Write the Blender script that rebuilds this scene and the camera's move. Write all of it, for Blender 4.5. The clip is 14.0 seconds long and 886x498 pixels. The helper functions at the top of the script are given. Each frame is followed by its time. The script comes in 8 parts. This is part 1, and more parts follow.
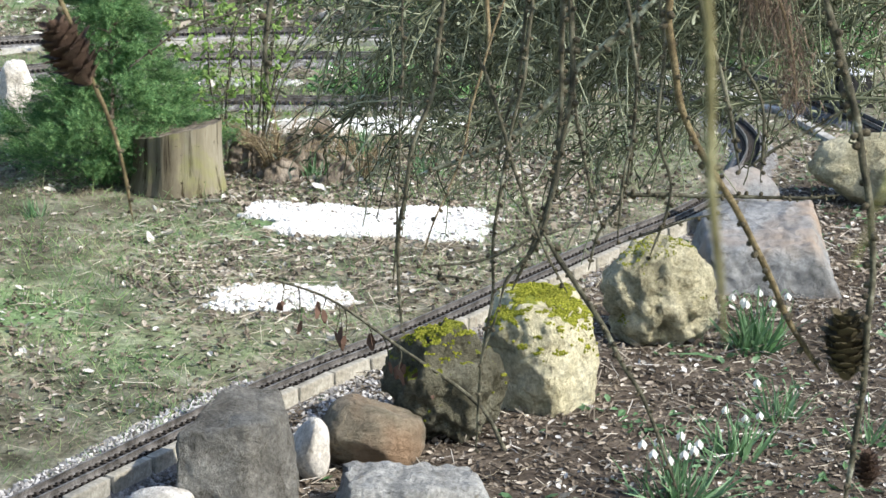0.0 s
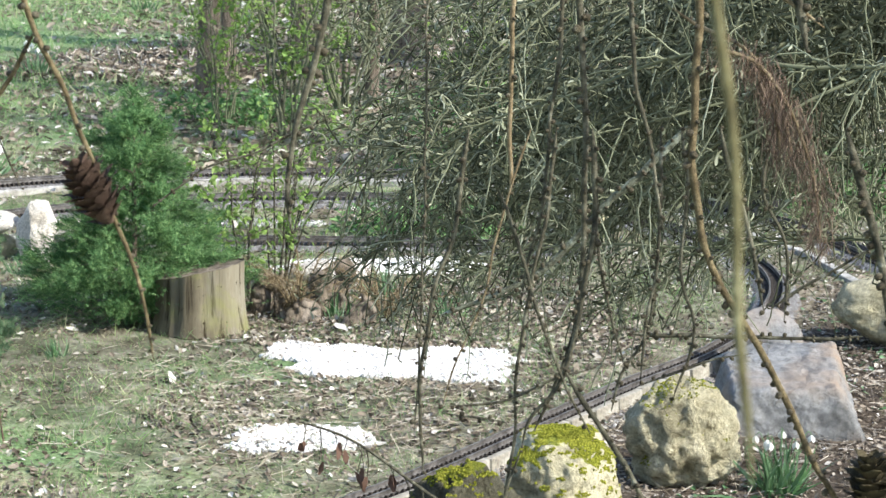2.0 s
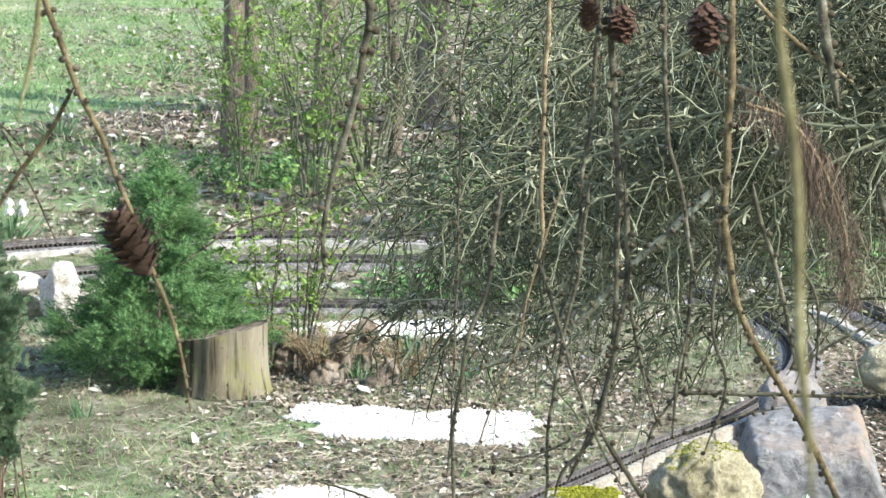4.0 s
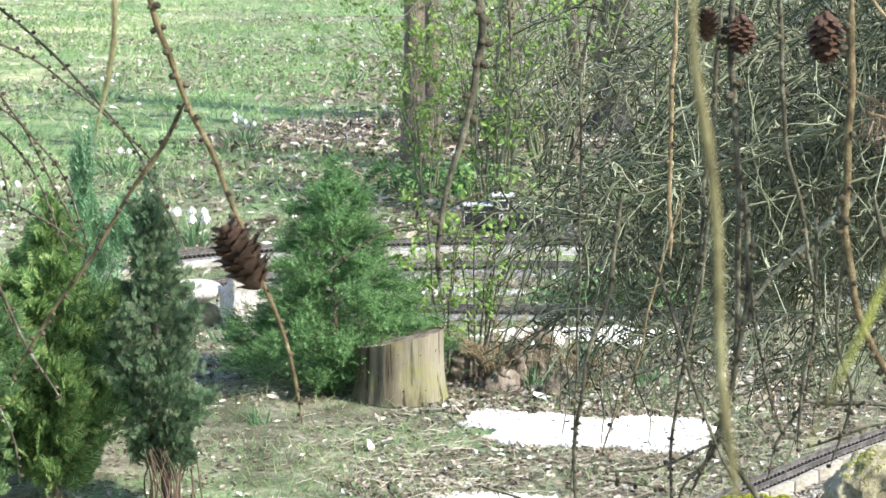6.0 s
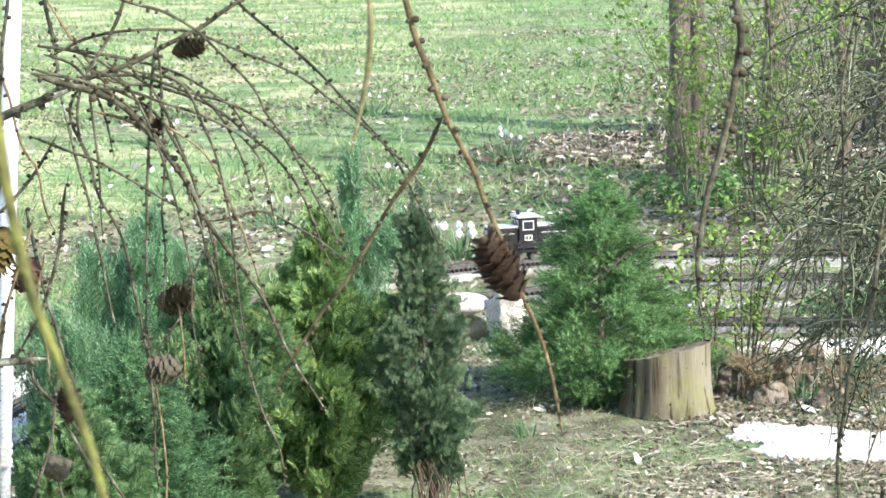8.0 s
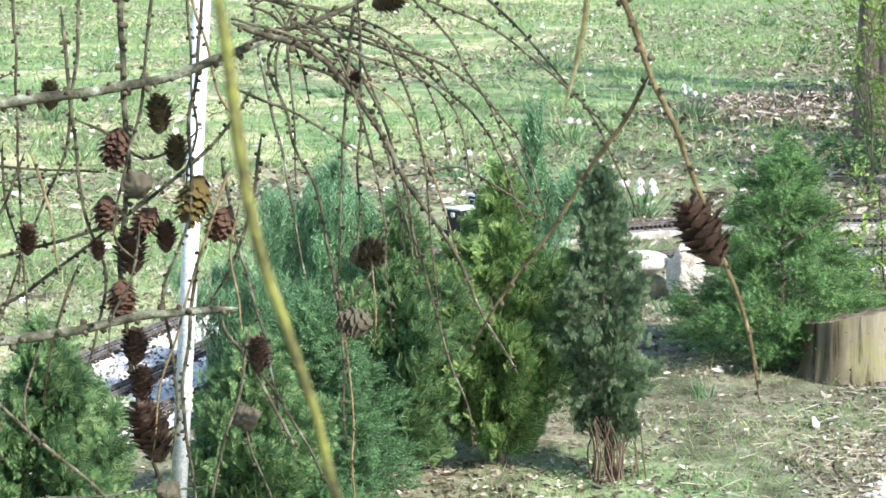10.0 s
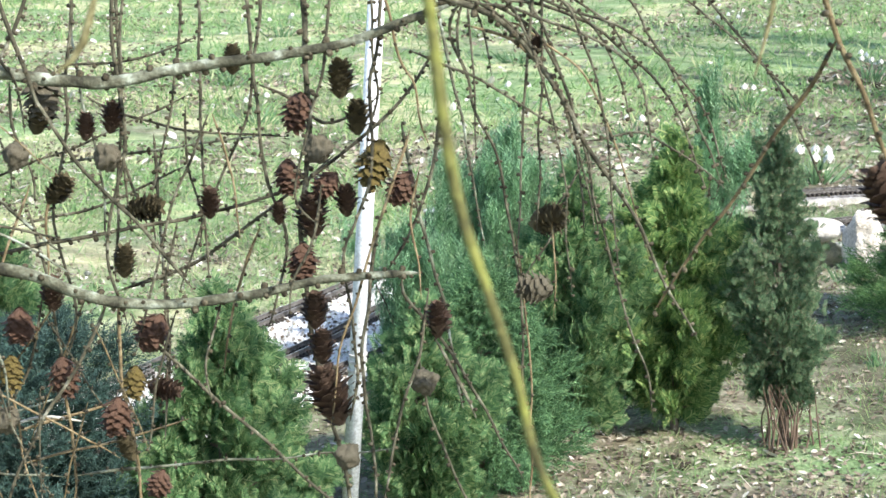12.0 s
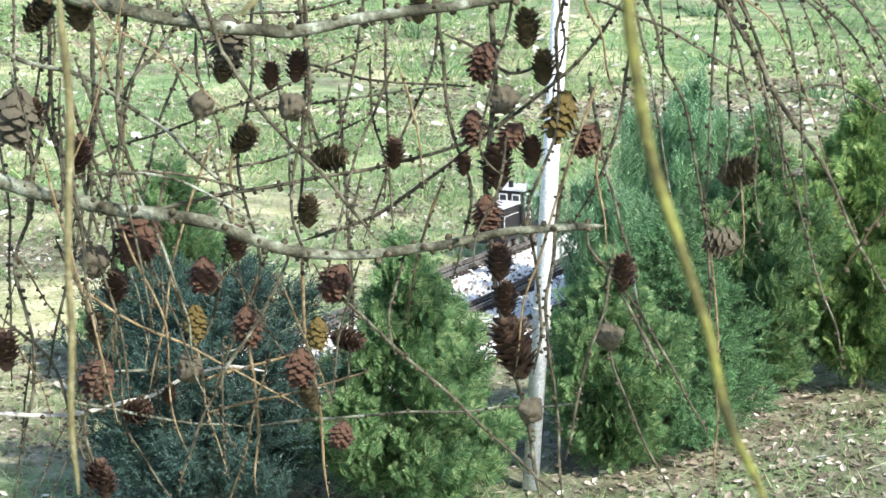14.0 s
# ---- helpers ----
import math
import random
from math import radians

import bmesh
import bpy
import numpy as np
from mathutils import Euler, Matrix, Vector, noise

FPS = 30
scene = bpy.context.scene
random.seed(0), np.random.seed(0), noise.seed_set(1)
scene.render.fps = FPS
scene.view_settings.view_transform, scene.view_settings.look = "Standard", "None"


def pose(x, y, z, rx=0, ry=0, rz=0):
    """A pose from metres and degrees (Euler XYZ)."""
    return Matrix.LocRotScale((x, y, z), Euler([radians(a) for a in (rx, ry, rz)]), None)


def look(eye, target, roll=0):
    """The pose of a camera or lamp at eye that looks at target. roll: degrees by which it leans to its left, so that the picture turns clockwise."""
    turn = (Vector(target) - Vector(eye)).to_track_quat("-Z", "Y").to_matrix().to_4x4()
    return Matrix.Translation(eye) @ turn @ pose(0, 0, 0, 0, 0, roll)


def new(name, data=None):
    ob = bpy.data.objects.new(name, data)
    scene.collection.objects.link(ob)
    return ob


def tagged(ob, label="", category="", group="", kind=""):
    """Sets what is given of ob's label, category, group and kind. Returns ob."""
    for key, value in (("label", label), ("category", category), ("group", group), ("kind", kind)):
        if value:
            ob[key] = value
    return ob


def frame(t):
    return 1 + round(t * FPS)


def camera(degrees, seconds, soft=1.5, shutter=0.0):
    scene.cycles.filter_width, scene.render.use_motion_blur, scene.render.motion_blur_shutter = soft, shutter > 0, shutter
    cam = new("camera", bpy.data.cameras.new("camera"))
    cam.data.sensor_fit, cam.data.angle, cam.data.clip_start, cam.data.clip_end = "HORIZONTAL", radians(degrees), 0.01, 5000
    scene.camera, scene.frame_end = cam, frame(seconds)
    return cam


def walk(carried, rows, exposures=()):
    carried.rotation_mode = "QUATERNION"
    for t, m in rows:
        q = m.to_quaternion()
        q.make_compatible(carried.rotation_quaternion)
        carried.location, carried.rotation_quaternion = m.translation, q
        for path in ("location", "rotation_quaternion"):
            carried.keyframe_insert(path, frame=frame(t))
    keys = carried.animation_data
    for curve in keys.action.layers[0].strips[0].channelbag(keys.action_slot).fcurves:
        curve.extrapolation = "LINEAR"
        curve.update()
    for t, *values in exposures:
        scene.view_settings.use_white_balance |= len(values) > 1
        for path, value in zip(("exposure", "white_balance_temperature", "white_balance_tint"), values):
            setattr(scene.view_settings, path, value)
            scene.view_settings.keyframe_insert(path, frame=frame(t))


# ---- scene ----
cam = camera(20, 14.0, soft=1.4)
# a small telephone lens: twigs right before it are out of focus
cam.data.dof.use_dof = True
cam.data.dof.focus_distance = 2.8
cam.data.dof.aperture_fstop = 62.0
PATH = [
    (0.0, pose(-0.0165, -0.0006, 1.6026, 76.621, 0, -6.248) @ pose(0, 0, 0, 0, 0, 0.862)),
    (0.5, pose(-0.0170, 0.0030, 1.6015, 77.419, 0, -6.026) @ pose(0, 0, 0, 0, 0, 0.890)),
    (1.0, pose(-0.0165, 0.0017, 1.6016, 78.627, 0, -5.638) @ pose(0, 0, 0, 0, 0, 0.837)),
    (1.5, pose(-0.0167, 0.0037, 1.6011, 79.278, 0, -5.576) @ pose(0, 0, 0, 0, 0, 0.838)),
    (2.0, pose(-0.0159, 0.0048, 1.6007, 79.827, 0, -5.680) @ pose(0, 0, 0, 0, 0, 0.882)),
    (2.2, pose(-0.0160, 0.0030, 1.6013, 80.025, 0, -5.713) @ pose(0, 0, 0, 0, 0, 0.891)),
    (4.3, pose(-0.0245, -0.0085, 1.5959, 81.325, 0, -4.916) @ pose(0, 0, 0, 0, 0, 1.037)),
    (4.5, pose(-0.0137, -0.0105, 1.5972, 81.063, 0, -4.635) @ pose(0, 0, 0, 0, 0, 1.036)),
    (5.0, pose(0.0025, -0.0071, 1.6010, 81.075, 0, -3.038) @ pose(0, 0, 0, 0, 0, 0.641)),
    (5.5, pose(0.0104, -0.0055, 1.6007, 81.202, 0, -1.923) @ pose(0, 0, 0, 0, 0, 0.486)),
    (6.0, pose(0.0160, -0.0069, 1.6006, 81.372, 0, -0.829) @ pose(0, 0, 0, 0, 0, 0.081)),
    (6.5, pose(0.0175, -0.0080, 1.6011, 81.557, 0, 0.893) @ pose(0, 0, 0, 0, 0, -0.383)),
    (7.0, pose(0.0208, -0.0090, 1.6009, 81.742, 0, 2.457) @ pose(0, 0, 0, 0, 0, -0.696)),
    (7.5, pose(0.0210, -0.0109, 1.6000, 81.820, 0, 3.894) @ pose(0, 0, 0, 0, 0, -0.914)),
    (8.0, pose(0.0203, -0.0093, 1.5996, 81.735, 0, 5.318) @ pose(0, 0, 0, 0, 0, -1.170)),
    (8.2, pose(0.0199, -0.0099, 1.5984, 81.624, 0, 5.776) @ pose(0, 0, 0, 0, 0, -1.290)),
    (10.3, pose(0.0045, 0.0042, 1.6009, 80.598, 0, 10.054) @ pose(0, 0, 0, 0, 0, -0.213)),
    (10.5, pose(0.0026, 0.0044, 1.6005, 80.514, 0, 10.500) @ pose(0, 0, 0, 0, 0, -0.330)),
    (11.0, pose(0.0008, 0.0056, 1.6002, 80.300, 0, 11.720) @ pose(0, 0, 0, 0, 0, -0.470)),
    (11.5, pose(0.0010, 0.0036, 1.6002, 80.106, 0, 12.732) @ pose(0, 0, 0, 0, 0, -0.552)),
    (12.0, pose(0.0013, 0.0048, 1.5999, 79.972, 0, 13.389) @ pose(0, 0, 0, 0, 0, -0.496)),
    (12.5, pose(0.0008, 0.0056, 1.5995, 79.871, 0, 14.288) @ pose(0, 0, 0, 0, 0, -0.384)),
    (13.0, pose(-0.0010, 0.0108, 1.5980, 79.649, 0, 15.418) @ pose(0, 0, 0, 0, 0, -0.427)),
    (13.5, pose(-0.0027, 0.0169, 1.5966, 79.400, 0, 16.644) @ pose(0, 0, 0, 0, 0, -0.545)),
    (14.0, pose(-0.0038, 0.0228, 1.5956, 78.956, 0, 17.680) @ pose(0, 0, 0, 0, 0, -0.732)),
]
walk(cam, PATH, exposures=[(0.0, 0.8), (2.2, 0.95), (4.5, 1.2), (8.2, 1.22), (14.0, 1.12)])

# world and sun
world = bpy.data.worlds.new("sky")
scene.world = world
world.use_nodes = True
wn = world.node_tree.nodes
sky = wn.new("ShaderNodeTexSky")
sky.sky_type = "NISHITA"
sky.sun_disc = False
SUN_DIR = Vector((0.66, -0.44, 0.66)).normalized()
sky.sun_elevation = math.asin(SUN_DIR.z)
sky.sun_rotation = math.atan2(SUN_DIR.x, SUN_DIR.y)
world.node_tree.links.new(sky.outputs[0], wn["Background"].inputs[0])
wn["Background"].inputs[1].default_value = 0.15
sun_data = bpy.data.lights.new("sun", "SUN")
sun_data.energy = 3.8
sun_data.angle = radians(1.0)
sun_data.color = (1.0, 0.95, 0.86)
sun = new("sun", sun_data)
sun.matrix_world = look(SUN_DIR * 30, (0, 0, 0))


# materials
def nodes_of(name):
    m = bpy.data.materials.new(name)
    m.use_nodes = True
    nt = m.node_tree
    return m, nt, nt.nodes["Principled BSDF"]


def noise_fac(nt, scale, detail=4.0, coords="Object", rough=0.6, distortion=0.0, stretch=None):
    tc = nt.nodes.new("ShaderNodeTexCoord")
    n = nt.nodes.new("ShaderNodeTexNoise")
    n.inputs["Scale"].default_value = scale
    n.inputs["Detail"].default_value = detail
    n.inputs["Roughness"].default_value = rough
    n.inputs["Distortion"].default_value = distortion
    vec = tc.outputs[coords]
    if stretch:
        mp = nt.nodes.new("ShaderNodeMapping")
        mp.inputs["Scale"].default_value = stretch
        nt.links.new(vec, mp.inputs["Vector"])
        vec = mp.outputs[0]
    nt.links.new(vec, n.inputs["Vector"])
    return n.outputs["Fac"]


def ramp(nt, fac, stops):
    r = nt.nodes.new("ShaderNodeValToRGB")
    el = r.color_ramp.elements
    while len(el) < len(stops):
        el.new(0.5)
    for e, (p, c) in zip(el, stops):
        e.position, e.color = p, (*c, 1)
    nt.links.new(fac, r.inputs[0])
    return r.outputs[0]


def mix(nt, fac, a, b, mode="MIX"):
    n = nt.nodes.new("ShaderNodeMix")
    n.data_type, n.blend_type = "RGBA", mode
    for sock, v in ((n.inputs[0], fac), (n.inputs[6], a), (n.inputs[7], b)):
        if isinstance(v, bpy.types.NodeSocket):
            nt.links.new(v, sock)
        elif isinstance(v, tuple):
            sock.default_value = (*v, 1)
        else:
            sock.default_value = v
    return n.outputs[2]


def bump(nt, bsdf, fac, strength, dist):
    b = nt.nodes.new("ShaderNodeBump")
    b.inputs["Strength"].default_value = strength
    b.inputs["Distance"].default_value = dist
    nt.links.new(fac, b.inputs["Height"])
    nt.links.new(b.outputs[0], bsdf.inputs["Normal"])


def surface(name, stops, scale, rough=0.85, bump_s=0.5, bump_d=0.004, fine=6.0, detail=6.0, stretch=None):
    """A grainy material: a coarse colour noise, broken up by a fine one, with relief."""
    m, nt, b = nodes_of(name)
    coarse = noise_fac(nt, scale, detail, stretch=stretch)
    grain = noise_fac(nt, scale * fine, 4, stretch=stretch)
    col = ramp(nt, coarse, stops)
    dark = ramp(nt, grain, [(0.3, (0.62, 0.62, 0.62)), (0.7, (1.2, 1.2, 1.2))])
    nt.links.new(mix(nt, 1.0, col, dark, "MULTIPLY"), b.inputs["Base Color"])
    b.inputs["Roughness"].default_value = rough
    b.inputs["Specular IOR Level"].default_value = 0.25
    bump(nt, b, grain, bump_s, bump_d)
    return m


def leafy(name, stops, rough=0.6, through_light=0.25):
    """Foliage or litter: each loose piece takes its own tone."""
    m, nt, b = nodes_of(name)
    geo = nt.nodes.new("ShaderNodeNewGeometry")
    tone = ramp(nt, geo.outputs["Random Per Island"], stops)
    patch = ramp(nt, noise_fac(nt, 9.0, 3), [(0.3, (0.75, 0.75, 0.75)), (0.7, (1.15, 1.15, 1.15))])
    col = mix(nt, 1.0, tone, patch, "MULTIPLY")
    nt.links.new(col, b.inputs["Base Color"])
    b.inputs["Roughness"].default_value = rough
    b.inputs["Specular IOR Level"].default_value = 0.3
    if through_light:
        out = nt.nodes["Material Output"]
        tr = nt.nodes.new("ShaderNodeBsdfTranslucent")
        nt.links.new(col, tr.inputs[0])
        ms = nt.nodes.new("ShaderNodeMixShader")
        ms.inputs[0].default_value = through_light
        nt.links.new(b.outputs[0], ms.inputs[1])
        nt.links.new(tr.outputs[0], ms.inputs[2])
        nt.links.new(ms.outputs[0], out.inputs[0])
    return m


def ground_material():
    m, nt, b = nodes_of("ground_soil")
    big = noise_fac(nt, 1.1, 5)
    mid = noise_fac(nt, 9.0, 6, distortion=0.6)
    fine = noise_fac(nt, 70.0, 5)
    litter = ramp(nt, mid, [(0.28, (0.09, 0.08, 0.058)), (0.45, (0.19, 0.168, 0.125)), (0.6, (0.31, 0.285, 0.225)), (0.8, (0.5, 0.48, 0.41))])
    grass = ramp(nt, mid, [(0.25, (0.13, 0.2, 0.085)), (0.5, (0.26, 0.375, 0.185)), (0.8, (0.48, 0.52, 0.36))])
    tc = nt.nodes.new("ShaderNodeTexCoord")
    sep = nt.nodes.new("ShaderNodeSeparateXYZ")
    nt.links.new(tc.outputs["Object"], sep.inputs[0])
    # lawn begins beyond the railway and shows in patches before it
    far = nt.nodes.new("ShaderNodeMapRange")
    far.inputs["From Min"].default_value, far.inputs["From Max"].default_value = 9.0, 14.0
    far.inputs["To Min"].default_value, far.inputs["To Max"].default_value = 0.0, 0.11
    nt.links.new(sep.outputs["Y"], far.inputs["Value"])
    add = nt.nodes.new("ShaderNodeMath")
    add.operation = "ADD"
    west = nt.nodes.new("ShaderNodeMath")
    west.operation = "MULTIPLY_ADD"
    nt.links.new(sep.outputs["X"], west.inputs[0])
    west.inputs[1].default_value = -0.055
    nt.links.new(big, west.inputs[2])
    nt.links.new(west.outputs[0], add.inputs[0])
    nt.links.new(far.outputs[0], add.inputs[1])
    sel = ramp(nt, add.outputs[0], [(0.49, (0, 0, 0)), (0.68, (1, 1, 1))])
    col = mix(nt, sel, litter, grass)
    # broad drifts where the turf is worn and full of old leaves
    drift = ramp(nt, noise_fac(nt, 0.5, 7, distortion=1.2), [(0.47, (0, 0, 0)), (0.57, (0.85, 0.85, 0.85))])
    lawn = nt.nodes.new("ShaderNodeMapRange")
    lawn.inputs["From Min"].default_value, lawn.inputs["From Max"].default_value = 13.0, 18.0
    lawn.inputs["To Min"].default_value, lawn.inputs["To Max"].default_value = 1.0, 0.5
    nt.links.new(sep.outputs["Y"], lawn.inputs["Value"])
    col = mix(nt, mix(nt, 1.0, drift, lawn.outputs[0], "MULTIPLY"), col, litter)
    # dry turf on the garden's open side, sunlit patches painted into its colour
    sunlit_side = nt.nodes.new("ShaderNodeMapRange")
    sunlit_side.inputs["From Min"].default_value, sunlit_side.inputs["From Max"].default_value = -1.6, -3.2
    nt.links.new(sep.outputs["X"], sunlit_side.inputs["Value"])
    dry = ramp(nt, noise_fac(nt, 0.9, 5, distortion=0.8), [(0.46, (0, 0, 0)), (0.56, (0.8, 0.8, 0.8))])
    col = mix(nt, mix(nt, 1.0, dry, sunlit_side.outputs[0], "MULTIPLY"), col, ramp(nt, mid, [(0.3, (0.4, 0.4, 0.2)), (0.6, (0.72, 0.68, 0.46))]))
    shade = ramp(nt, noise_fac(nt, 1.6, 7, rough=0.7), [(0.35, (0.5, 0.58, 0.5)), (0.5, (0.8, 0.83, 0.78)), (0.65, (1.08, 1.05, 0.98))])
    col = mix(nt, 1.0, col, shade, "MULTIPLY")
    # the planting bed right of the front track is dark earth
    side = nt.nodes.new("ShaderNodeVectorMath")
    side.operation = "DOT_PRODUCT"
    side.inputs[1].default_value = (1.0, -0.717, 0.0)
    nt.links.new(tc.outputs["Object"], side.inputs[0])
    wob = nt.nodes.new("ShaderNodeMath")
    wob.operation = "MULTIPLY_ADD"
    nt.links.new(mid, wob.inputs[0])
    wob.inputs[1].default_value = 0.12
    nt.links.new(side.outputs["Value"], wob.inputs[2])
    bed = nt.nodes.new("ShaderNodeMapRange")
    bed.inputs["From Min"].default_value, bed.inputs["From Max"].default_value = -3.50, -3.42
    nt.links.new(wob.outputs[0], bed.inputs["Value"])
    earth = ramp(nt, mid, [(0.3, (0.035, 0.027, 0.02)), (0.5, (0.085, 0.068, 0.052)), (0.75, (0.2, 0.165, 0.13))])
    edge = nt.nodes.new("ShaderNodeMapRange")
    edge.inputs["From Min"].default_value, edge.inputs["From Max"].default_value = 9.0, 7.5
    nt.links.new(sep.outputs["Y"], edge.inputs["Value"])
    both = nt.nodes.new("ShaderNodeMath")
    both.operation = "MULTIPLY"
    nt.links.new(bed.outputs[0], both.inputs[0])
    nt.links.new(edge.outputs[0], both.inputs[1])
    near_end = nt.nodes.new("ShaderNodeMapRange")
    near_end.inputs["From Min"].default_value, near_end.inputs["From Max"].default_value = 3.0, 3.8
    nt.links.new(sep.outputs["Y"], near_end.inputs["Value"])
    east_end = nt.nodes.new("ShaderNodeMapRange")
    east_end.inputs["From Min"].default_value, east_end.inputs["From Max"].default_value = 3.4, 2.8
    nt.links.new(sep.outputs["X"], east_end.inputs["Value"])
    out_of = both.outputs[0]
    for end in (near_end, east_end):
        m2 = nt.nodes.new("ShaderNodeMath")
        m2.operation = "MULTIPLY"
        nt.links.new(out_of, m2.inputs[0])
        nt.links.new(end.outputs[0], m2.inputs[1])
        out_of = m2.outputs[0]
    col = mix(nt, out_of, col, earth)
    speck = ramp(nt, fine, [(0.3, (0.55, 0.55, 0.55)), (0.7, (1.3, 1.3, 1.3))])
    nt.links.new(mix(nt, 1.0, col, speck, "MULTIPLY"), b.inputs["Base Color"])
    b.inputs["Roughness"].default_value = 0.95
    b.inputs["Specular IOR Level"].default_value = 0.1
    bump(nt, b, fine, 0.8, 0.012)
    return m


def stone_material(name, stops, scale, moss=0.0, warm=None, relief=0.011):
    """Rough rock; moss: how much of its upper faces is overgrown."""
    m, nt, b = nodes_of(name)
    coarse = noise_fac(nt, scale, 7, rough=0.65, distortion=0.4)
    grain = noise_fac(nt, scale * 14, 4, rough=0.7)
    col = ramp(nt, coarse, stops)
    col = mix(nt, 1.0, col, ramp(nt, grain, [(0.3, (0.6, 0.6, 0.6)), (0.7, (1.22, 1.22, 1.22))]), "MULTIPLY")
    crack = ramp(nt, noise_fac(nt, scale * 2.6, 8, rough=0.7, distortion=1.6), [(0.33, (0.55, 0.52, 0.47)), (0.43, (1, 1, 1)), (0.62, (1, 1, 1)), (0.72, (1.25, 1.25, 1.22))])
    col = mix(nt, 1.0, col, crack, "MULTIPLY")
    if warm:
        w = ramp(nt, noise_fac(nt, scale * 0.7, 3), [(0.45, (0, 0, 0)), (0.62, (1, 1, 1))])
        col = mix(nt, w, col, warm)
    if moss:
        geo = nt.nodes.new("ShaderNodeNewGeometry")
        sep = nt.nodes.new("ShaderNodeSeparateXYZ")
        nt.links.new(geo.outputs["Normal"], sep.inputs[0])
        add = nt.nodes.new("ShaderNodeMath")
        add.operation = "MULTIPLY_ADD"
        nt.links.new(sep.outputs["Z"], add.inputs[0])
        add.inputs[1].default_value = 0.5
        nt.links.new(noise_fac(nt, scale * 1.5, 6, distortion=0.8), add.inputs[2])
        sel = ramp(nt, add.outputs[0], [(1.13 - moss * 0.38, (0, 0, 0)), (1.2 - moss * 0.38, (1, 1, 1))])
        green = ramp(nt, grain, [(0.3, (0.09, 0.13, 0.015)), (0.7, (0.42, 0.42, 0.05))])
        col = mix(nt, sel, col, green)
    nt.links.new(col, b.inputs["Base Color"])
    b.inputs["Roughness"].default_value = 0.9
    b.inputs["Specular IOR Level"].default_value = 0.25
    pits = noise_fac(nt, scale * 4.5, 8, rough=0.75, distortion=1.2)
    both = nt.nodes.new("ShaderNodeMath")
    both.operation = "MULTIPLY_ADD"
    nt.links.new(pits, both.inputs[0])
    both.inputs[1].default_value = 2.5
    nt.links.new(grain, both.inputs[2])
    bump(nt, b, both.outputs[0], 1.0, relief)
    return m


def stump_material():
    m, nt, b = nodes_of("stump_wood")
    wood = ramp(nt, noise_fac(nt, 11, 6, stretch=(1, 1, 0.25)), [(0.3, (0.085, 0.07, 0.045)), (0.5, (0.165, 0.145, 0.1)), (0.7, (0.26, 0.24, 0.18))])
    moss = ramp(nt, noise_fac(nt, 9, 5), [(0.5, (0, 0, 0)), (0.66, (0.75, 0.75, 0.75))])
    col = mix(nt, moss, wood, (0.2, 0.2, 0.085))
    cracks = noise_fac(nt, 34, 5, stretch=(1, 1, 0.05), distortion=0.3)
    col = mix(nt, 1.0, col, ramp(nt, cracks, [(0.37, (0.22, 0.19, 0.15)), (0.46, (1, 1, 1))]), "MULTIPLY")
    pits = ramp(nt, noise_fac(nt, 60, 2), [(0.26, (0.2, 0.17, 0.14)), (0.31, (1, 1, 1))])
    col = mix(nt, 1.0, col, pits, "MULTIPLY")
    nt.links.new(col, b.inputs["Base Color"])
    b.inputs["Roughness"].default_value = 0.92
    b.inputs["Specular IOR Level"].default_value = 0.2
    bump(nt, b, cracks, 0.8, 0.008)
    return m


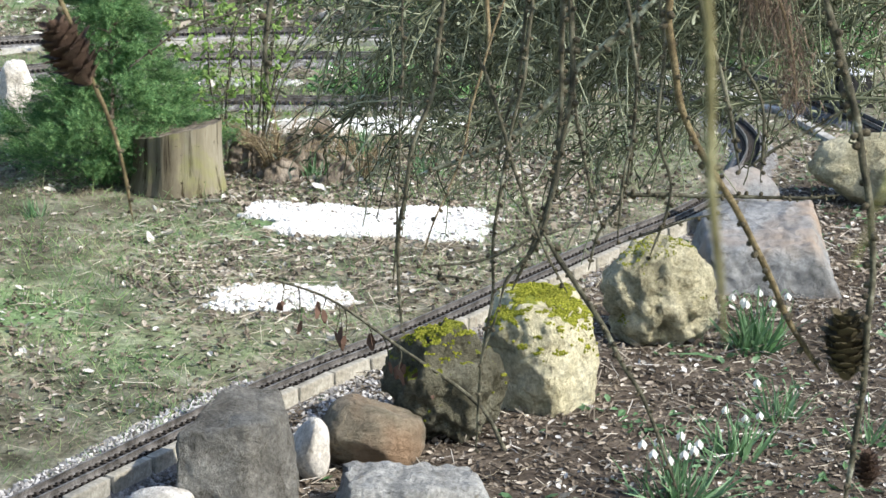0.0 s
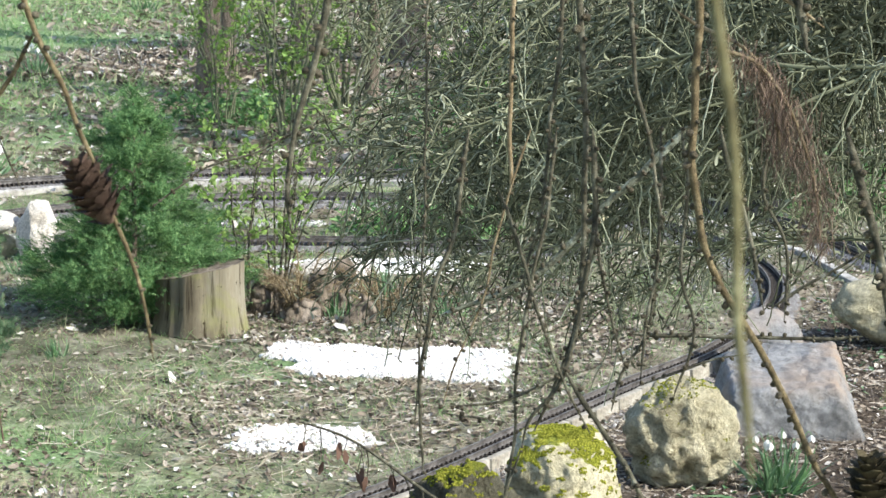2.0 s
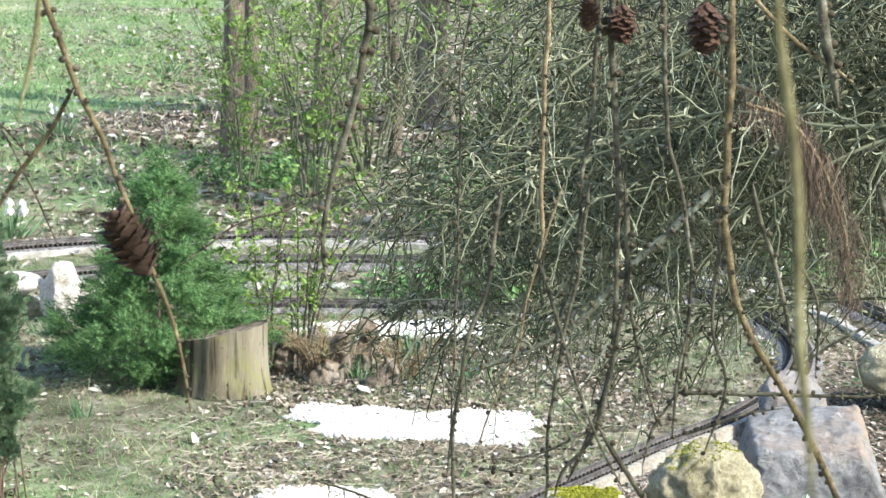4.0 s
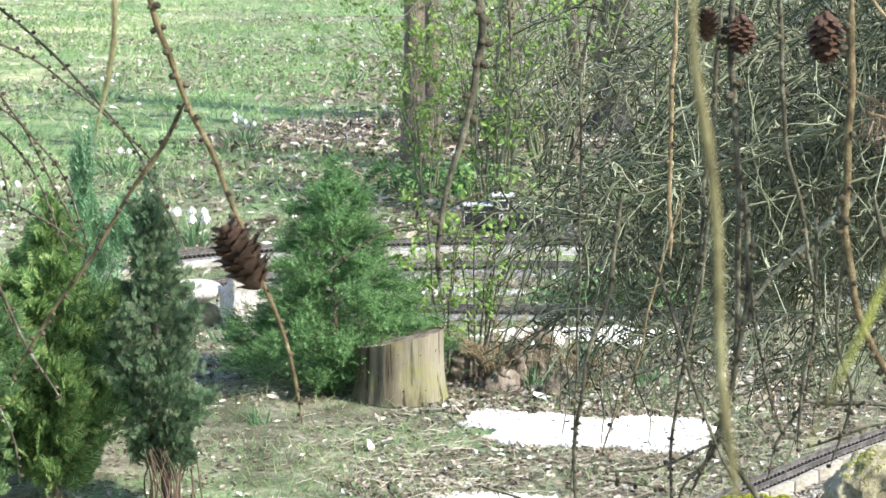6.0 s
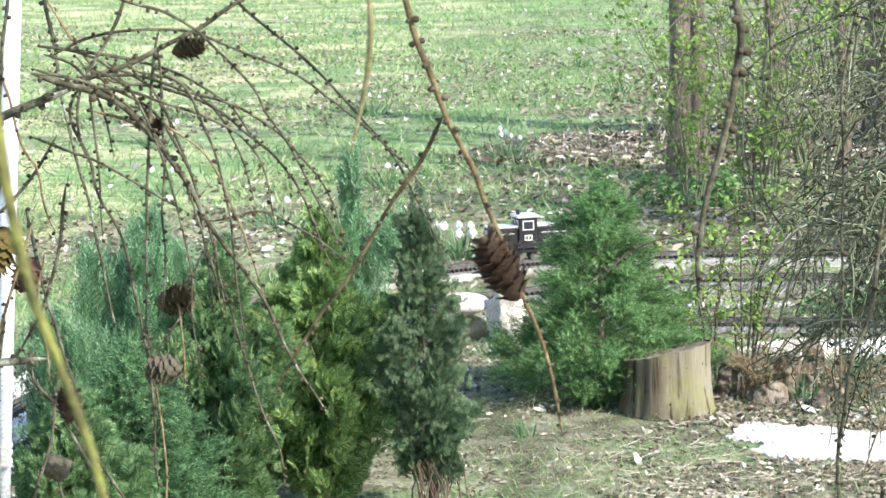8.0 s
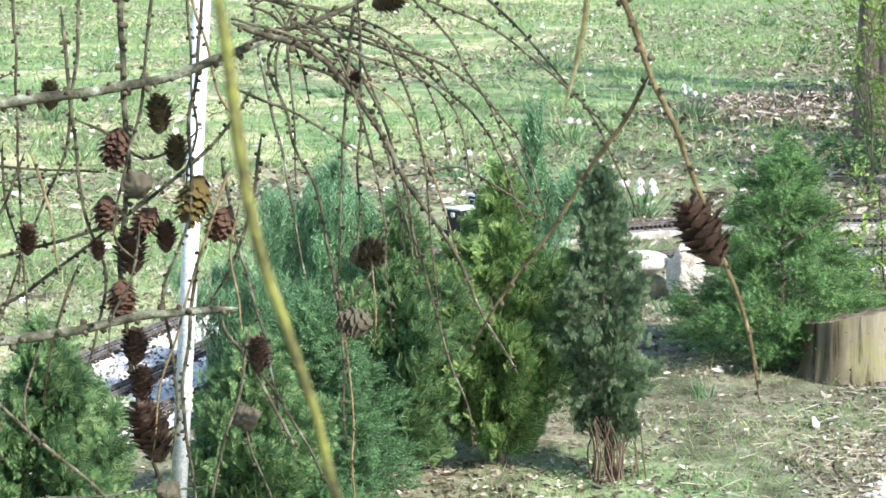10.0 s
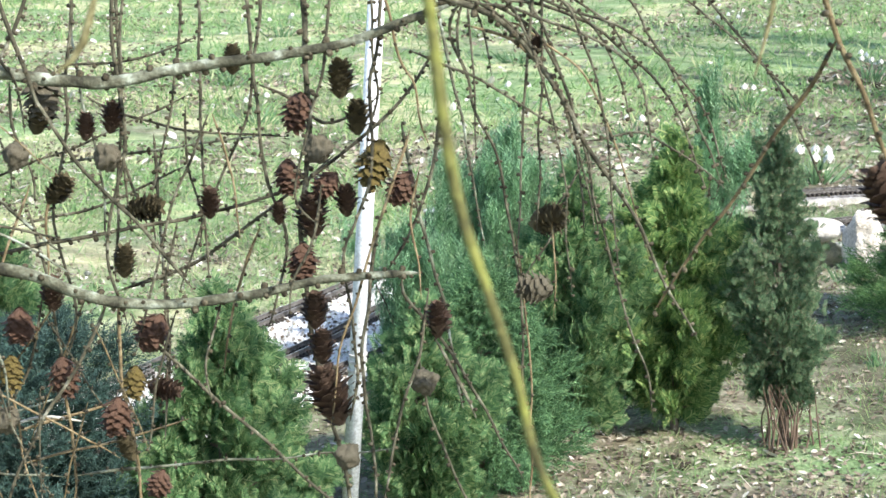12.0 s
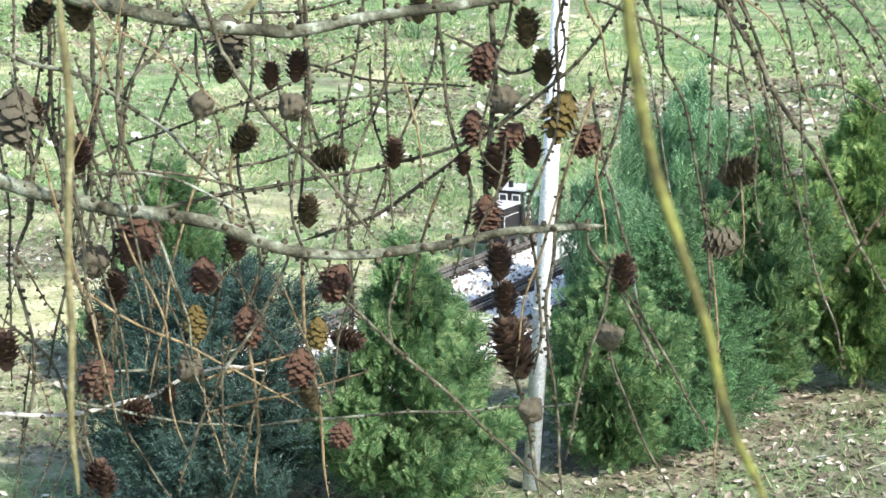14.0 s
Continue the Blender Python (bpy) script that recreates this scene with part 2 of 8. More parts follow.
M = {
    "ground": ground_material(),
    "steel": surface("rail_brass", [(0.35, (0.06, 0.055, 0.05)), (0.65, (0.2, 0.19, 0.18))], 30, 0.35),
    "sleeper": surface("sleeper_plastic", [(0.35, (0.03, 0.026, 0.023)), (0.65, (0.075, 0.065, 0.055))], 40, 0.75),
    "ballast": surface("ballast_grit", [(0.35, (0.10, 0.095, 0.09)), (0.55, (0.24, 0.235, 0.23)), (0.7, (0.5, 0.5, 0.5))], 60, 0.95, 0.9, 0.006),
    "concrete": surface("concrete_edging", [(0.3, (0.24, 0.22, 0.17)), (0.7, (0.5, 0.48, 0.42))], 14, 0.9),
    "kerb": surface("pale_kerb", [(0.3, (0.25, 0.24, 0.2)), (0.55, (0.5, 0.49, 0.46)), (0.75, (0.8, 0.8, 0.78))], 9, 0.9),
    "bark": surface("bark", [(0.3, (0.09, 0.075, 0.058)), (0.7, (0.3, 0.25, 0.2))], 22, 0.95, 1.0, 0.02, stretch=(1, 1, 0.18)),
    "stump_side": stump_material(),
    "log": surface("rotten_wood", [(0.3, (0.07, 0.058, 0.043)), (0.5, (0.2, 0.165, 0.125)), (0.7, (0.36, 0.31, 0.25))], 20, 0.95, 0.9, 0.008, stretch=(1, 1, 0.3)),
    "pole": surface("white_pole_paint", [(0.25, (0.6, 0.63, 0.68)), (0.5, (0.78, 0.81, 0.86)), (0.7, (0.82, 0.84, 0.88))], 25, 0.45, 0.2, 0.001),
    "granite": stone_material("grey_granite", [(0.3, (0.12, 0.112, 0.095)), (0.55, (0.26, 0.25, 0.22)), (0.75, (0.43, 0.42, 0.38))], 9, relief=0.009),
    "pale_rock": stone_material("pale_rock", [(0.3, (0.28, 0.25, 0.15)), (0.5, (0.62, 0.57, 0.38)), (0.75, (0.78, 0.74, 0.56))], 7),
    "moss_rock": stone_material("mossy_rock", [(0.3, (0.28, 0.25, 0.15)), (0.5, (0.62, 0.57, 0.38)), (0.75, (0.78, 0.74, 0.55))], 7, 0.5, relief=0.007),
    "lumpy_rock": stone_material("lumpy_rock", [(0.3, (0.07, 0.065, 0.04)), (0.55, (0.2, 0.19, 0.13)), (0.75, (0.36, 0.35, 0.27))], 12, 0.75),
    "slate_rock": stone_material("blue_grey_rock", [(0.3, (0.17, 0.172, 0.168)), (0.55, (0.27, 0.275, 0.275)), (0.75, (0.38, 0.38, 0.37))], 4, 0, (0.3, 0.235, 0.18), 0.004),
    "orange_rock": stone_material("orange_rock", [(0.3, (0.14, 0.12, 0.085)), (0.5, (0.25, 0.215, 0.155)), (0.75, (0.38, 0.35, 0.27))], 6, 0, (0.28, 0.19, 0.12), 0.006),
    "white_rock": stone_material("white_rock", [(0.3, (0.5, 0.45, 0.37)), (0.5, (0.78, 0.74, 0.67)), (0.75, (0.86, 0.84, 0.8))], 8, relief=0.005),
    "slab_rock": stone_material("cracked_slab", [(0.3, (0.16, 0.165, 0.16)), (0.5, (0.4, 0.4, 0.38)), (0.75, (0.6, 0.6, 0.57))], 7, relief=0.008),
    "moss": leafy("cushion_moss", [(0.0, (0.15, 0.17, 0.02)), (0.5, (0.3, 0.32, 0.035)), (1.0, (0.5, 0.5, 0.08))], 0.95, 0.3),
    "chip": leafy("white_marble_chips", [(0.0, (0.3, 0.28, 0.25)), (0.12, (0.6, 0.59, 0.56)), (0.4, (0.8, 0.79, 0.77)), (1.0, (0.88, 0.88, 0.87))], 0.7, 0),
    "grit": leafy("grey_ballast_stones", [(0.0, (0.09, 0.085, 0.08)), (0.5, (0.28, 0.275, 0.27)), (1.0, (0.62, 0.61, 0.6))], 0.8, 0),
    "grass": leafy("grass_blades", [(0.0, (0.11, 0.22, 0.085)), (0.5, (0.22, 0.38, 0.14)), (0.8, (0.38, 0.48, 0.22)), (1.0, (0.54, 0.53, 0.33))], 0.5, 0.4),
    "straw": leafy("dry_straw", [(0.0, (0.26, 0.22, 0.15)), (0.5, (0.44, 0.39, 0.29)), (1.0, (0.68, 0.64, 0.54))], 0.8, 0.15),
    "litter": leafy("dead_leaves", [(0.0, (0.085, 0.068, 0.052)), (0.4, (0.2, 0.165, 0.125)), (0.75, (0.36, 0.31, 0.25)), (0.93, (0.56, 0.52, 0.45)), (1.0, (0.8, 0.78, 0.75))], 0.8, 0.15),
    "spruce": leafy("spruce_needles", [(0.0, (0.055, 0.13, 0.045)), (0.6, (0.13, 0.27, 0.1)), (1.0, (0.3, 0.46, 0.19))], 0.75, 0.35),
    "bushy": leafy("dark_fir_needles", [(0.0, (0.05, 0.12, 0.055)), (0.6, (0.11, 0.235, 0.105)), (1.0, (0.24, 0.4, 0.19))], 0.75, 0.35),
    "thuja": leafy("thuja_scales", [(0.0, (0.055, 0.13, 0.06)), (0.5, (0.135, 0.265, 0.11)), (0.85, (0.27, 0.4, 0.18)), (1.0, (0.42, 0.49, 0.25))], 0.9, 0.5),
    "thuja_yellow": leafy("yellow_thuja_scales", [(0.0, (0.07, 0.16, 0.06)), (0.5, (0.18, 0.32, 0.11)), (0.85, (0.34, 0.47, 0.17)), (1.0, (0.52, 0.57, 0.24))], 0.75, 0.5),
    "thuja_dark": leafy("dark_thuja_scales", [(0.0, (0.045, 0.085, 0.045)), (0.5, (0.1, 0.18, 0.095)), (0.85, (0.18, 0.28, 0.15)), (1.0, (0.25, 0.18, 0.12))], 0.8, 0.4),
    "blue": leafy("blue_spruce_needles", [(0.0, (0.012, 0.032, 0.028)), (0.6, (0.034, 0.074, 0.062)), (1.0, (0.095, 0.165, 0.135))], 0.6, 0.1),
    "juniper": leafy("juniper_needles", [(0.0, (0.1, 0.21, 0.11)), (0.6, (0.22, 0.41, 0.22)), (1.0, (0.4, 0.58, 0.36))], 0.55, 0.4),
    "bud": leafy("young_leaves", [(0.0, (0.13, 0.24, 0.05)), (1.0, (0.32, 0.46, 0.13))], 0.5, 0.4),
    "snowdrop_leaf": leafy("snowdrop_leaves", [(0.0, (0.07, 0.16, 0.06)), (1.0, (0.2, 0.33, 0.18))], 0.45, 0.25),
    "bleached": leafy("bleached_leaves", [(0.0, (0.45, 0.42, 0.36)), (1.0, (0.74, 0.72, 0.68))], 0.7, 0.15),
    "withered": leafy("withered_leaves", [(0.0, (0.05, 0.03, 0.022)), (1.0, (0.17, 0.10, 0.07))], 0.8, 0.1),
    "petal": leafy("white_petals", [(0.0, (0.75, 0.77, 0.72)), (1.0, (0.85, 0.86, 0.82))], 0.5, 0.3),
    "dry_frond": leafy("dead_needles", [(0.0, (0.06, 0.042, 0.032)), (0.6, (0.15, 0.105, 0.078)), (1.0, (0.3, 0.22, 0.165))], 0.8, 0.15),
}


# building kit
def mesh_of(name, verts, faces, mats, smooth=False):
    me = bpy.data.meshes.new(name)
    me.from_pydata(verts if isinstance(verts, list) else verts.tolist(), [], faces if isinstance(faces, list) else faces.tolist())
    for m in mats if isinstance(mats, (list, tuple)) else [mats]:
        me.materials.append(m)
    if smooth:
        me.shade_smooth()
    me.update()
    return me


def part_mesh(name, me, parent=None, label=""):
    ob = new(name, me)
    ob.parent = parent
    return tagged(ob, label)


def part(name, bm, material, parent, label="", smooth=False):
    me = bpy.data.meshes.new(name)
    bm.to_mesh(me)
    bm.free()
    me.materials.append(material)
    if smooth:
        me.shade_smooth()
    return part_mesh(name, me, parent, label)


def box_bm(bm, m, sx, sy, sz, bevel=0.0):
    made = bmesh.ops.create_cube(bm, size=1.0, matrix=m @ Matrix.Diagonal((sx, sy, sz, 1)))["verts"]
    if bevel:
        edges = list({e for v in made for e in v.link_edges})
        bmesh.ops.bevel(bm, geom=edges, offset=bevel, segments=2, affect="EDGES", profile=0.6)
    return bm


def tube_bm(bm, m, r1, r2, depth, seg=12):
    bmesh.ops.create_cone(bm, cap_ends=True, segments=seg, radius1=r1, radius2=r2, depth=depth, matrix=m)
    return bm


def spline(points, steps):
    """Catmull-Rom through the points."""
    p = [np.array(q, float) for q in points]
    p = [2 * p[0] - p[1], *p, 2 * p[-1] - p[-2]]
    out = []
    for i in range(1, len(p) - 2):
        for s in range(steps):
            t = s / steps
            out.append(0.5 * (2 * p[i] + (p[i + 1] - p[i - 1]) * t + (2 * p[i - 1] - 5 * p[i] + 4 * p[i + 1] - p[i + 2]) * t * t
                              + (3 * p[i] - p[i - 1] - 3 * p[i + 1] + p[i + 2]) * t ** 3))
    out.append(p[-2])
    return np.array(out)


def even(points, gap, steps=24):
    """Points at even gaps along the spline, and their headings."""
    c = spline(points, steps)
    seg = np.linalg.norm(np.diff(c, axis=0), axis=1)
    s = np.concatenate([[0], np.cumsum(seg)])
    at = np.arange(0, s[-1], gap)
    q = np.stack([np.interp(at, s, c[:, k]) for k in range(c.shape[1])], 1)
    d = np.gradient(q, axis=0)
    return q, d / np.maximum(np.linalg.norm(d, axis=1, keepdims=True), 1e-9)


def tube(path, radii, seg=6):
    """Vertices and faces of a tapering tube along a path."""
    path = np.asarray(path, float)
    n = len(path)
    d = np.gradient(path, axis=0)
    d /= np.maximum(np.linalg.norm(d, axis=1, keepdims=True), 1e-9)
    ref = np.array([0.31, 0.87, 0.38])
    a = np.cross(d, ref)
    a /= np.linalg.norm(a, axis=1, keepdims=True)
    b = np.cross(d, a)
    ang = np.linspace(0, 2 * np.pi, seg, endpoint=False)
    r = np.asarray(radii, float)[:, None, None]
    v = path[:, None] + r * (np.cos(ang)[None, :, None] * a[:, None] + np.sin(ang)[None, :, None] * b[:, None])
    i = np.arange(n - 1)[:, None] * seg
    k = np.arange(seg)[None]
    f = np.stack([i + k, i + (k + 1) % seg, i + seg + (k + 1) % seg, i + seg + k], -1).reshape(-1, 4)
    return v.reshape(-1, 3), f


def scatter(pv, pf, pos, ax, up, size):
    """Copies of a small piece (its x to the side, y along ax, z along the normal) joined into arrays."""
    pos, ax, up = np.asarray(pos, float), np.asarray(ax, float), np.asarray(up, float)
    ax = ax / np.maximum(np.linalg.norm(ax, axis=1, keepdims=True), 1e-9)
    side = np.cross(ax, up)
    side /= np.maximum(np.linalg.norm(side, axis=1, keepdims=True), 1e-9)
    nor = np.cross(side, ax)
    pv = np.asarray(pv, float)
    s = np.asarray(size, float).reshape(-1, 1, 1)
    v = pos[:, None] + s * (pv[None, :, :1] * side[:, None] + pv[None, :, 1:2] * ax[:, None] + pv[None, :, 2:] * nor[:, None])
    pf = np.asarray(pf)
    f = pf[None] + (np.arange(len(pos)) * len(pv))[:, None, None]
    return v.reshape(-1, 3), f.reshape(-1, pf.shape[1])


def joined(lots):
    """Join several (vertices, faces) lots with faces of one size."""
    vs, fs, n = [], [], 0
    for v, f in lots:
        vs.append(v)
        fs.append(f + n)
        n += len(v)
    return np.concatenate(vs), np.concatenate(fs)


rng = np.random.default_rng(7)


def directions(n, flat=0.0):
    d = rng.normal(size=(n, 3))
    d[:, 2] *= 1 - flat
    return d / np.linalg.norm(d, axis=1, keepdims=True)


def height_at(x, y):
    """The ground's height."""
    return 0.018 * noise.noise((x * 0.9, y * 0.9, 0.3)) + 0.010 * noise.noise((x * 3.1, y * 3.1, 1.7)) - 0.012


def heights(p):
    return np.array([height_at(a, b) for a, b in p[:, :2]])


# ground, one sheet to the horizon
def build_ground():
    xs = np.concatenate([np.array([-600, -200, -60, -25, -12, -7]), np.arange(-4.6, 4.61, 0.08), np.array([7, 12, 25, 60, 200, 600])])
    ys = np.concatenate([np.array([-600, -200, -60, -20, -6, 0, 2.5]), np.arange(4.0, 14.0, 0.08), np.arange(14.5, 42, 1.0), np.array([60, 120, 300, 700])])
    gx, gy = np.meshgrid(xs, ys)
    p = np.stack([gx.ravel(), gy.ravel()], 1)
    v = np.column_stack([p, heights(p)])
    i, j = np.meshgrid(np.arange(len(ys) - 1), np.arange(len(xs) - 1), indexing="ij")
    a = (i * len(xs) + j).ravel()
    f = np.stack([a, a + 1, a + 1 + len(xs), a + len(xs)], 1)
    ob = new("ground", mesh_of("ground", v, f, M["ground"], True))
    tagged(ob, "garden lawn with dead leaves, moss and bare earth", "lawn", kind="structure")


build_ground()

# the railway: centre lines of its tracks
FRONT = [(-0.72, 3.95), (-0.25, 4.66), (0.17, 5.30), (0.50, 5.72), (0.82, 6.17), (1.14, 6.62), (1.50, 7.10), (1.80, 7.70), (1.93, 8.30), (1.86, 8.95),
         (1.55, 9.55), (0.95, 9.90), (0.30, 9.98), (-0.25, 9.82), (-0.82, 9.46), (-1.45, 8.72), (-1.952, 7.752), (-2.040, 7.205), (-2.086, 6.939), (-2.131, 6.696), (-2.222, 6.204), (-2.301, 5.614)]
OUTER = [(2.55, 7.3), (2.46, 8.0), (2.38, 8.6), (2.26, 9.2), (2.02, 9.8), (1.62, 10.3), (1.2, 10.52), (0.7, 10.63), (0.2, 10.63), (-0.3, 10.52), (-0.9, 10.25), (-1.5, 9.6), (-2.051, 8.605), (-2.282, 7.534), (-2.326, 7.287), (-2.414, 6.795), (-2.489, 6.204)]
KERB = [(2.42, 7.3), (2.33, 8.2), (2.25, 8.9), (1.95, 9.7), (1.65, 10.1), (1.2, 10.45), (0.7, 10.62), (0.2, 10.63), (-0.3, 10.52), (-0.9, 10.25), (-1.5, 9.6), (-2.051, 8.605), (-2.282, 7.534), (-2.326, 7.287), (-2.414, 6.795), (-2.489, 6.204)]
INNER = [(1.35, 8.75), (0.86, 8.90), (0.34, 8.95), (-0.2, 8.98), (-0.75, 8.85), (-1.3, 8.3), (-1.731, 7.363), (-1.845, 6.908), (-1.954, 6.497), (-2.001, 6.334), (-2.140, 5.854), (-2.276, 5.277)]
RAIL_TOP = 0.034


def offset_line(line, off):
    q, d = even(line, 0.05)
    return q + off * np.stack([-d[:, 1], d[:, 0]], 1)


def rail_bm(line, off, z, w, h):
    q = offset_line(line, off)
    d = np.gradient(q, axis=0)
    d /= np.linalg.norm(d, axis=1, keepdims=True)
    nrm = np.stack([-d[:, 1], d[:, 0]], 1)
    prof = [(-w, 0), (-w * 0.35, h * 0.25), (-w * 0.35, h * 0.65), (-w * 0.6, h), (w * 0.6, h), (w * 0.35, h * 0.65), (w * 0.35, h * 0.25), (w, 0)]
    v = np.concatenate([np.column_stack([q + a * nrm, np.full(len(q), z + b)])[:, None] for a, b in prof], 1)
    n, k = len(q), len(prof)
    i = (np.arange(n - 1) * k)[:, None]
    j = np.arange(k)[None]
    f = np.stack([i + j, i + (j + 1) % k, i + k + (j + 1) % k, i + k + j], -1).reshape(-1, 4)
    return v.reshape(-1, 3), f


SLEEPER_BM = bmesh.new()
box_bm(SLEEPER_BM, Matrix(), 0.0105, 0.088, 0.010, 0.0015)
for side in (-1, 1):
    box_bm(SLEEPER_BM, pose(0, side * 0.029, 0.006), 0.008, 0.006, 0.005)
    box_bm(SLEEPER_BM, pose(0, side * 0.016, 0.006), 0.008, 0.006, 0.005)
SLEEPER = bpy.data.meshes.new("sleeper")
SLEEPER_BM.to_mesh(SLEEPER)
SLEEPER.materials.append(M["sleeper"])


def track(line, label, singles=None):
    base = tagged(new("model_railway_track"), label, "track", "garden railway tracks")
    q, d = even(line, 0.05)
    # shallow grit bed under the sleepers
    nrm = np.stack([-d[:, 1], d[:, 0]], 1)
    prof = [(-0.085, -0.02), (-0.06, 0.008), (0.06, 0.008), (0.085, -0.02)]
    v = np.concatenate([np.column_stack([q + a * nrm, np.full(len(q), b)])[:, None] for a, b in prof], 1).reshape(-1, 3)
    i = (np.arange(len(q) - 1) * 4)[:, None]
    j = np.arange(3)[None]
    f = np.stack([i + j, i + j + 1, i + 5 + j, i + 4 + j], -1).reshape(-1, 4)
    part_mesh("track_bed", mesh_of("track_bed", v, f, M["ballast"], True), base, "grey grit bed")
    for off in (-0.0225, 0.0225):
        rv, rf = rail_bm(line, off, 0.0195, 0.0042, 0.0145)
        part_mesh("rail", mesh_of("rail", rv, rf, M["steel"]), base, "worn metal rail")
    q, d = even(line, 0.0225)
    sv = np.array([tuple(x.co) for x in SLEEPER.vertices])
    rest = []
    for k in range(len(q)):
        m = Matrix.Translation((q[k, 0], q[k, 1], 0.0145)) @ Matrix.Rotation(math.atan2(d[k, 1], d[k, 0]), 4, "Z")
        if singles and singles[0] <= q[k, 1] <= singles[1] and q[k, 0] > singles[2]:
            ob = new("sleeper", SLEEPER)
            ob.parent, ob.matrix_local = base, m
        else:
            rest.append(m)
    tris = [tuple(p.vertices) for p in SLEEPER.polygons]
    vs, fs = [], []
    for n, m in enumerate(rest):
        a = np.array(m)
        vs.append(sv @ a[:3, :3].T + a[:3, 3])
        fs += [tuple(n * len(sv) + w for w in t) for t in tris]
    if rest:
        ob = part_mesh("sleeper_rest", mesh_of("sleeper_rest", np.concatenate(vs), fs, M["sleeper"]), base)
        tagged(ob, kind="stuff")
    return base


track(FRONT, "narrow black model railway track on a grit bed beside boulders", (4.2, 8.2, -0.6))
track(OUTER, "outer model railway track behind a pale kerb")
track(INNER, "inner model railway track half hidden by plants")


def edging(line, off, lo, hi, size, gap, mat, label, z=0.0, where=None):
    """Blocks laid end to end beside a track."""
    base = tagged(new("edging"), label, "edging", kind="structure")
    q, d = even(line, size[0] + gap)
    for k in range(len(q)):
        if not lo <= q[k, 1] <= hi or (where and not where(*q[k])):
            continue
        bm = bmesh.new()
        box_bm(bm, Matrix(), size[0] * random.uniform(0.96, 1.0), size[1], size[2], 0.004)
        for v in bm.verts:
            v.co += Vector(noise.noise_vector(v.co * 23 + Vector((k, 0, 0)))) * 0.0025
        ob = part("edging_block", bm, mat, base)
        a = math.atan2(d[k, 1], d[k, 0])
        n = Vector((-d[k, 1], d[k, 0], 0)) * off
        ob.matrix_local = pose(q[k, 0] + n.x, q[k, 1] + n.y, z + random.uniform(-0.003, 0.003), random.uniform(-2, 2), random.uniform(-1, 1), math.degrees(a) + random.uniform(-1.5, 1.5))
    return base


edging(FRONT, -0.062, 4.2, 7.4, (0.14, 0.022, 0.05), 0.004, M["concrete"], "row of narrow mossy concrete blocks along the track", 0.004, lambda x, y: x < 1.7 and x > -0.7)
edging(KERB, 0.105, 7.9, 11.0, (0.24, 0.035, 0.046), 0.004, M["kerb"], "pale stone kerb along the outer track", -0.016)


# boulders and stones
def rock(name, at, size, mat, label, seed, turn=0.0, cuts=7, rough=0.12, lean=(0, 0), sink=0.12, top=None, sub=5, pits=0.0):
    """A boulder: a ball cut by random planes, then roughened; size is its full extent."""
    bm = bmesh.new()
    bmesh.ops.create_icosphere(bm, subdivisions=sub, radius=1.0)
    r = random.Random(seed)
    planes = []
    for k in range(cuts):
        n = Vector((r.gauss(0, 1), r.gauss(0, 1), r.gauss(0, 0.7))).normalized()
        planes.append((n, r.uniform(0.62, 0.9)))
    for n, h in top or ():
        planes.append((Vector(n).normalized(), h))
    for v in bm.verts:
        for n, h in planes:
            over = v.co.dot(n) - h
            if over > 0:
                v.co -= n * over * 0.93
    shift = Vector((seed * 3.1, seed * 1.7, seed))
    for v in bm.verts:
        n = v.co.normalized()
        v.co += n * (rough * noise.noise(v.co * 1.8 + shift) + rough * 0.45 * noise.noise(v.co * 5 + shift) + rough * 0.3 * noise.noise(v.co * 11 + shift) + 0.03 * abs(noise.noise(v.co * 7 + shift)) + 0.014 * noise.noise(v.co * 27 + shift)
                     - pits * max(0.0, noise.noise(v.co * 3.6 + shift * 1.3)) ** 0.7 * (1.3 - 0.5 * v.co.z) - pits * 0.9 * max(0.0, noise.noise(v.co * 8.5 + shift)))
    lo = [min(v.co[i] for v in bm.verts) for i in range(3)]
    hi = [max(v.co[i] for v in bm.verts) for i in range(3)]
    for v in bm.verts:
        for i in range(3):
            v.co[i] = ((v.co[i] - lo[i]) / (hi[i] - lo[i]) - (0.5 if i < 2 else sink)) * size[i]
    me = bpy.data.meshes.new(name)
    bm.to_mesh(me)
    bm.free()
    me.materials.append(mat)
    me.shade_smooth()
    ob = new(name, me)
    ob.matrix_world = pose(at[0], at[1], at[2] if len(at) > 2 else -0.01, lean[0], lean[1], turn)
    return tagged(ob, label, "rock", "rocks along the track")


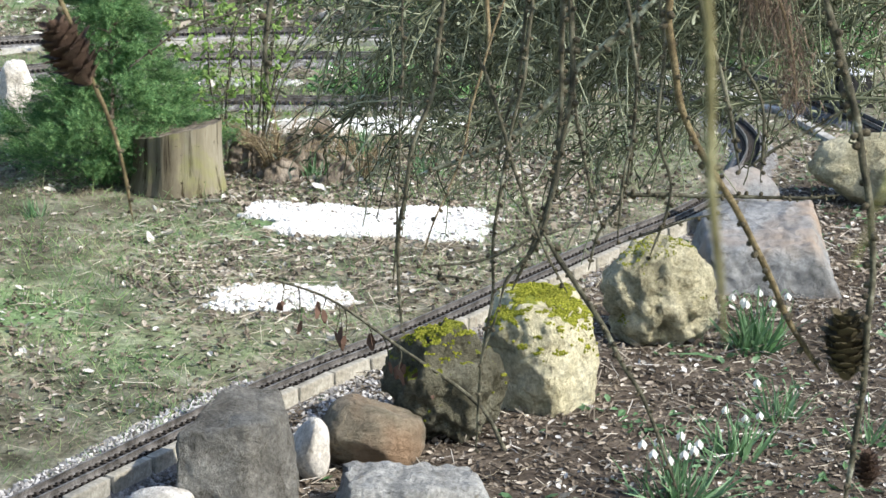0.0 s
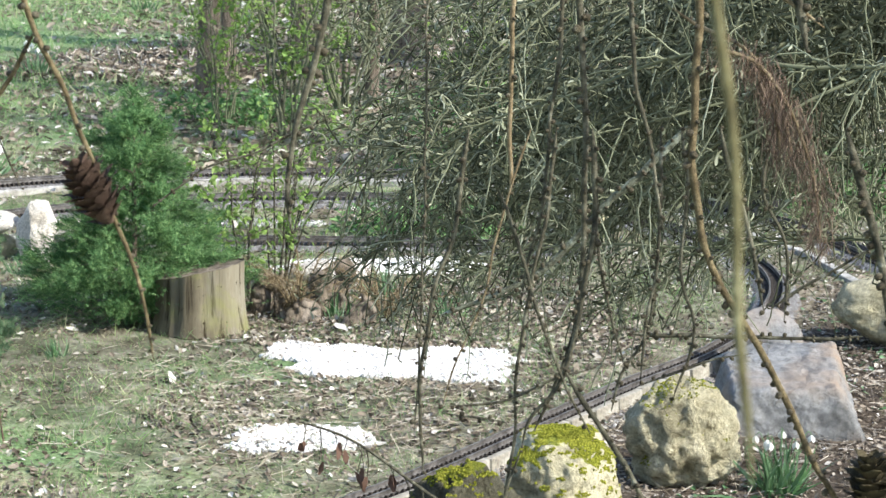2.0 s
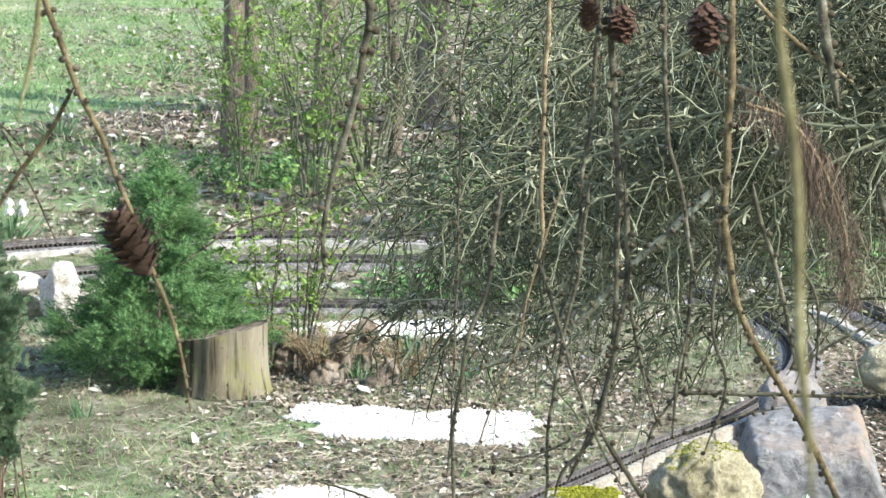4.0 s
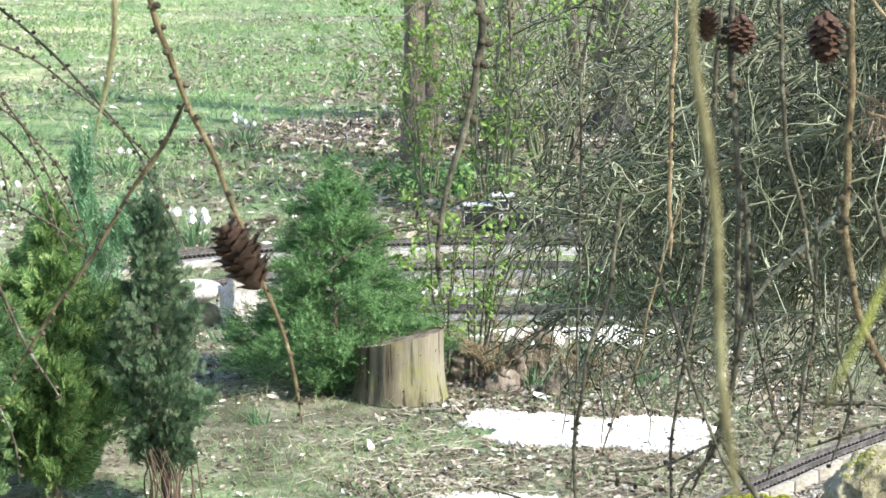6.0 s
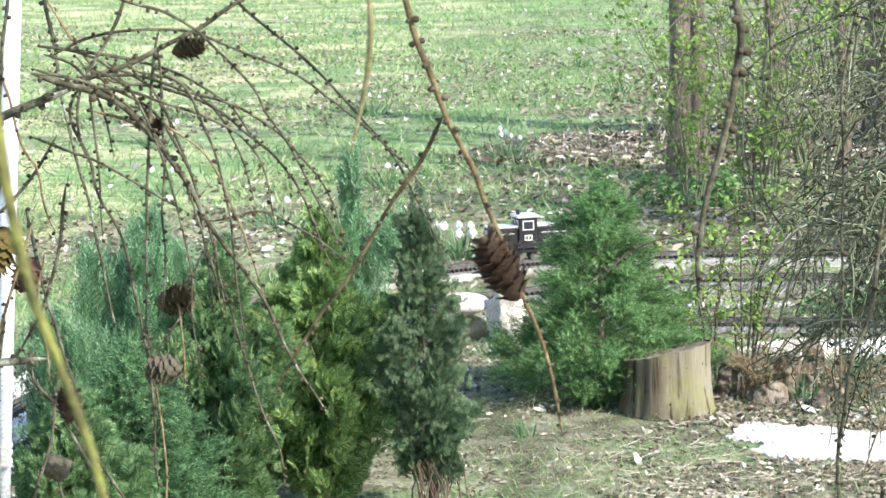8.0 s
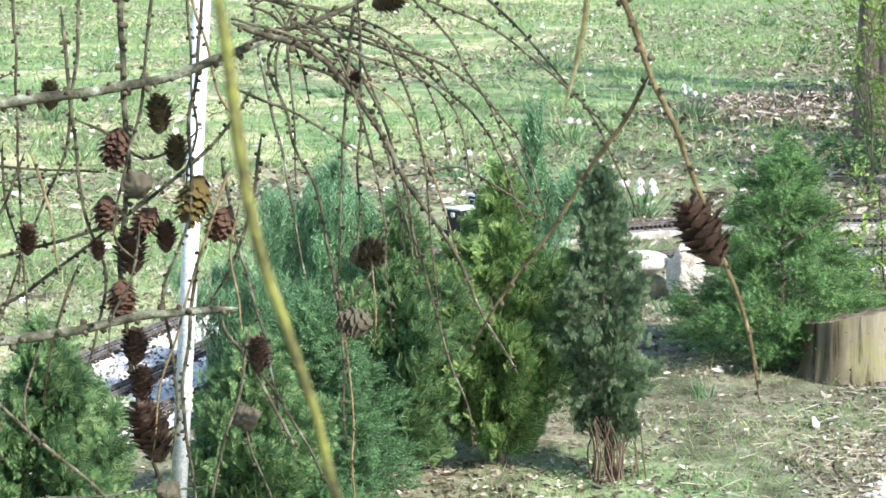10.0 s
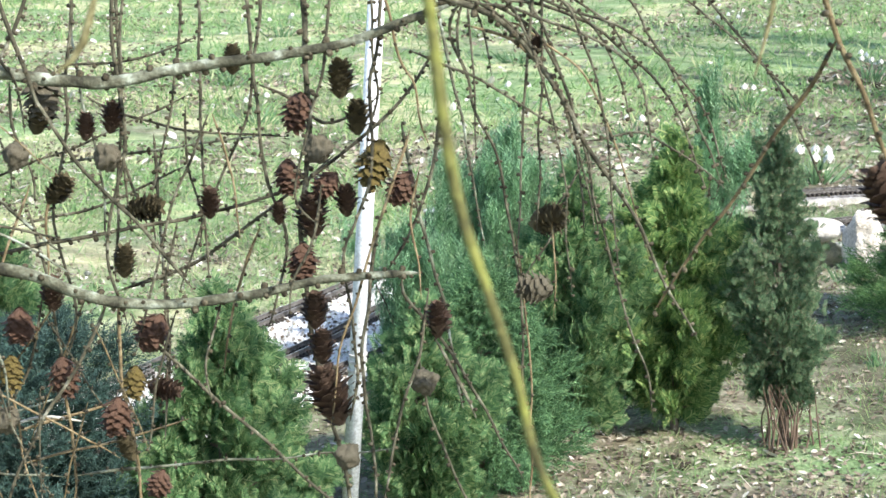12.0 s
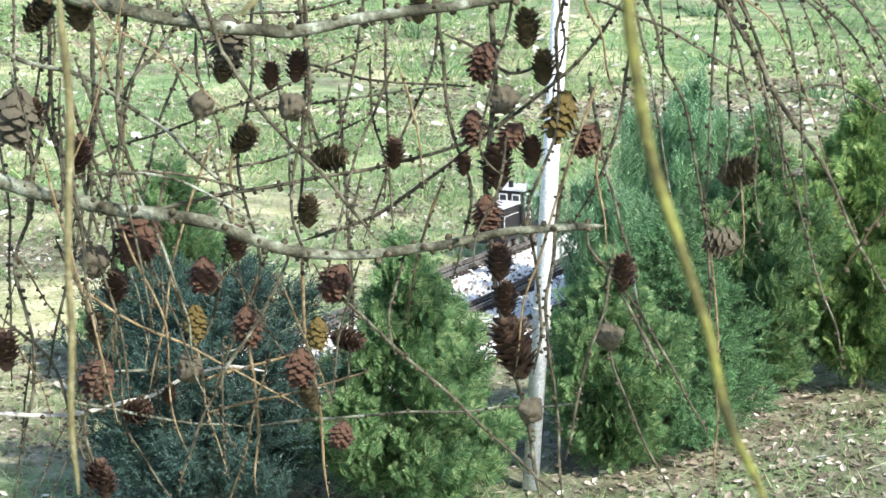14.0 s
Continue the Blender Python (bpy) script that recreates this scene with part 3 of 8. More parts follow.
def cut_rock(name, corners, mat, label, seed, rough=0.012, round_=0.02):
    """A block with broken faces: the hull of a few corners, rounded and roughened."""
    bm = bmesh.new()
    for c in corners:
        bm.verts.new(c)
    made = bmesh.ops.convex_hull(bm, input=bm.verts)
    bmesh.ops.delete(bm, geom=[g for g in made["geom_interior"] if isinstance(g, bmesh.types.BMVert)], context="VERTS")
    bmesh.ops.dissolve_limit(bm, angle_limit=radians(4), verts=bm.verts, edges=bm.edges)
    bmesh.ops.bevel(bm, geom=list(bm.edges), offset=round_, segments=3, affect="EDGES", profile=0.5)
    bmesh.ops.triangulate(bm, faces=bm.faces)
    for k in range(5):
        long_edges = [e for e in bm.edges if e.calc_length() > 0.011]
        if long_edges:
            bmesh.ops.subdivide_edges(bm, edges=long_edges, cuts=1)
            bmesh.ops.triangulate(bm, faces=bm.faces)
    bm.normal_update()
    shift = Vector((seed, seed * 2.3, 0))
    for v in bm.verts:
        p = v.co
        v.co = p + v.normal * rough * (noise.noise(p * 7 + shift) + 0.8 * noise.noise(p * 19 + shift) + 0.5 * noise.noise(p * 48 + shift) - 0.8 * abs(noise.noise(p * 27 + shift * 2)))
    me = bpy.data.meshes.new(name)
    bm.to_mesh(me)
    bm.free()
    me.materials.append(mat)
    me.shade_smooth()
    return tagged(new(name, me), label, "rock", "rocks along the track")


def moss_on(ob, steep, cut, n):
    """Cushions of moss on the upper faces of a rock."""
    r = random.Random(len(ob.data.vertices))
    spots = [p for p in ob.data.polygons if p.normal.z > steep and noise.noise(p.center * 11) + 0.5 * noise.noise(p.center * 31) + (p.normal.z - steep) * 0.9 > cut]
    if not spots:
        return ob
    pick = r.choices(spots, [p.area for p in spots], k=n)
    pos = np.array([tuple(p.center) for p in pick])
    ax = np.array([tuple(p.normal) for p in pick]) + rng.normal(size=(n, 3)) * 0.45
    tuft = np.array([(0.5 * math.cos(a), 0, 0.5 * math.sin(a)) for a in (0, 2.1, 4.2)] + [(0.62 * math.cos(a + 0.5), 0.5, 0.62 * math.sin(a + 0.5)) for a in (0, 2.1, 4.2)] + [(0, 0.95, 0)])
    faces = np.array([(0, 1, 4), (0, 4, 3), (1, 2, 5), (1, 5, 4), (2, 0, 3), (2, 3, 5), (3, 4, 6), (4, 5, 6), (5, 3, 6)])
    v, f = scatter(tuft, faces, pos, ax, rng.normal(size=(n, 3)), rng.uniform(0.0025, 0.0055, n))
    tagged(part_mesh("moss", mesh_of("moss", v, f, M["moss"]), ob, "yellow-green cushion moss"), kind="stuff")
    return ob


cut_rock("boulder", [(-0.02, 4.60, 0.145), (0.085, 4.77, 0.19), (0.185, 4.76, 0.185), (0.118, 4.57, 0.168), (0.205, 4.68, 0.16), (-0.018, 4.57, -0.03), (0.11, 4.52, -0.03), (0.225, 4.60, -0.03), (0.22, 4.80, -0.03), (0.0, 4.80, -0.03)],
         M["granite"], "angular grey granite block beside the track", 3, 0.006, 0.006)
rock("stone", (-0.045, 4.56), (0.135, 0.1, 0.07), M["white_rock"], "small rounded pale stone at the foot of a granite block", 5, 0, 3, 0.05, sub=3)
rock("boulder", (0.385, 4.90), (0.22, 0.19, 0.19), M["orange_rock"], "rounded orange-brown boulder by the track", 8, 10, 5, 0.08, sink=0.3)
rock("stone", (0.25, 4.82), (0.08, 0.1, 0.13), M["white_rock"], "pale quartz stone wedged between boulders", 9, 30, 5, 0.07, sub=3)
cut_rock("boulder", [(0.30, 4.67, 0.062), (0.56, 4.68, 0.046), (0.31, 4.53, 0.052), (0.57, 4.54, 0.036), (0.43, 4.51, 0.05), (0.29, 4.68, -0.04), (0.59, 4.68, -0.04), (0.59, 4.50, -0.04), (0.30, 4.50, -0.04)],
         M["slab_rock"], "flat grey stone slab with a broken edge", 12, 0.013, 0.004)
moss_on(rock("boulder", (0.553, 5.080), (0.275, 0.26, 0.285), M["lumpy_rock"], "dark lumpy boulder with tufts of moss", 14, 20, 4, 0.2, pits=0.16), 0.35, 0.45, 2200)
moss_on(cut_rock("boulder", [(0.64, 5.26, -0.03), (0.80, 5.13, -0.03), (0.90, 5.26, -0.03), (0.88, 5.48, -0.03), (0.66, 5.48, -0.03), (0.655, 5.24, 0.16), (0.72, 5.22, 0.215), (0.80, 5.17, 0.19), (0.905, 5.28, 0.17), (0.87, 5.36, 0.235), (0.70, 5.42, 0.235), (0.78, 5.14, 0.09), (0.90, 5.24, 0.09)],
         M["moss_rock"], "pale angular boulder with a cap of yellow-green moss", 21, 0.010, 0.014), 0.5, 0.10, 9000)
moss_on(rock("boulder", (1.146, 5.804), (0.29, 0.26, 0.285), M["pale_rock"], "large pale yellowish pitted boulder", 25, 0, 3, 0.11, pits=0.17), 0.3, 0.62, 700)
cut_rock("boulder", [(1.353, 6.200, 0.113), (1.618, 6.160, 0.126), (1.676, 6.160, 0.029), (1.397, 6.520, 0.143), (1.498, 6.560, 0.165), (1.704, 6.520, 0.175), (1.36, 6.18, -0.03), (1.70, 6.12, -0.03), (1.70, 6.54, -0.03), (1.36, 6.58, -0.03)],
         M["slate_rock"], "broad blue-grey boulder with a sloping flat top", 31, 0.007, 0.012)
rock("boulder", (1.60, 6.88), (0.2, 0.2, 0.22), M["slate_rock"], "pale grey stone behind a larger boulder", 33, 40, 4, 0.05, top=[((-0.2, -0.5, 1), 0.55)])
rock("boulder", (2.10, 7.32), (0.40, 0.3, 0.24), M["pale_rock"], "yellowish boulder beside the railway curve", 37, 0, 4, 0.1)
rock("boulder", (1.45, 9.25), (0.2, 0.2, 0.17), M["pale_rock"], "pale boulder inside the railway curve", 39, 0, 4, 0.1)
rock("stone", (-0.572, 8.72), (0.14, 0.12, 0.25), M["white_rock"], "upright weathered pale stone by the track", 41, 15, 4, 0.1)
rock("stone", (-0.735, 8.78, 0.085), (0.22, 0.14, 0.085), M["white_rock"], "flat pale stone lying on smaller stones", 43, -8, 4, 0.06, sub=3)
rock("stone", (-0.72, 8.82), (0.16, 0.12, 0.10), M["pale_rock"], "brown stone under a flat pale one", 44, -8, 4, 0.06, sub=3)
rock("stone", (-0.55, 8.58), (0.085, 0.07, 0.07), M["white_rock"], "small pale stone beside the conifer", 45, 0, 4, 0.08, sub=3)
rock("stone", (0.43, 8.35), (0.3, 0.16, 0.08), M["white_rock"], "low pale stone among gravel", 47, 0, 4, 0.08, sub=3)
rock("stone", (-1.05, 10.0), (0.18, 0.1, 0.09), M["pale_rock"], "brown stone beside the kerb", 48, 0, 4, 0.08, sub=3)
rock("stone", (-2.0, 8.0), (0.12, 0.1, 0.08), M["white_rock"], "round pale stone by the outer track", 49, 0, 3, 0.06, sub=3)


# tree stump
def stump():
    base = tagged(new("tree_stump"), "weathered sawn tree stump with mossy top edge", "stump")
    base.matrix_world = pose(-0.004, 7.565, -0.01, 0, 0, 0)
    seg, rows = 56, 12
    v, f = [], []
    for i in range(rows + 1):
        t = i / rows
        for k in range(seg):
            a = 2 * math.pi * k / seg
            r = 0.132 + 0.016 * (1 - t) ** 3 + 0.006 * noise.noise((math.cos(a) * 1.5, math.sin(a) * 1.5, 0)) + 0.004 * noise.noise((math.cos(a) * 8, math.sin(a) * 8, t))
            top = 0.188 + 0.028 * math.cos(a) - 0.010 * math.sin(a) + 0.004 * noise.noise((math.cos(a) * 6, math.sin(a) * 6, 5))
            # a deep drying crack
            if (abs(a - 4.85) < 0.06 and t > 0.25) or abs(a - 4.2) < 0.06 or (abs(a - 5.5) < 0.06 and t > 0.5):
                r -= 0.012
            v.append((r * math.cos(a) * 1.03, r * math.sin(a), t * top))
    for i in range(rows):
        for k in range(seg):
            f.append((i * seg + k, i * seg + (k + 1) % seg, (i + 1) * seg + (k + 1) % seg, (i + 1) * seg + k))
    part_mesh("trunk", mesh_of("trunk", v, f, M["stump_side"], True), base)
    tv, tf = [], []
    for j in range(8):
        for k in range(seg):
            x, y, z = v[rows * seg + k]
            s = 1 - j / 8 * 0.99
            tv.append((x * s, y * s, 0.188 + (z - 0.188) * s - 0.003 + 0.004 * noise.noise((x * s * 30, y * s * 30, 2))))
    for j in range(7):
        for k in range(seg):
            tf.append((j * seg + k, j * seg + (k + 1) % seg, (j + 1) * seg + (k + 1) % seg, (j + 1) * seg + k))
    tf.append(tuple(7 * seg + k for k in range(seg)))
    part_mesh("sawn_face", mesh_of("sawn_face", tv, tf, M["log"], True), base, "rotten grey sawn face with moss and litter")


stump()


def pole():
    base = tagged(new("garden_pole"), "white painted metal pole with a wire clamp", "pole")
    base.matrix_world = pose(-1.468, 5.24, 0, 1.2, 4.2, 0)
    bm = bmesh.new()
    tube_bm(bm, pose(0, 0, 0.85), 0.0185, 0.0185, 1.72, 24)
    part("tube", bm, M["pole"], base, smooth=True)
    bm = bmesh.new()
    for z in (0.375, 0.395, 0.41):
        tube_bm(bm, pose(0, 0, z, 7, -5, 0), 0.0215, 0.0215, 0.006, 20)
    box_bm(bm, pose(0.012, -0.022, 0.392), 0.02, 0.012, 0.045, 0.002)
    part("clamp", bm, M["kerb"], base, "grey wire clamp")


pole()


# conifers
def needle_piece(n, length, width):
    """A short shoot: needles spreading from a hidden stem of length one."""
    v, f = [], []
    for k in range(n):
        t = k / n
        a = 2.4 * k
        root = np.array([0, t, 0])
        tip = root + length * np.array([math.cos(a) * 0.75, 0.75, math.sin(a) * 0.75]) * (1.1 - 0.45 * t)
        side = np.array([-math.sin(a), 0, math.cos(a)]) * width
        b = len(v)
        v += [root - side, root + side, tip]
        f.append((b, b + 1, b + 2))
    return np.array(v), np.array(f)


def spray_piece(pairs, width, droop=0.15):
    """A flat fan of scale leaves, of length one."""
    v, f = [], []

    def blade(p, q, w):
        d = np.array(q) - np.array(p)
        s = np.cross(d, (0, 0, 1))
        s = s / np.linalg.norm(s) * w
        b = len(v)
        m = (np.array(p) + np.array(q)) / 2
        v.extend([np.array(p), m - s, np.array(q), m + s])
        f.append((b, b + 1, b + 2, b + 3))

    blade((0, 0, 0), (0, 1, -droop), width)
    for k in range(pairs):
        t = 0.12 + 0.78 * k / pairs
        ln = 0.5 * (1 - t) ** 0.7 + 0.08
        for s in (-1, 1):
            tt = t + (0.04 if s > 0 else 0)
            blade((0, tt, -droop * tt * tt), (s * ln * 0.75, tt + ln * 0.7, -droop * tt - 0.1 * ln + 0.05 * s), width)
            if ln > 0.3:
                blade((s * ln * 0.35, tt + ln * 0.3, -droop * tt), (s * ln * 0.85, tt + ln * 0.33, -droop * tt - 0.05), width * 0.8)
    return np.array(v), np.array(f)


SHOOT = needle_piece(16, 0.40, 0.030)
FINE_SHOOT = needle_piece(18, 0.30, 0.022)
SPRAY = spray_piece(8, 0.034)


def crown_points(n, h, radius, profile, lumps=0.22, boughs=90, up=0.5, seed=0.0):
    """Places along many boughs and the boughs' headings; profile(t) gives the relative reach at height t."""
    per = max(6, n // boughs)
    t = (np.arange(boughs) + rng.random(boughs)) / boughs
    t = t ** 1.25 * 0.97
    a = np.arange(boughs) * 2.39996 + rng.normal(0, 0.25, boughs)
    reach = radius * profile(t) * (1 + lumps * rng.normal(0, 1, boughs).clip(-1.6, 1.6)) + 0.012
    out = np.stack([np.cos(a), np.sin(a), np.zeros(boughs)], 1)
    pos, head, col = [], [], []
    for k in range(boughs):
        m = max(6, int(per * (0.35 + 1.1 * reach[k] / radius)))
        s = 0.25 + 0.75 * rng.random(m) ** 0.7
        rise = up * reach[k] * 0.9 * s ** 1.6
        wide = reach[k] * 0.24 * (1.15 - s)[:, None] + 0.012
        p = out[k] * (reach[k] * s)[:, None] + np.array([0, 0, 1.0]) * (t[k] * h * 0.92 + rise)[:, None]
        p = p + rng.normal(size=(m, 3)) * wide * np.array([0.75, 0.75, 0.55])
        pos.append(p)
        head.append(np.tile(out[k], (m, 1)))
    # the leader
    m = per
    pos.append(np.column_stack([rng.normal(0, 0.012, (m, 2)), h * (0.82 + 0.18 * rng.random(m))]))
    d = rng.normal(size=(m, 3)) * [1, 1, 0]
    head.append(d / np.linalg.norm(d, axis=1, keepdims=True))
    return np.concatenate(pos), np.concatenate(head), None


def conifer(name, at, h, w, kind, mat, label, n, size, profile, up=0.6, trunk=0.012, lean=(0, 0), lumps=0.22, spread=0.5, z0=0.02, boughs=90):
    base = tagged(new(name), label, "conifer", "garden conifers")
    base.matrix_world = pose(at[0], at[1], -0.012, lean[0], lean[1], 0)
    p, d, t = crown_points(n, h - z0, w / 2, profile, lumps, boughs, up)
    p[:, 2] += z0
    ax = d * (1 - up) + np.array([0, 0, up]) + directions(len(p)) * spread
    if kind == "spray":
        upv = np.cross(d, [0, 0, 1.0]) + directions(len(p)) * 0.6
        piece = SPRAY
    else:
        upv = directions(len(p))
        piece = SHOOT if kind == "shoot" else FINE_SHOOT
    v, f = scatter(*piece, p, ax, upv, size * (0.65 + 0.6 * rng.random(len(p))))
    v[:, 2] = np.maximum(v[:, 2], 0.006)
    part_mesh("crown", mesh_of("crown", v, f, mat), base)
    # trunk and limbs
    tv, tf = tube(np.stack([np.zeros(8), np.zeros(8), np.linspace(0, h * 0.93, 8)], 1), np.linspace(trunk, 0.003, 8), 7)
    part_mesh("trunk", mesh_of("trunk", tv, tf, M["bark"], True), base)
    for k in range(26):
        q = k * 2.4
        zt = 0.08 + 0.8 * k / 26
        rr = w / 2 * float(profile(np.array([zt]))[0]) * 0.8
        tv, tf = tube([(0, 0, zt * h * 0.9), (rr * 0.5 * math.cos(q), rr * 0.5 * math.sin(q), zt * h * 0.9 + rr * 0.2), (rr * math.cos(q), rr * math.sin(q), zt * h * 0.9 + rr * up)], [0.004, 0.003, 0.0015], 5)
        part_mesh("limb", mesh_of("limb", tv, tf, M["bark"], True), base)
    return base


def pyramid(t):
    return np.clip(1.05 * (1 - t) ** 0.8, 0, 1) * np.minimum(1, 0.75 + 3 * t)


def egg(t):
    return np.sqrt(np.clip(1 - (2 * t - 0.75) ** 2 / 1.6, 0, 1))


def flame(t):
    return np.clip(1.03 - t, 0, 1) ** 0.72 * np.minimum(1, 0.5 + 1.9 * t)


def spire(t):
    return np.clip(np.sin(np.pi * np.clip(0.16 + 0.80 * t, 0, 1)), 0, 1) ** 0.9 * np.minimum(1, (1.03 - t) * 1.9)


conifer("dwarf_spruce", (-0.21, 7.75), 0.73, 0.57, "shoot", M["spruce"], "dense conical dwarf spruce with bright green shoots behind a stump", 7500, 0.042, pyramid, 0.20, lumps=0.2, boughs=85)
conifer("dark_thuja", (-0.60, 6.25), 0.85, 0.23, "spray", M["thuja_dark"], "slim dark green columnar conifer with bare reddish stems at its foot", 5200, 0.025, flame, 0.75, z0=0.09, lumps=0.34, boughs=75, spread=0.6, lean=(0, -2.0))
conifer("thuja", (-0.89, 6.33), 0.78, 0.30, "spray", M["thuja_yellow"], "yellowish green young thuja with loose upright sprays", 3900, 0.05, spire, 0.75, lumps=0.28, boughs=52, spread=0.65)
conifer("thuja", (-1.13, 6.22), 0.70, 0.30, "spray", M["thuja"], "fresh green young thuja in a row", 4400, 0.05, spire, 0.75, lumps=0.28, boughs=52, spread=0.65)
conifer("bushy_conifer", (-1.262, 5.68), 0.57, 0.46, "shoot", M["bushy"], "dense dark green bushy conifer", 6000, 0.042, pyramid, 0.28, lumps=0.2, boughs=80)
conifer("thuja", (-1.325, 5.42), 0.50, 0.23, "spray", M["thuja"], "young green thuja beside a white pole", 3600, 0.044, spire, 0.65, lumps=0.25, boughs=55, spread=0.65)
conifer("thuja", (-1.70, 5.06), 0.59, 0.34, "spray", M["thuja"], "broad green young thuja by the tracks", 4600, 0.044, pyramid, 0.5, lumps=0.25, boughs=65, spread=0.65)
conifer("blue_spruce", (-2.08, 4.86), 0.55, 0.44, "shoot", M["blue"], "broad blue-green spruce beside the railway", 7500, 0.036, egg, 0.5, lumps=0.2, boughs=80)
conifer("juniper", (-1.46, 7.0), 0.68, 0.36, "fine", M["juniper"], "feathery upright blue-green juniper", 3400, 0.075, spire, 1.3, spread=0.3, lumps=0.3, boughs=36)
conifer("juniper", (-1.70, 6.75), 0.42, 0.26, "fine", M["juniper"], "low feathery juniper behind a bushy conifer", 1800, 0.07, spire, 1.2, spread=0.3, lumps=0.3, boughs=30)
conifer("juniper", (-0.93, 7.3), 0.80, 0.24, "fine", M["juniper"], "feathery juniper with spreading plumes behind thujas", 1500, 0.085, spire, 1.4, spread=0.3, lumps=0.35, boughs=22)
conifer("thuja", (-2.62, 5.9), 0.6, 0.35, "spray", M["thuja"], "green young thuja beyond the railway", 3600, 0.048, pyramid, 0.5, lumps=0.2)


def bare_stems():
    """Reddish bare stems at the foot of the dark thuja."""
    base = tagged(new("bare_stems"), "bunch of bare reddish stems under a dark conifer", "stems")
    for k in range(26):
        x, y = rng.normal(-0.585, 0.032), rng.normal(6.21, 0.03)
        q = spline([(x, y, -0.015), (x + rng.normal(0, 0.012), y + rng.normal(0, 0.01), 0.07), (x + rng.normal(0, 0.03), y + rng.normal(0, 0.02), 0.16)], 5)
        v, f = tube(q, np.linspace(0.003, 0.0012, len(q)), 6)
        part_mesh("stem", mesh_of("stem", v, f, M["dry_frond"], True), base)


bare_stems()


# the larch: hanging twigs with spur shoots and cones
M.update({
    "twig": surface("larch_bark", [(0.32, (0.026, 0.025, 0.018)), (0.5, (0.085, 0.08, 0.054)), (0.62, (0.16, 0.155, 0.11)), (0.74, (0.34, 0.35, 0.29))], 90, 0.9, 0.9, 0.001),
    "brown": surface("brown_twig_bark", [(0.3, (0.05, 0.038, 0.02)), (0.5, (0.13, 0.1, 0.052)), (0.72, (0.28, 0.23, 0.13))], 110, 0.85, 0.8, 0.001),
    "straw_twig": surface("straw_twig_bark", [(0.3, (0.11, 0.082, 0.042)), (0.5, (0.21, 0.16, 0.09)), (0.72, (0.38, 0.32, 0.2))], 110, 0.8, 0.7, 0.001),
    "lichen": surface("lichen_bark", [(0.34, (0.04, 0.04, 0.028)), (0.46, (0.105, 0.108, 0.075)), (0.56, (0.2, 0.22, 0.165)), (0.68, (0.42, 0.47, 0.4))], 55, 0.95, 1.0, 0.002),
    "yellow": surface("mossy_bark", [(0.38, (0.075, 0.075, 0.032)), (0.5, (0.155, 0.158, 0.055)), (0.6, (0.23, 0.25, 0.065)), (0.74, (0.4, 0.44, 0.09))], 75, 0.95, 0.9, 0.0015),
    "grey_twig": leafy("grey_green_twig_bark", [(0.0, (0.035, 0.04, 0.022)), (0.45, (0.105, 0.116, 0.07)), (0.85, (0.21, 0.23, 0.15)), (1.0, (0.32, 0.345, 0.255))], 0.9, 0),
    "near_bark": surface("olive_twig_bark", [(0.3, (0.1, 0.09, 0.045)), (0.5, (0.19, 0.175, 0.085)), (0.7, (0.32, 0.31, 0.18))], 90, 0.95, 0.9, 0.001),
    "spur": surface("spur_shoot_bark", [(0.3, (0.03, 0.026, 0.017)), (0.55, (0.085, 0.073, 0.047)), (0.75, (0.22, 0.205, 0.145))], 200, 0.9, 0.8, 0.001),
    "pale": surface("pale_dead_twig", [(0.3, (0.3, 0.29, 0.25)), (0.6, (0.58, 0.57, 0.52)), (0.75, (0.7, 0.7, 0.66))], 120, 0.9, 0.8, 0.001),
    "scale_brown": surface("cone_brown", [(0.3, (0.03, 0.018, 0.013)), (0.52, (0.095, 0.06, 0.042)), (0.75, (0.27, 0.19, 0.135))], 160, 0.75, 0.5, 0.001),
    "scale_red": surface("cone_red_brown", [(0.3, (0.03, 0.017, 0.012)), (0.52, (0.095, 0.053, 0.035)), (0.75, (0.29, 0.18, 0.12))], 160, 0.65, 0.5, 0.001),
    "scale_olive": surface("cone_olive", [(0.3, (0.03, 0.024, 0.013)), (0.52, (0.1, 0.082, 0.044)), (0.75, (0.27, 0.23, 0.13))], 160, 0.75, 0.5, 0.001),
    "scale_grey": surface("cone_grey", [(0.3, (0.05, 0.044, 0.03)), (0.55, (0.135, 0.122, 0.088)), (0.75, (0.29, 0.275, 0.21))], 120, 0.85, 0.6, 0.001),
    "scale_yellow": surface("cone_lichen", [(0.38, (0.05, 0.035, 0.015)), (0.55, (0.13, 0.10, 0.035)), (0.72, (0.42, 0.35, 0.06))], 120, 0.85, 0.5, 0.001),
})
LARCH = tagged(new("larch_tree"), "leafless larch with hanging knobbly twigs and old cones", "tree")
ring = [(0.6, 0.0), (1.0, 0.45), (0.85, 1.0), (0.05, 1.15)]
KNOB_V = np.array([(r * math.cos(a), y, r * math.sin(a)) for r, y in ring for a in np.linspace(0, 2 * math.pi, 6, endpoint=False)])
KNOB_F = np.array([(i * 6 + k, i * 6 + (k + 1) % 6, i * 6 + 6 + (k + 1) % 6, i * 6 + 6 + k) for i in range(3) for k in range(6)])


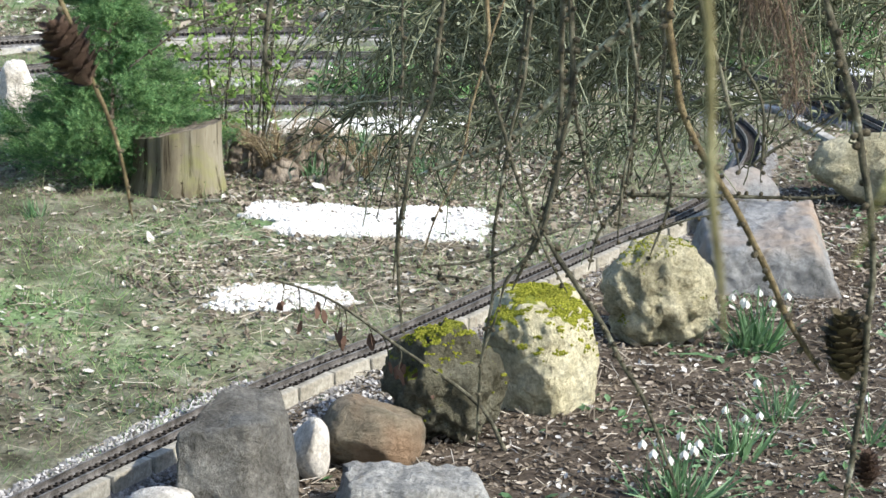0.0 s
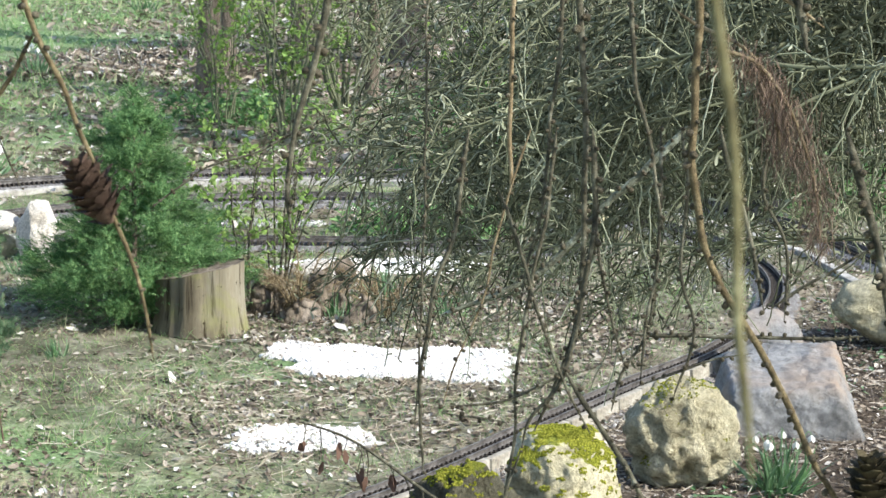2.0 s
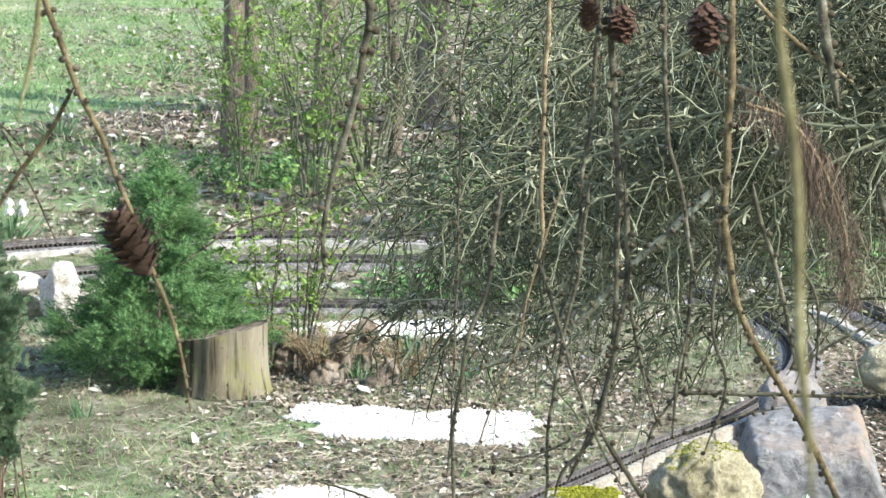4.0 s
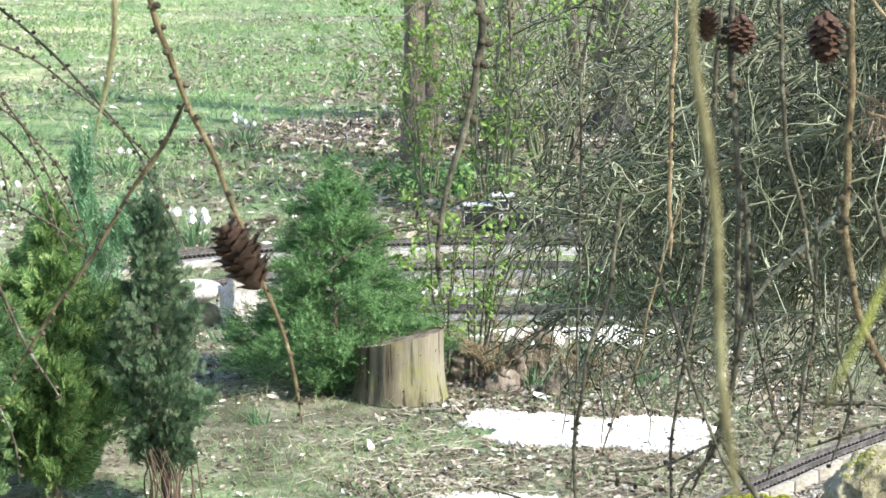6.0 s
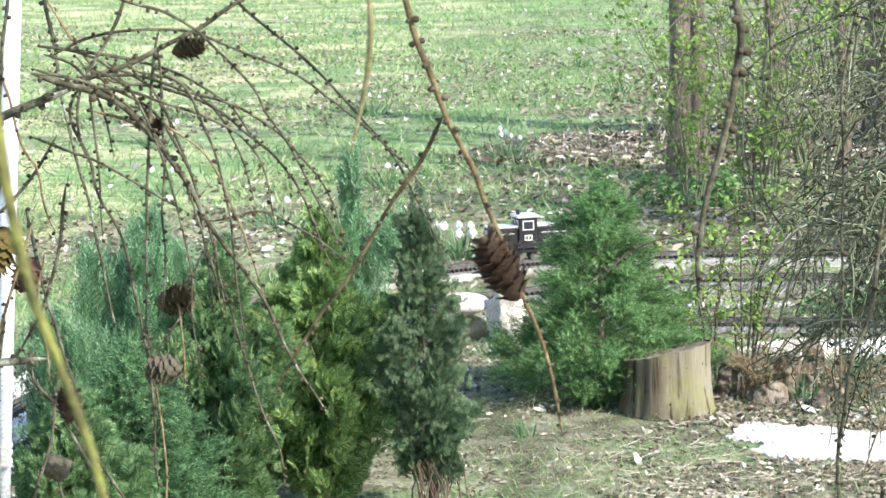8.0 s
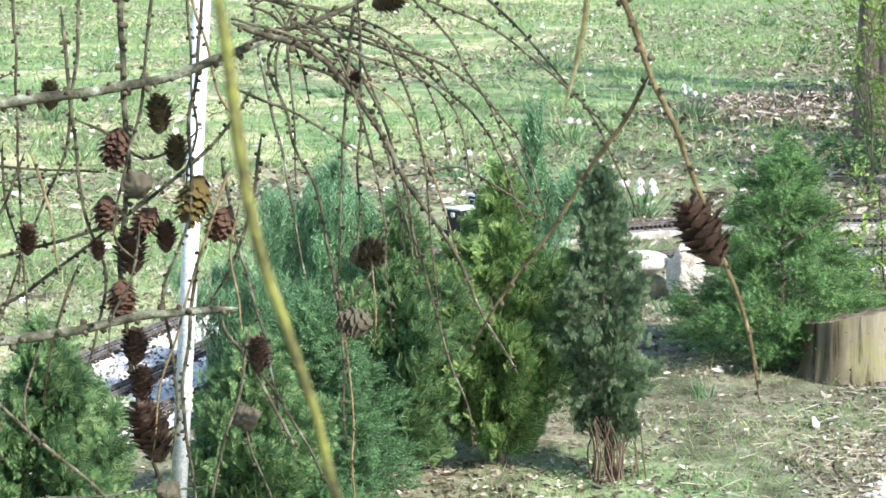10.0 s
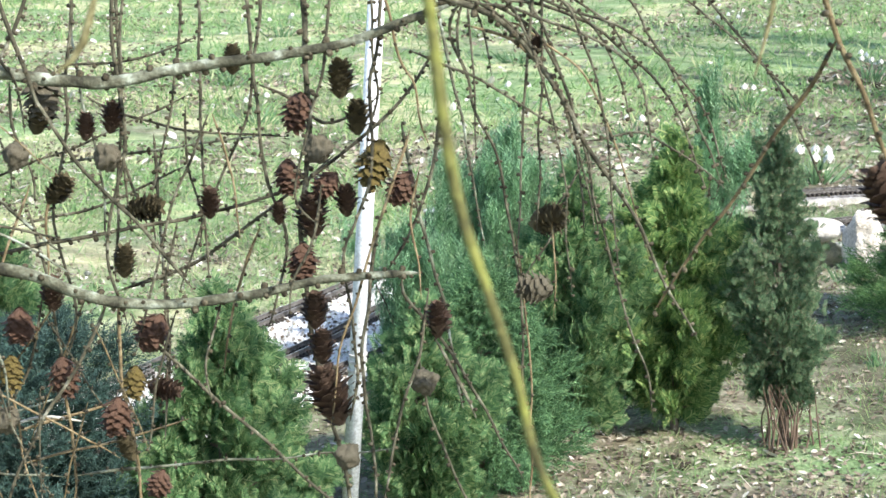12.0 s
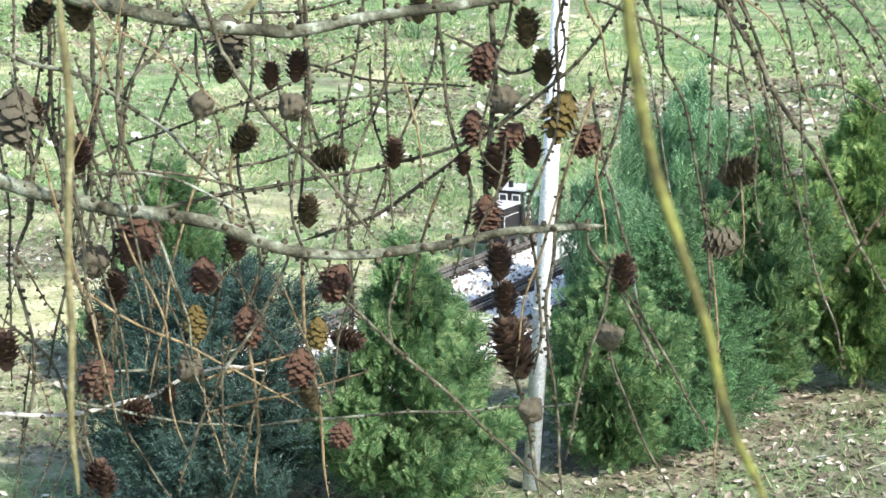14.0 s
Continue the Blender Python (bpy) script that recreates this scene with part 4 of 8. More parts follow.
def larch_twig(points, r0, r1, kind):
    """A twig along a few places, with spur shoots on both sides."""
    q, d = even(points, 0.006, 16)
    n = len(q)
    wob = np.array([noise.noise_vector(Vector(p) * 30) for p in q]) * 0.0022
    q = q + wob
    r = np.linspace(r0, r1, n) * (1 + 0.18 * np.array([noise.noise(Vector(p) * 160) for p in q]))
    r[:3] *= (0.25, 0.6, 0.85)
    r[-3:] *= (0.85, 0.6, 0.25)
    lots = [tube(q, r, 8)]
    gap = 0.0060 if kind not in ("straw", "pale") else 0.0125
    at = np.arange(gap, n * 0.006 - 0.003, gap)
    at = at + rng.uniform(-0.0025, 0.0025, len(at))
    k = np.clip((at / 0.006).astype(int), 0, n - 1)
    if len(k) and kind not in ("near_bark", "yellow"):
        out = directions(len(k))
        out -= (out * d[k]).sum(1, keepdims=True) * d[k]
        out /= np.linalg.norm(out, axis=1, keepdims=True)
        lean = out + d[k] * 0.35
        size = np.clip(r[k] * 1.1, 0.0013, 0.0023) * rng.uniform(0.6, 1.25, len(k))
        lots.append(scatter(KNOB_V * np.array([0.95, 1.75, 0.95]), KNOB_F, q[k] + out * r[k][:, None] * 0.6, lean, np.roll(out, 1, 1) + 0.01, size))
    v, f = joined(lots)
    mat = M["straw_twig" if kind == "straw" else kind]
    me = mesh_of("branch", v, f, [mat, M["spur"]], True)
    n_tube = len(lots[0][1])
    me.polygons.foreach_set("material_index", [0 if i < n_tube else 1 for i in range(len(f))])
    part_mesh("branch", me, LARCH)


def cone_mesh(name, slim, open_, mat, seed, scales=64):
    """A larch cone of length one hanging along -z: spoon-shaped scales set in a spiral round a core."""
    r = random.Random(seed)
    verts, faces = [], []
    for i in range(scales):
        t = (i + 0.5) / scales
        rad = slim * 0.62 * (math.sin(math.pi * (0.10 + 0.82 * t)) ** 0.7)
        a = 2.39996 * i + r.uniform(-0.12, 0.12)
        lift = open_ * r.uniform(0.55, 1.35) * (0.55 + 0.7 * math.sin(math.pi * min(1, t + 0.1)))
        w = (0.075 + 0.30 * slim) * r.uniform(0.85, 1.15) * (0.6 + 0.4 * math.sin(math.pi * t))
        ln = 0.17 * r.uniform(0.85, 1.2)
        z0 = -0.03 - 0.86 * t
        c, s = math.cos(a), math.sin(a)
        b = len(verts)
        curl = r.uniform(-0.02, 0.05)
        for u, grow, out, thin in ((0.0, 0.45, 0.0, 0.03), (0.4, 0.95, slim * 0.34 + lift * 0.25, 0.024), (0.75, 1.0, slim * 0.44 + lift * 0.75, 0.016), (0.95, 0.7, slim * 0.46 + lift * 1.15, 0.010), (1.0, 0.3, slim * 0.47 + lift * 1.3 + curl, 0.006)):
            for side in (-1, -0.5, 0, 0.5, 1):
                rr = rad + out - 0.05 * side * side * grow + r.uniform(-0.006, 0.006)
                x, y = rr * c - side * w * grow * s, rr * s + side * w * grow * c
                verts.append((x, y, z0 - ln * u + 0.02 * abs(side)))
        for row in range(4):
            for col in range(4):
                p = b + row * 5 + col
                faces.append((p, p + 1, p + 6, p + 5))
    cv, cf = tube([(0, 0, -0.02 - 0.94 * i / 8) for i in range(9)], [max(0.01, slim * 0.66 * math.sin(math.pi * (0.08 + 0.84 * i / 8)) ** 0.7) for i in range(9)], 10)
    n = len(verts)
    verts += [tuple(p) for p in cv]
    faces += [tuple(int(w) + n for w in q) for q in cf]
    return mesh_of(name, verts, faces, mat, True)


def gall_mesh(name, mat, seed):
    """An old closed cone, weathered to a lumpy ball of length one."""
    bm = bmesh.new()
    bmesh.ops.create_icosphere(bm, subdivisions=4, radius=0.5)
    shift = Vector((seed * 2.3, seed, 0))
    for v in bm.verts:
        n = v.co.normalized()
        cell = noise.voronoi(n * 2.6 + shift)[0]
        v.co = v.co * (0.86 + 0.28 * noise.noise(n * 1.3 + shift)) + n * (0.16 * (cell[1] - cell[0]) - 0.06)
        v.co.z = v.co.z * 1.05 - 0.5
    me = bpy.data.meshes.new(name)
    bm.to_mesh(me)
    bm.free()
    me.materials.append(mat)
    me.shade_smooth()
    return me


CONE_KINDS = {
    "brown": cone_mesh("cone", 0.21, 0.10, M["scale_brown"], 1),
    "red": cone_mesh("cone", 0.25, 0.12, M["scale_red"], 2),
    "olive": cone_mesh("cone", 0.22, 0.09, M["scale_olive"], 3),
    "grey": cone_mesh("cone", 0.30, 0.06, M["scale_grey"], 4, 44),
    "round": gall_mesh("cone", M["scale_grey"], 5),
    "yellow": cone_mesh("cone", 0.27, 0.05, M["scale_yellow"], 6, 40),
}


def larch_cone(at, length, tilt, kind):
    """A cone centred at a place; tilt: degrees by which it leans from hanging."""
    ob = new("cone", CONE_KINDS[kind])
    ob.parent = LARCH
    turn = Matrix.Rotation(radians(tilt), 4, "Y") @ Matrix.Rotation(random.uniform(0, 6), 4, "Z")
    flip = Matrix.Rotation(math.pi, 4, "X") if kind in ("brown", "olive") else Matrix()
    ob.matrix_local = Matrix.Translation(at) @ turn @ flip @ Matrix.Translation((0, 0, length * 0.52)) @ Matrix.Diagonal((length, length, length, 1))


larch_twig([(-0.388, 1.561, 1.485), (-0.367, 1.566, 1.478), (-0.337, 1.573, 1.467), (-0.315, 1.578, 1.443), (-0.292, 1.582, 1.410), (-0.276, 1.585, 1.380), (-0.249, 1.590, 1.338), (-0.230, 1.593, 1.297), (-0.207, 1.597, 1.254)], 0.0024, 0.0007, "twig")
larch_twig([(-0.389, 1.592, 1.468), (-0.375, 1.595, 1.474), (-0.332, 1.606, 1.488), (-0.302, 1.612, 1.502), (-0.258, 1.620, 1.528), (-0.240, 1.623, 1.541)], 0.0020, 0.0013, "twig")
larch_twig([(-0.361, 1.581, 1.481), (-0.323, 1.590, 1.480), (-0.290, 1.596, 1.469), (-0.247, 1.604, 1.450), (-0.219, 1.608, 1.422), (-0.205, 1.610, 1.399), (-0.196, 1.612, 1.371), (-0.188, 1.613, 1.352)], 0.0011, 0.0006, "twig")
larch_twig([(-0.383, 1.600, 1.493), (-0.351, 1.607, 1.508), (-0.315, 1.615, 1.508), (-0.291, 1.620, 1.507), (-0.260, 1.626, 1.493), (-0.226, 1.631, 1.476), (-0.206, 1.634, 1.461), (-0.182, 1.637, 1.441), (-0.162, 1.639, 1.420), (-0.143, 1.641, 1.397)], 0.0011, 0.0006, "twig")
larch_twig([(-0.285, 1.623, 1.553), (-0.262, 1.627, 1.523), (-0.231, 1.633, 1.495), (-0.211, 1.635, 1.477), (-0.189, 1.638, 1.451), (-0.170, 1.641, 1.428), (-0.151, 1.643, 1.394), (-0.128, 1.645, 1.343)], 0.0011, 0.0006, "twig")
larch_twig([(-0.347, 1.553, 1.545), (-0.331, 1.557, 1.534), (-0.302, 1.563, 1.524), (-0.283, 1.567, 1.511), (-0.270, 1.569, 1.499), (-0.246, 1.573, 1.474), (-0.237, 1.575, 1.455), (-0.224, 1.577, 1.435), (-0.201, 1.580, 1.385), (-0.192, 1.582, 1.361)], 0.0011, 0.0006, "twig")
larch_twig([(-0.349, 1.547, 1.478), (-0.328, 1.552, 1.475), (-0.300, 1.558, 1.466), (-0.270, 1.564, 1.454), (-0.254, 1.567, 1.443), (-0.242, 1.569, 1.424), (-0.237, 1.570, 1.401), (-0.232, 1.570, 1.374)], 0.0011, 0.0006, "twig")
larch_twig([(-0.413, 1.617, 1.564), (-0.353, 1.631, 1.468), (-0.332, 1.636, 1.455), (-0.298, 1.642, 1.429), (-0.281, 1.646, 1.402), (-0.268, 1.648, 1.363), (-0.249, 1.651, 1.299)], 0.0009, 0.0006, "straw")
larch_twig([(-0.390, 1.562, 1.445), (-0.370, 1.567, 1.435), (-0.349, 1.572, 1.427), (-0.323, 1.578, 1.411), (-0.291, 1.585, 1.390)], 0.0011, 0.0007, "twig")
larch_twig([(-0.281, 1.584, 1.387), (-0.276, 1.585, 1.387), (-0.247, 1.590, 1.391), (-0.228, 1.593, 1.383), (-0.208, 1.596, 1.370), (-0.190, 1.599, 1.354)], 0.0009, 0.0006, "twig")
larch_twig([(-0.364, 1.644, 1.467), (-0.376, 1.642, 1.468), (-0.382, 1.640, 1.447), (-0.371, 1.643, 1.421), (-0.366, 1.644, 1.396), (-0.353, 1.647, 1.367), (-0.344, 1.649, 1.324), (-0.336, 1.651, 1.262), (-0.334, 1.651, 1.186)], 0.0011, 0.0009, "twig")
larch_twig([(-0.328, 1.599, 1.543), (-0.341, 1.596, 1.510), (-0.361, 1.591, 1.477), (-0.364, 1.591, 1.445), (-0.359, 1.592, 1.423)], 0.0015, 0.0007, "twig")
larch_twig([(-0.290, 1.644, 1.369), (-0.303, 1.641, 1.343), (-0.311, 1.640, 1.333), (-0.313, 1.639, 1.314), (-0.325, 1.637, 1.294), (-0.331, 1.636, 1.284)], 0.0009, 0.0006, "twig")
larch_twig([(-0.307, 1.604, 1.339), (-0.304, 1.604, 1.318), (-0.304, 1.604, 1.262)], 0.0007, 0.0004, "straw")
larch_twig([(-0.286, 1.624, 1.379), (-0.280, 1.626, 1.335), (-0.269, 1.628, 1.298), (-0.257, 1.630, 1.256), (-0.246, 1.632, 1.219), (-0.241, 1.632, 1.187)], 0.0009, 0.0006, "twig")
larch_twig([(-0.374, 1.555, 1.259), (-0.361, 1.558, 1.235), (-0.348, 1.561, 1.205)], 0.0013, 0.0013, "twig")
larch_twig([(-0.119, 1.251, 1.556), (-0.115, 1.252, 1.545), (-0.105, 1.253, 1.514), (-0.095, 1.254, 1.486), (-0.076, 1.255, 1.440), (-0.061, 1.256, 1.403), (-0.046, 1.257, 1.359), (-0.037, 1.258, 1.316)], 0.0017, 0.0009, "brown")
larch_twig([(-0.095, 1.254, 1.486), (-0.107, 1.265, 1.464), (-0.128, 1.275, 1.432), (-0.149, 1.284, 1.396), (-0.169, 1.293, 1.371), (-0.195, 1.301, 1.332)], 0.0013, 0.0007, "brown")
larch_twig([(-0.088, 0.872, 1.570), (-0.087, 0.873, 1.562), (-0.087, 0.872, 1.540), (-0.090, 0.872, 1.520), (-0.094, 0.872, 1.500)], 0.0013, 0.0007, "near_bark")
larch_twig([(0.053, 1.349, 1.551), (0.054, 1.349, 1.539), (0.057, 1.349, 1.514), (0.048, 1.349, 1.465), (0.038, 1.349, 1.422), (0.034, 1.349, 1.394), (0.036, 1.349, 1.366)], 0.0026, 0.0012, "twig")
larch_twig([(0.076, 1.505, 1.541), (0.076, 1.505, 1.531), (0.078, 1.505, 1.501), (0.078, 1.505, 1.477)], 0.0013, 0.0008, "twig")
larch_twig([(0.058, 0.359, 1.585), (0.058, 0.359, 1.580), (0.060, 0.358, 1.556), (0.062, 0.358, 1.530), (0.065, 0.358, 1.500)], 0.0009, 0.0007, "near_bark")
larch_twig([(-0.111, 0.452, 1.576), (-0.109, 0.452, 1.568), (-0.106, 0.453, 1.547), (-0.102, 0.454, 1.528), (-0.099, 0.455, 1.517), (-0.095, 0.456, 1.505), (-0.091, 0.456, 1.494), (-0.088, 0.457, 1.479), (-0.082, 0.458, 1.465), (-0.079, 0.459, 1.452)], 0.0013, 0.0008, "yellow")
larch_twig([(0.203, 1.438, 1.533), (0.203, 1.438, 1.520), (0.205, 1.438, 1.465), (0.210, 1.437, 1.378), (0.209, 1.437, 1.329), (0.202, 1.438, 1.283), (0.181, 1.441, 1.227)], 0.0023, 0.0011, "twig")
larch_twig([(0.265, 1.400, 1.531), (0.265, 1.397, 1.481), (0.264, 1.395, 1.443), (0.263, 1.392, 1.399), (0.274, 1.390, 1.344), (0.295, 1.387, 1.308), (0.319, 1.385, 1.268), (0.337, 1.382, 1.228), (0.359, 1.380, 1.196)], 0.0024, 0.0019, "brown")
larch_twig([(0.222, 1.379, 1.532), (0.222, 1.379, 1.517), (0.226, 1.378, 1.453), (0.238, 1.376, 1.404), (0.246, 1.375, 1.359)], 0.0016, 0.0010, "twig")
larch_twig([(0.201, 1.466, 1.528), (0.199, 1.467, 1.487), (0.193, 1.467, 1.423), (0.189, 1.468, 1.370), (0.176, 1.469, 1.301)], 0.0015, 0.0008, "twig")
larch_twig([(0.191, 1.629, 1.519), (0.190, 1.630, 1.484), (0.189, 1.630, 1.408), (0.189, 1.630, 1.345)], 0.0017, 0.0015, "straw")
larch_twig([(0.279, 1.439, 1.533), (0.289, 1.437, 1.520), (0.311, 1.432, 1.497), (0.344, 1.425, 1.473)], 0.0015, 0.0013, "straw")
larch_twig([(0.261, 1.458, 1.482), (0.276, 1.455, 1.471), (0.303, 1.450, 1.459), (0.323, 1.446, 1.435), (0.335, 1.443, 1.386)], 0.0013, 0.0008, "straw")
larch_twig([(0.320, 1.430, 1.531), (0.326, 1.428, 1.502), (0.335, 1.426, 1.456)], 0.0036, 0.0026, "twig")
larch_twig([(0.129, 1.480, 1.527), (0.119, 1.480, 1.476), (0.119, 1.481, 1.415), (0.118, 1.481, 1.312), (0.116, 1.481, 1.221)], 0.0008, 0.0007, "twig")
larch_twig([(0.156, 1.424, 1.380), (0.175, 1.422, 1.327), (0.190, 1.420, 1.284), (0.214, 1.417, 1.234)], 0.0013, 0.0008, "twig")
larch_twig([(0.196, 1.464, 1.410), (0.188, 1.465, 1.344), (0.178, 1.467, 1.288), (0.174, 1.467, 1.252), (0.174, 1.467, 1.223), (0.170, 1.468, 1.187), (0.166, 1.468, 1.122)], 0.0013, 0.0008, "twig")
larch_twig([(0.210, 1.426, 1.415), (0.214, 1.425, 1.364), (0.208, 1.426, 1.323), (0.202, 1.427, 1.282), (0.194, 1.428, 1.261), (0.179, 1.430, 1.243), (0.173, 1.431, 1.224)], 0.0020, 0.0010, "twig")
larch_twig([(0.221, 1.474, 1.356), (0.230, 1.473, 1.305), (0.245, 1.470, 1.251)], 0.0011, 0.0007, "twig")
larch_twig([(0.258, 1.462, 1.410), (0.259, 1.462, 1.346), (0.252, 1.463, 1.288), (0.251, 1.463, 1.252)], 0.0013, 0.0008, "twig")
larch_twig([(0.077, 0.290, 1.564), (0.072, 0.288, 1.552), (0.069, 0.286, 1.546), (0.066, 0.284, 1.540), (0.064, 0.282, 1.536), (0.062, 0.280, 1.532)], 0.0005, 0.0004, "yellow")
larch_twig([(-0.630, 1.510, 1.225), (-0.632, 1.513, 1.191), (-0.634, 1.516, 1.154), (-0.635, 1.520, 1.126)], 0.0008, 0.0004, "twig")
larch_twig([(-0.846, 1.542, 1.272), (-0.819, 1.546, 1.225), (-0.786, 1.549, 1.177), (-0.775, 1.552, 1.138)], 0.0010, 0.0004, "brown")
larch_twig([(-0.846, 1.657, 1.172), (-0.856, 1.660, 1.119), (-0.867, 1.663, 1.062), (-0.891, 1.667, 1.016)], 0.0009, 0.0004, "twig")
larch_twig([(-0.644, 1.591, 1.275), (-0.662, 1.594, 1.248), (-0.683, 1.597, 1.220), (-0.700, 1.601, 1.197)], 0.0007, 0.0004, "brown")
larch_twig([(-0.820, 1.591, 1.239), (-0.838, 1.594, 1.194), (-0.859, 1.598, 1.146), (-0.892, 1.601, 1.107)], 0.0006, 0.0004, "twig")
larch_twig([(-0.660, 1.671, 1.253), (-0.678, 1.675, 1.212), (-0.698, 1.678, 1.168), (-0.714, 1.681, 1.134)], 0.0010, 0.0004, "brown")
larch_twig([(-0.696, 1.568, 1.269), (-0.701, 1.571, 1.222), (-0.707, 1.574, 1.171), (-0.706, 1.578, 1.133)], 0.0007, 0.0004, "twig")
larch_twig([(-0.788, 1.610, 1.194), (-0.785, 1.614, 1.142), (-0.782, 1.617, 1.086), (-0.792, 1.620, 1.043)], 0.0010, 0.0004, "brown")
larch_twig([(-0.711, 1.500, 1.209), (-0.728, 1.503, 1.170), (-0.749, 1.507, 1.127), (-0.767, 1.510, 1.094)], 0.0008, 0.0004, "twig")
larch_twig([(-0.607, 1.534, 1.211), (-0.625, 1.537, 1.152), (-0.646, 1.540, 1.088), (-0.663, 1.544, 1.039)], 0.0007, 0.0004, "brown")
larch_twig([(-0.730, 1.550, 1.232), (-0.755, 1.553, 1.176), (-0.784, 1.557, 1.115), (-0.812, 1.560, 1.067)], 0.0006, 0.0004, "twig")
larch_twig([(-0.925, 1.660, 1.232), (-0.937, 1.663, 1.170), (-0.951, 1.667, 1.102), (-0.950, 1.670, 1.051)], 0.0008, 0.0004, "brown")
larch_twig([(-0.707, 1.507, 1.231), (-0.714, 1.510, 1.205), (-0.721, 1.514, 1.178), (-0.724, 1.517, 1.157)], 0.0007, 0.0004, "twig")
larch_twig([(-0.864, 1.659, 1.249), (-0.831, 1.663, 1.201), (-0.792, 1.666, 1.152), (-0.762, 1.669, 1.114)], 0.0008, 0.0004, "brown")
larch_twig([(-0.674, 1.631, 1.247), (-0.649, 1.634, 1.204), (-0.621, 1.637, 1.160), (-0.607, 1.641, 1.125)], 0.0008, 0.0004, "twig")
larch_twig([(-0.744, 1.586, 1.268), (-0.747, 1.589, 1.224), (-0.750, 1.593, 1.177), (-0.761, 1.596, 1.140)], 0.0006, 0.0004, "brown")
larch_twig([(-0.688, 1.534, 1.264), (-0.673, 1.538, 1.217), (-0.654, 1.541, 1.168), (-0.632, 1.544, 1.131)], 0.0009, 0.0004, "twig")
larch_twig([(-0.590, 1.508, 1.270), (-0.578, 1.512, 1.238), (-0.564, 1.515, 1.204), (-0.557, 1.518, 1.178)], 0.0007, 0.0004, "brown")
larch_twig([(0.344, 1.366, 1.423), (0.354, 1.364, 1.391), (0.363, 1.361, 1.357), (0.372, 1.359, 1.322), (0.378, 1.357, 1.275), (0.378, 1.357, 1.219), (0.374, 1.358, 1.161), (0.369, 1.359, 1.117)], 0.0026, 0.0016, "twig")
larch_twig([(0.278, 1.390, 1.420), (0.283, 1.389, 1.400), (0.295, 1.387, 1.366), (0.305, 1.384, 1.322), (0.309, 1.383, 1.311)], 0.0016, 0.0011, "twig")
larch_twig([(0.334, 1.965, 1.176), (0.353, 1.961, 1.176), (0.413, 1.949, 1.178), (0.472, 1.935, 1.179), (0.520, 1.923, 1.183)], 0.0020, 0.0013, "twig")
larch_twig([(0.406, 1.794, 1.233), (0.441, 1.785, 1.258), (0.483, 1.774, 1.286)], 0.0015, 0.0010, "twig")
larch_twig([(0.186, 2.052, 1.175), (0.207, 2.050, 1.183), (0.270, 2.042, 1.216), (0.315, 2.035, 1.265), (0.360, 2.027, 1.310), (0.386, 2.022, 1.341)], 0.0021, 0.0035, "lichen")
larch_twig([(-0.055, 2.029, 1.267), (-0.034, 2.029, 1.285), (-0.006, 2.029, 1.303), (0.028, 2.029, 1.314), (0.056, 2.028, 1.328), (0.085, 2.027, 1.340)], 0.0007, 0.0012, "twig")
larch_twig([(0.141, 1.442, 1.413), (0.137, 1.442, 1.373), (0.132, 1.442, 1.346), (0.123, 1.443, 1.316), (0.117, 1.444, 1.278), (0.115, 1.444, 1.237), (0.117, 1.444, 1.202)], 0.0015, 0.0010, "twig")
larch_twig([(0.199, 1.422, 1.272), (0.218, 1.419, 1.242), (0.239, 1.415, 1.208), (0.256, 1.412, 1.177), (0.270, 1.409, 1.146), (0.283, 1.406, 1.108)], 0.0018, 0.0011, "twig")
larch_twig([(0.172, 1.422, 1.226), (0.163, 1.423, 1.193), (0.161, 1.423, 1.137)], 0.0010, 0.0007, "twig")
larch_twig([(0.178, 1.445, 1.412), (0.162, 1.447, 1.362), (0.153, 1.448, 1.318), (0.134, 1.450, 1.263), (0.128, 1.451, 1.242)], 0.0008, 0.0005, "straw")
larch_twig([(0.247, 1.434, 1.262), (0.273, 1.429, 1.273), (0.309, 1.421, 1.282)], 0.0010, 0.0005, "twig")
larch_twig([(0.233, 1.469, 1.236), (0.239, 1.468, 1.258), (0.255, 1.465, 1.290), (0.257, 1.464, 1.335)], 0.0010, 0.0008, "twig")
larch_twig([(0.135, 1.460, 1.243), (0.159, 1.457, 1.245), (0.176, 1.455, 1.251), (0.199, 1.452, 1.262), (0.219, 1.449, 1.269)], 0.0007, 0.0010, "twig")
larch_twig([(0.131, 1.485, 1.233), (0.152, 1.483, 1.230), (0.176, 1.480, 1.227)], 0.0007, 0.0008, "twig")
larch_twig([(0.270, 1.457, 1.411), (0.275, 1.456, 1.374), (0.272, 1.457, 1.326), (0.281, 1.455, 1.288), (0.269, 1.457, 1.242)], 0.0013, 0.0008, "twig")
larch_twig([(0.325, 1.459, 1.410), (0.320, 1.460, 1.373), (0.335, 1.457, 1.336), (0.334, 1.457, 1.291)], 0.0013, 0.0008, "twig")
larch_twig([(-0.833, 1.500, 1.344), (-0.780, 1.515, 1.319), (-0.713, 1.529, 1.303), (-0.659, 1.544, 1.296), (-0.624, 1.558, 1.281), (-0.598, 1.573, 1.271), (-0.575, 1.587, 1.267), (-0.539, 1.602, 1.269), (-0.504, 1.616, 1.274), (-0.468, 1.631, 1.280), (-0.431, 1.645, 1.283), (-0.408, 1.660, 1.282)], 0.0054, 0.0026, "lichen")
